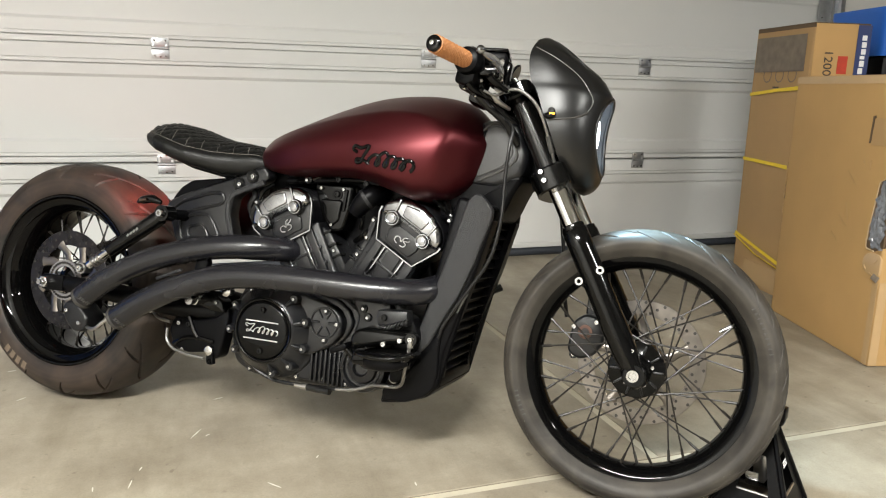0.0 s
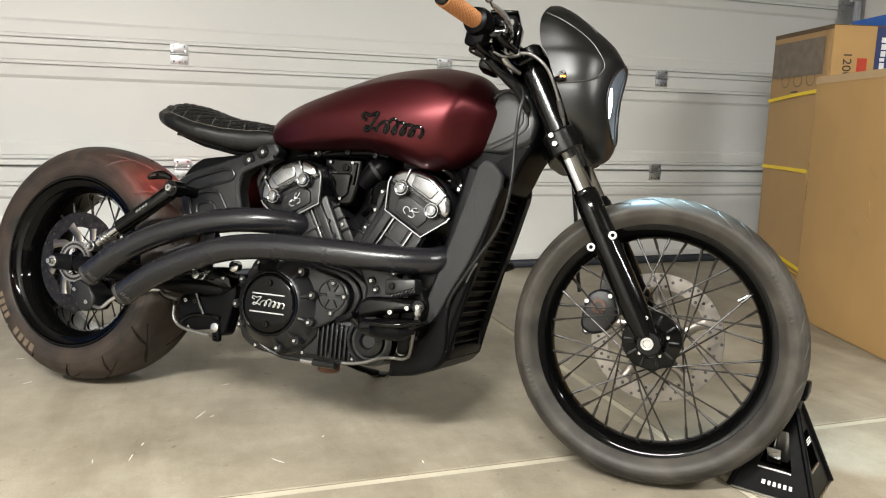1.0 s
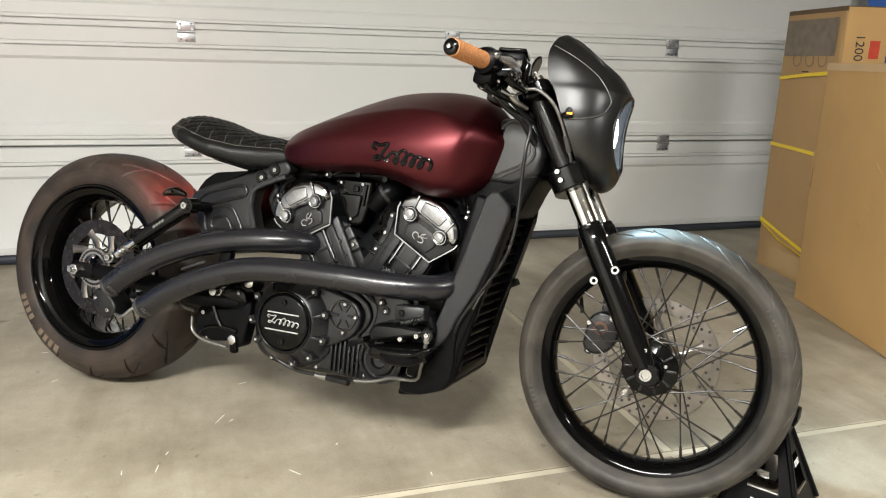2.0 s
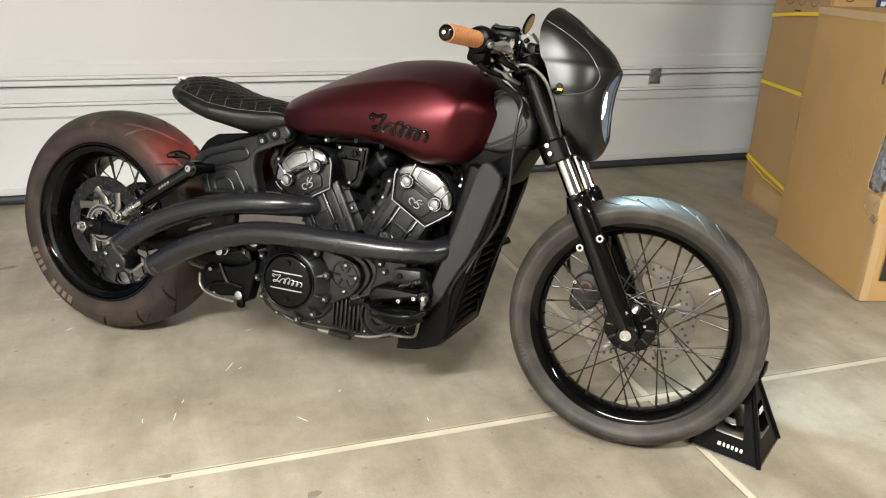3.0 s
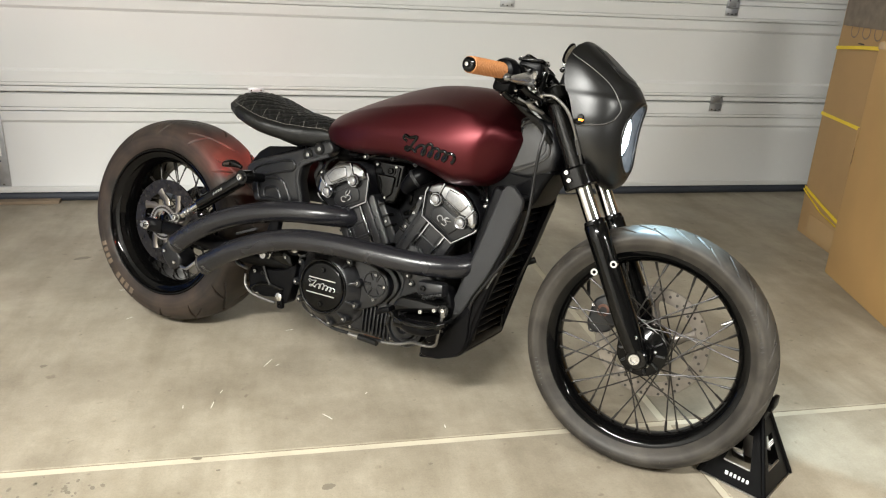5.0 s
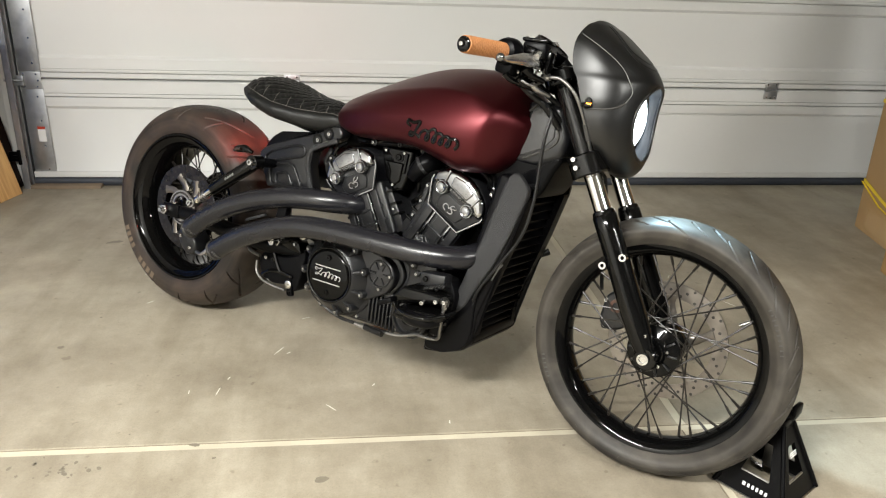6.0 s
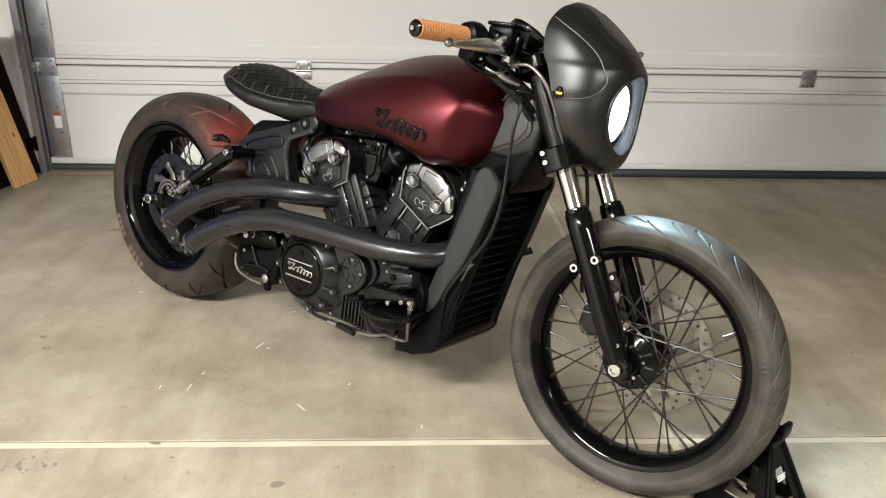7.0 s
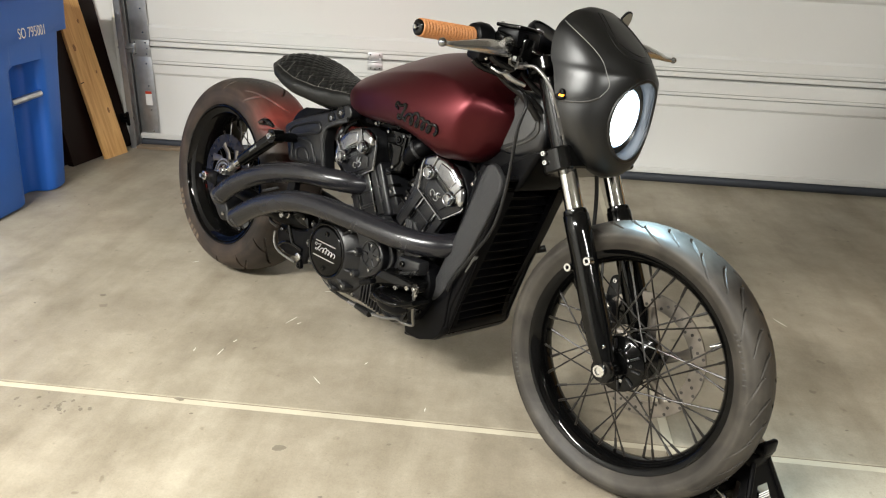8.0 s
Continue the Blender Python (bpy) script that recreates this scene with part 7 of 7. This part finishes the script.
piece("pivot_bolt", BOLT, fc, at(1.128, -0.221, 0.330))
part("banjo", lathe([(0.012, 0.0), (0.012, -0.012), (0.007, -0.014), (0.0005, -0.014)], 18, at(1.066, -0.136, 0.222)), M_STEEL, fc, "steel banjo bolt")
hard = [(1.128, -0.218, 0.325), (1.122, -0.212, 0.295), (1.108, -0.190, 0.245), (1.096, -0.170, 0.217), (1.078, -0.162, 0.206), (1.055, -0.17, 0.206), (1.02, -0.155, 0.200), (0.985, -0.15, 0.186), (0.955, -0.15, 0.178), (0.92, -0.15, 0.174)]
part("brake_line", tube(hard, 0.0042, 10, 5), M_BRAID, fc, "braided steel brake line")
part("fitting", tube([(1.130, -0.219, 0.336), (1.126, -0.216, 0.312)], 0.007, 6), M_STEEL, fc)
low = [(0.92, -0.14, 0.172), (0.86, -0.13, 0.167), (0.80, -0.13, 0.164), (0.74, -0.13, 0.166), (0.69, -0.135, 0.185), (0.662, -0.14, 0.215), (0.645, -0.14, 0.245)]
part("hose", tube(low, 0.005, 8, 5), M_CABLE, eng)
part("hose_joint", tube([(0.80, -0.132, 0.163), (0.835, -0.132, 0.163)], [0.006, 0.009], 10), M_STEEL, eng)
part("sleeve", tube([(0.835, -0.132, 0.163), (0.90, -0.14, 0.163)], 0.009, 10), M_CABLE, eng)

# ---- rear mounts below the pipes ----
mb = part("pivot_plate", prism(rounded([(0.405, 0.250), (0.418, 0.284), (0.455, 0.292), (0.50, 0.287), (0.55, 0.30), (0.585, 0.33), (0.590, 0.30), (0.576, 0.24), (0.566, 0.196), (0.545, 0.188), (0.525, 0.205), (0.47, 0.196), (0.425, 0.205)], 0.012), -0.125, -0.085, 0.006), M_SATIN, bike, "black lower frame plate")
for x, z, me in ((0.440, 0.272, BOLT), (0.470, 0.272, DARKBOLT), (0.455, 0.205, SMALL), (0.545, 0.185, DARKBOLT)):
    piece("bolt", me, mb, at(x, -0.126, z))
for pts in ([(0.425, 0.215), (0.46, 0.235), (0.50, 0.24), (0.55, 0.235)], [(0.47, 0.292), (0.485, 0.262), (0.50, 0.24)]):
    part("cast_rib", tube([(x, -0.126, z) for x, z in pts], 0.006, 8, 4), M_GLOSS, mb)
part("peg_bracket", prism(rounded([(0.495, 0.33), (0.505, 0.362), (0.54, 0.368), (0.575, 0.345), (0.585, 0.315), (0.54, 0.318)], 0.008), -0.14, -0.10, 0.005), M_GLOSS, mb, "black peg bracket")
piece("bolt", SMALL, mb, at(0.560, -0.141, 0.340))
part("link_eye", lathe([(0.0125, 0.01), (0.0125, -0.010), (0.008, -0.012), (0.0005, -0.011)], 22, at(0.540, -0.125, 0.212)), M_BOLT, mb, "bright linkage bolt")
part("stay", prism(rounded([(0.534, 0.176), (0.530, 0.225), (0.55, 0.225), (0.556, 0.176)], 0.008), -0.132, -0.12, 0.003), M_SATIN, mb)
part("bright_stud", tube([(0.515, -0.13, 0.345), (0.515, -0.195, 0.345)], [0.013, 0.011], 14), M_BOLT, mb, "bright peg stud")
piece("stud_nut", hexnut(0.015, 0.01, M_BOLT, "stud_nut"), mb, at(0.515, -0.165, 0.345))
part("silver_hose", tube([(0.330, -0.10, 0.292), (0.37, -0.125, 0.278), (0.415, -0.13, 0.272)], 0.0055, 8, 4), M_BRAID, mb)
part("silver_hose", tube([(0.405, -0.13, 0.255), (0.408, -0.132, 0.225), (0.43, -0.135, 0.205), (0.47, -0.135, 0.195), (0.525, -0.13, 0.190)], 0.004, 8, 5), M_BRAID, mb, "grey steel hose")
part("round_stud", lathe([(0.014, 0.01), (0.014, -0.008), (0.010, -0.010), (0.0005, -0.010)], 18, at(0.583, -0.13, 0.372)), M_BOLT, mb)
part("belt_guard", tube([(0.35, 0.12, 0.25), (0.10, 0.14, 0.20), (0.0, 0.14, 0.19)], 0.014, 10, 4), M_SATIN, bike)
# side stand on the left, carrying the lean
stand = part("side_stand", tube([(0.72, 0.12, 0.16), (0.75, 0.27, 0.10), (0.76, 0.392, 0.071)], [0.012, 0.010, 0.009], 12, 4), M_SATIN, bike, "black side stand")
part("stand_foot", block((0.06, 0.035, 0.006), at(0.762, 0.40, 0.0682, -0, 0, 0) @ at(0, 0, 0, 10.8, 0, 0), 0.002), M_SATIN, stand)

# ---- cables at the steering head ----
part("throttle_cable", tube([(1.27, -0.14, 0.84), (1.300, -0.155, 0.815), (1.298, -0.165, 0.765), (1.294, -0.16, 0.70), (1.293, -0.158, 0.62), (1.282, -0.155, 0.55), (1.262, -0.152, 0.50), (1.228, -0.150, 0.446), (1.180, -0.147, 0.368), (1.165, -0.143, 0.33)], 0.004, 8, 6), M_CABLE, bike, "black cable")
bl = part("front_brake_line", tube([(1.272, -0.168, 0.893), (1.292, -0.167, 0.896), (1.314, -0.162, 0.894), (1.345, -0.155, 0.870), (1.366, -0.14, 0.829), (1.384, -0.118, 0.770), (1.392, -0.10, 0.735)], 0.0038, 10, 6), M_BRAID, bike, "braided front brake line")
part("line_fitting", tube([(1.268, -0.168, 0.893), (1.288, -0.168, 0.896)], 0.0085, 8), M_STEEL, bl)
part("sleeve_end", tube([(1.374, -0.130, 0.803), (1.384, -0.117, 0.768)], 0.0058, 8), M_LETTER2, bl)
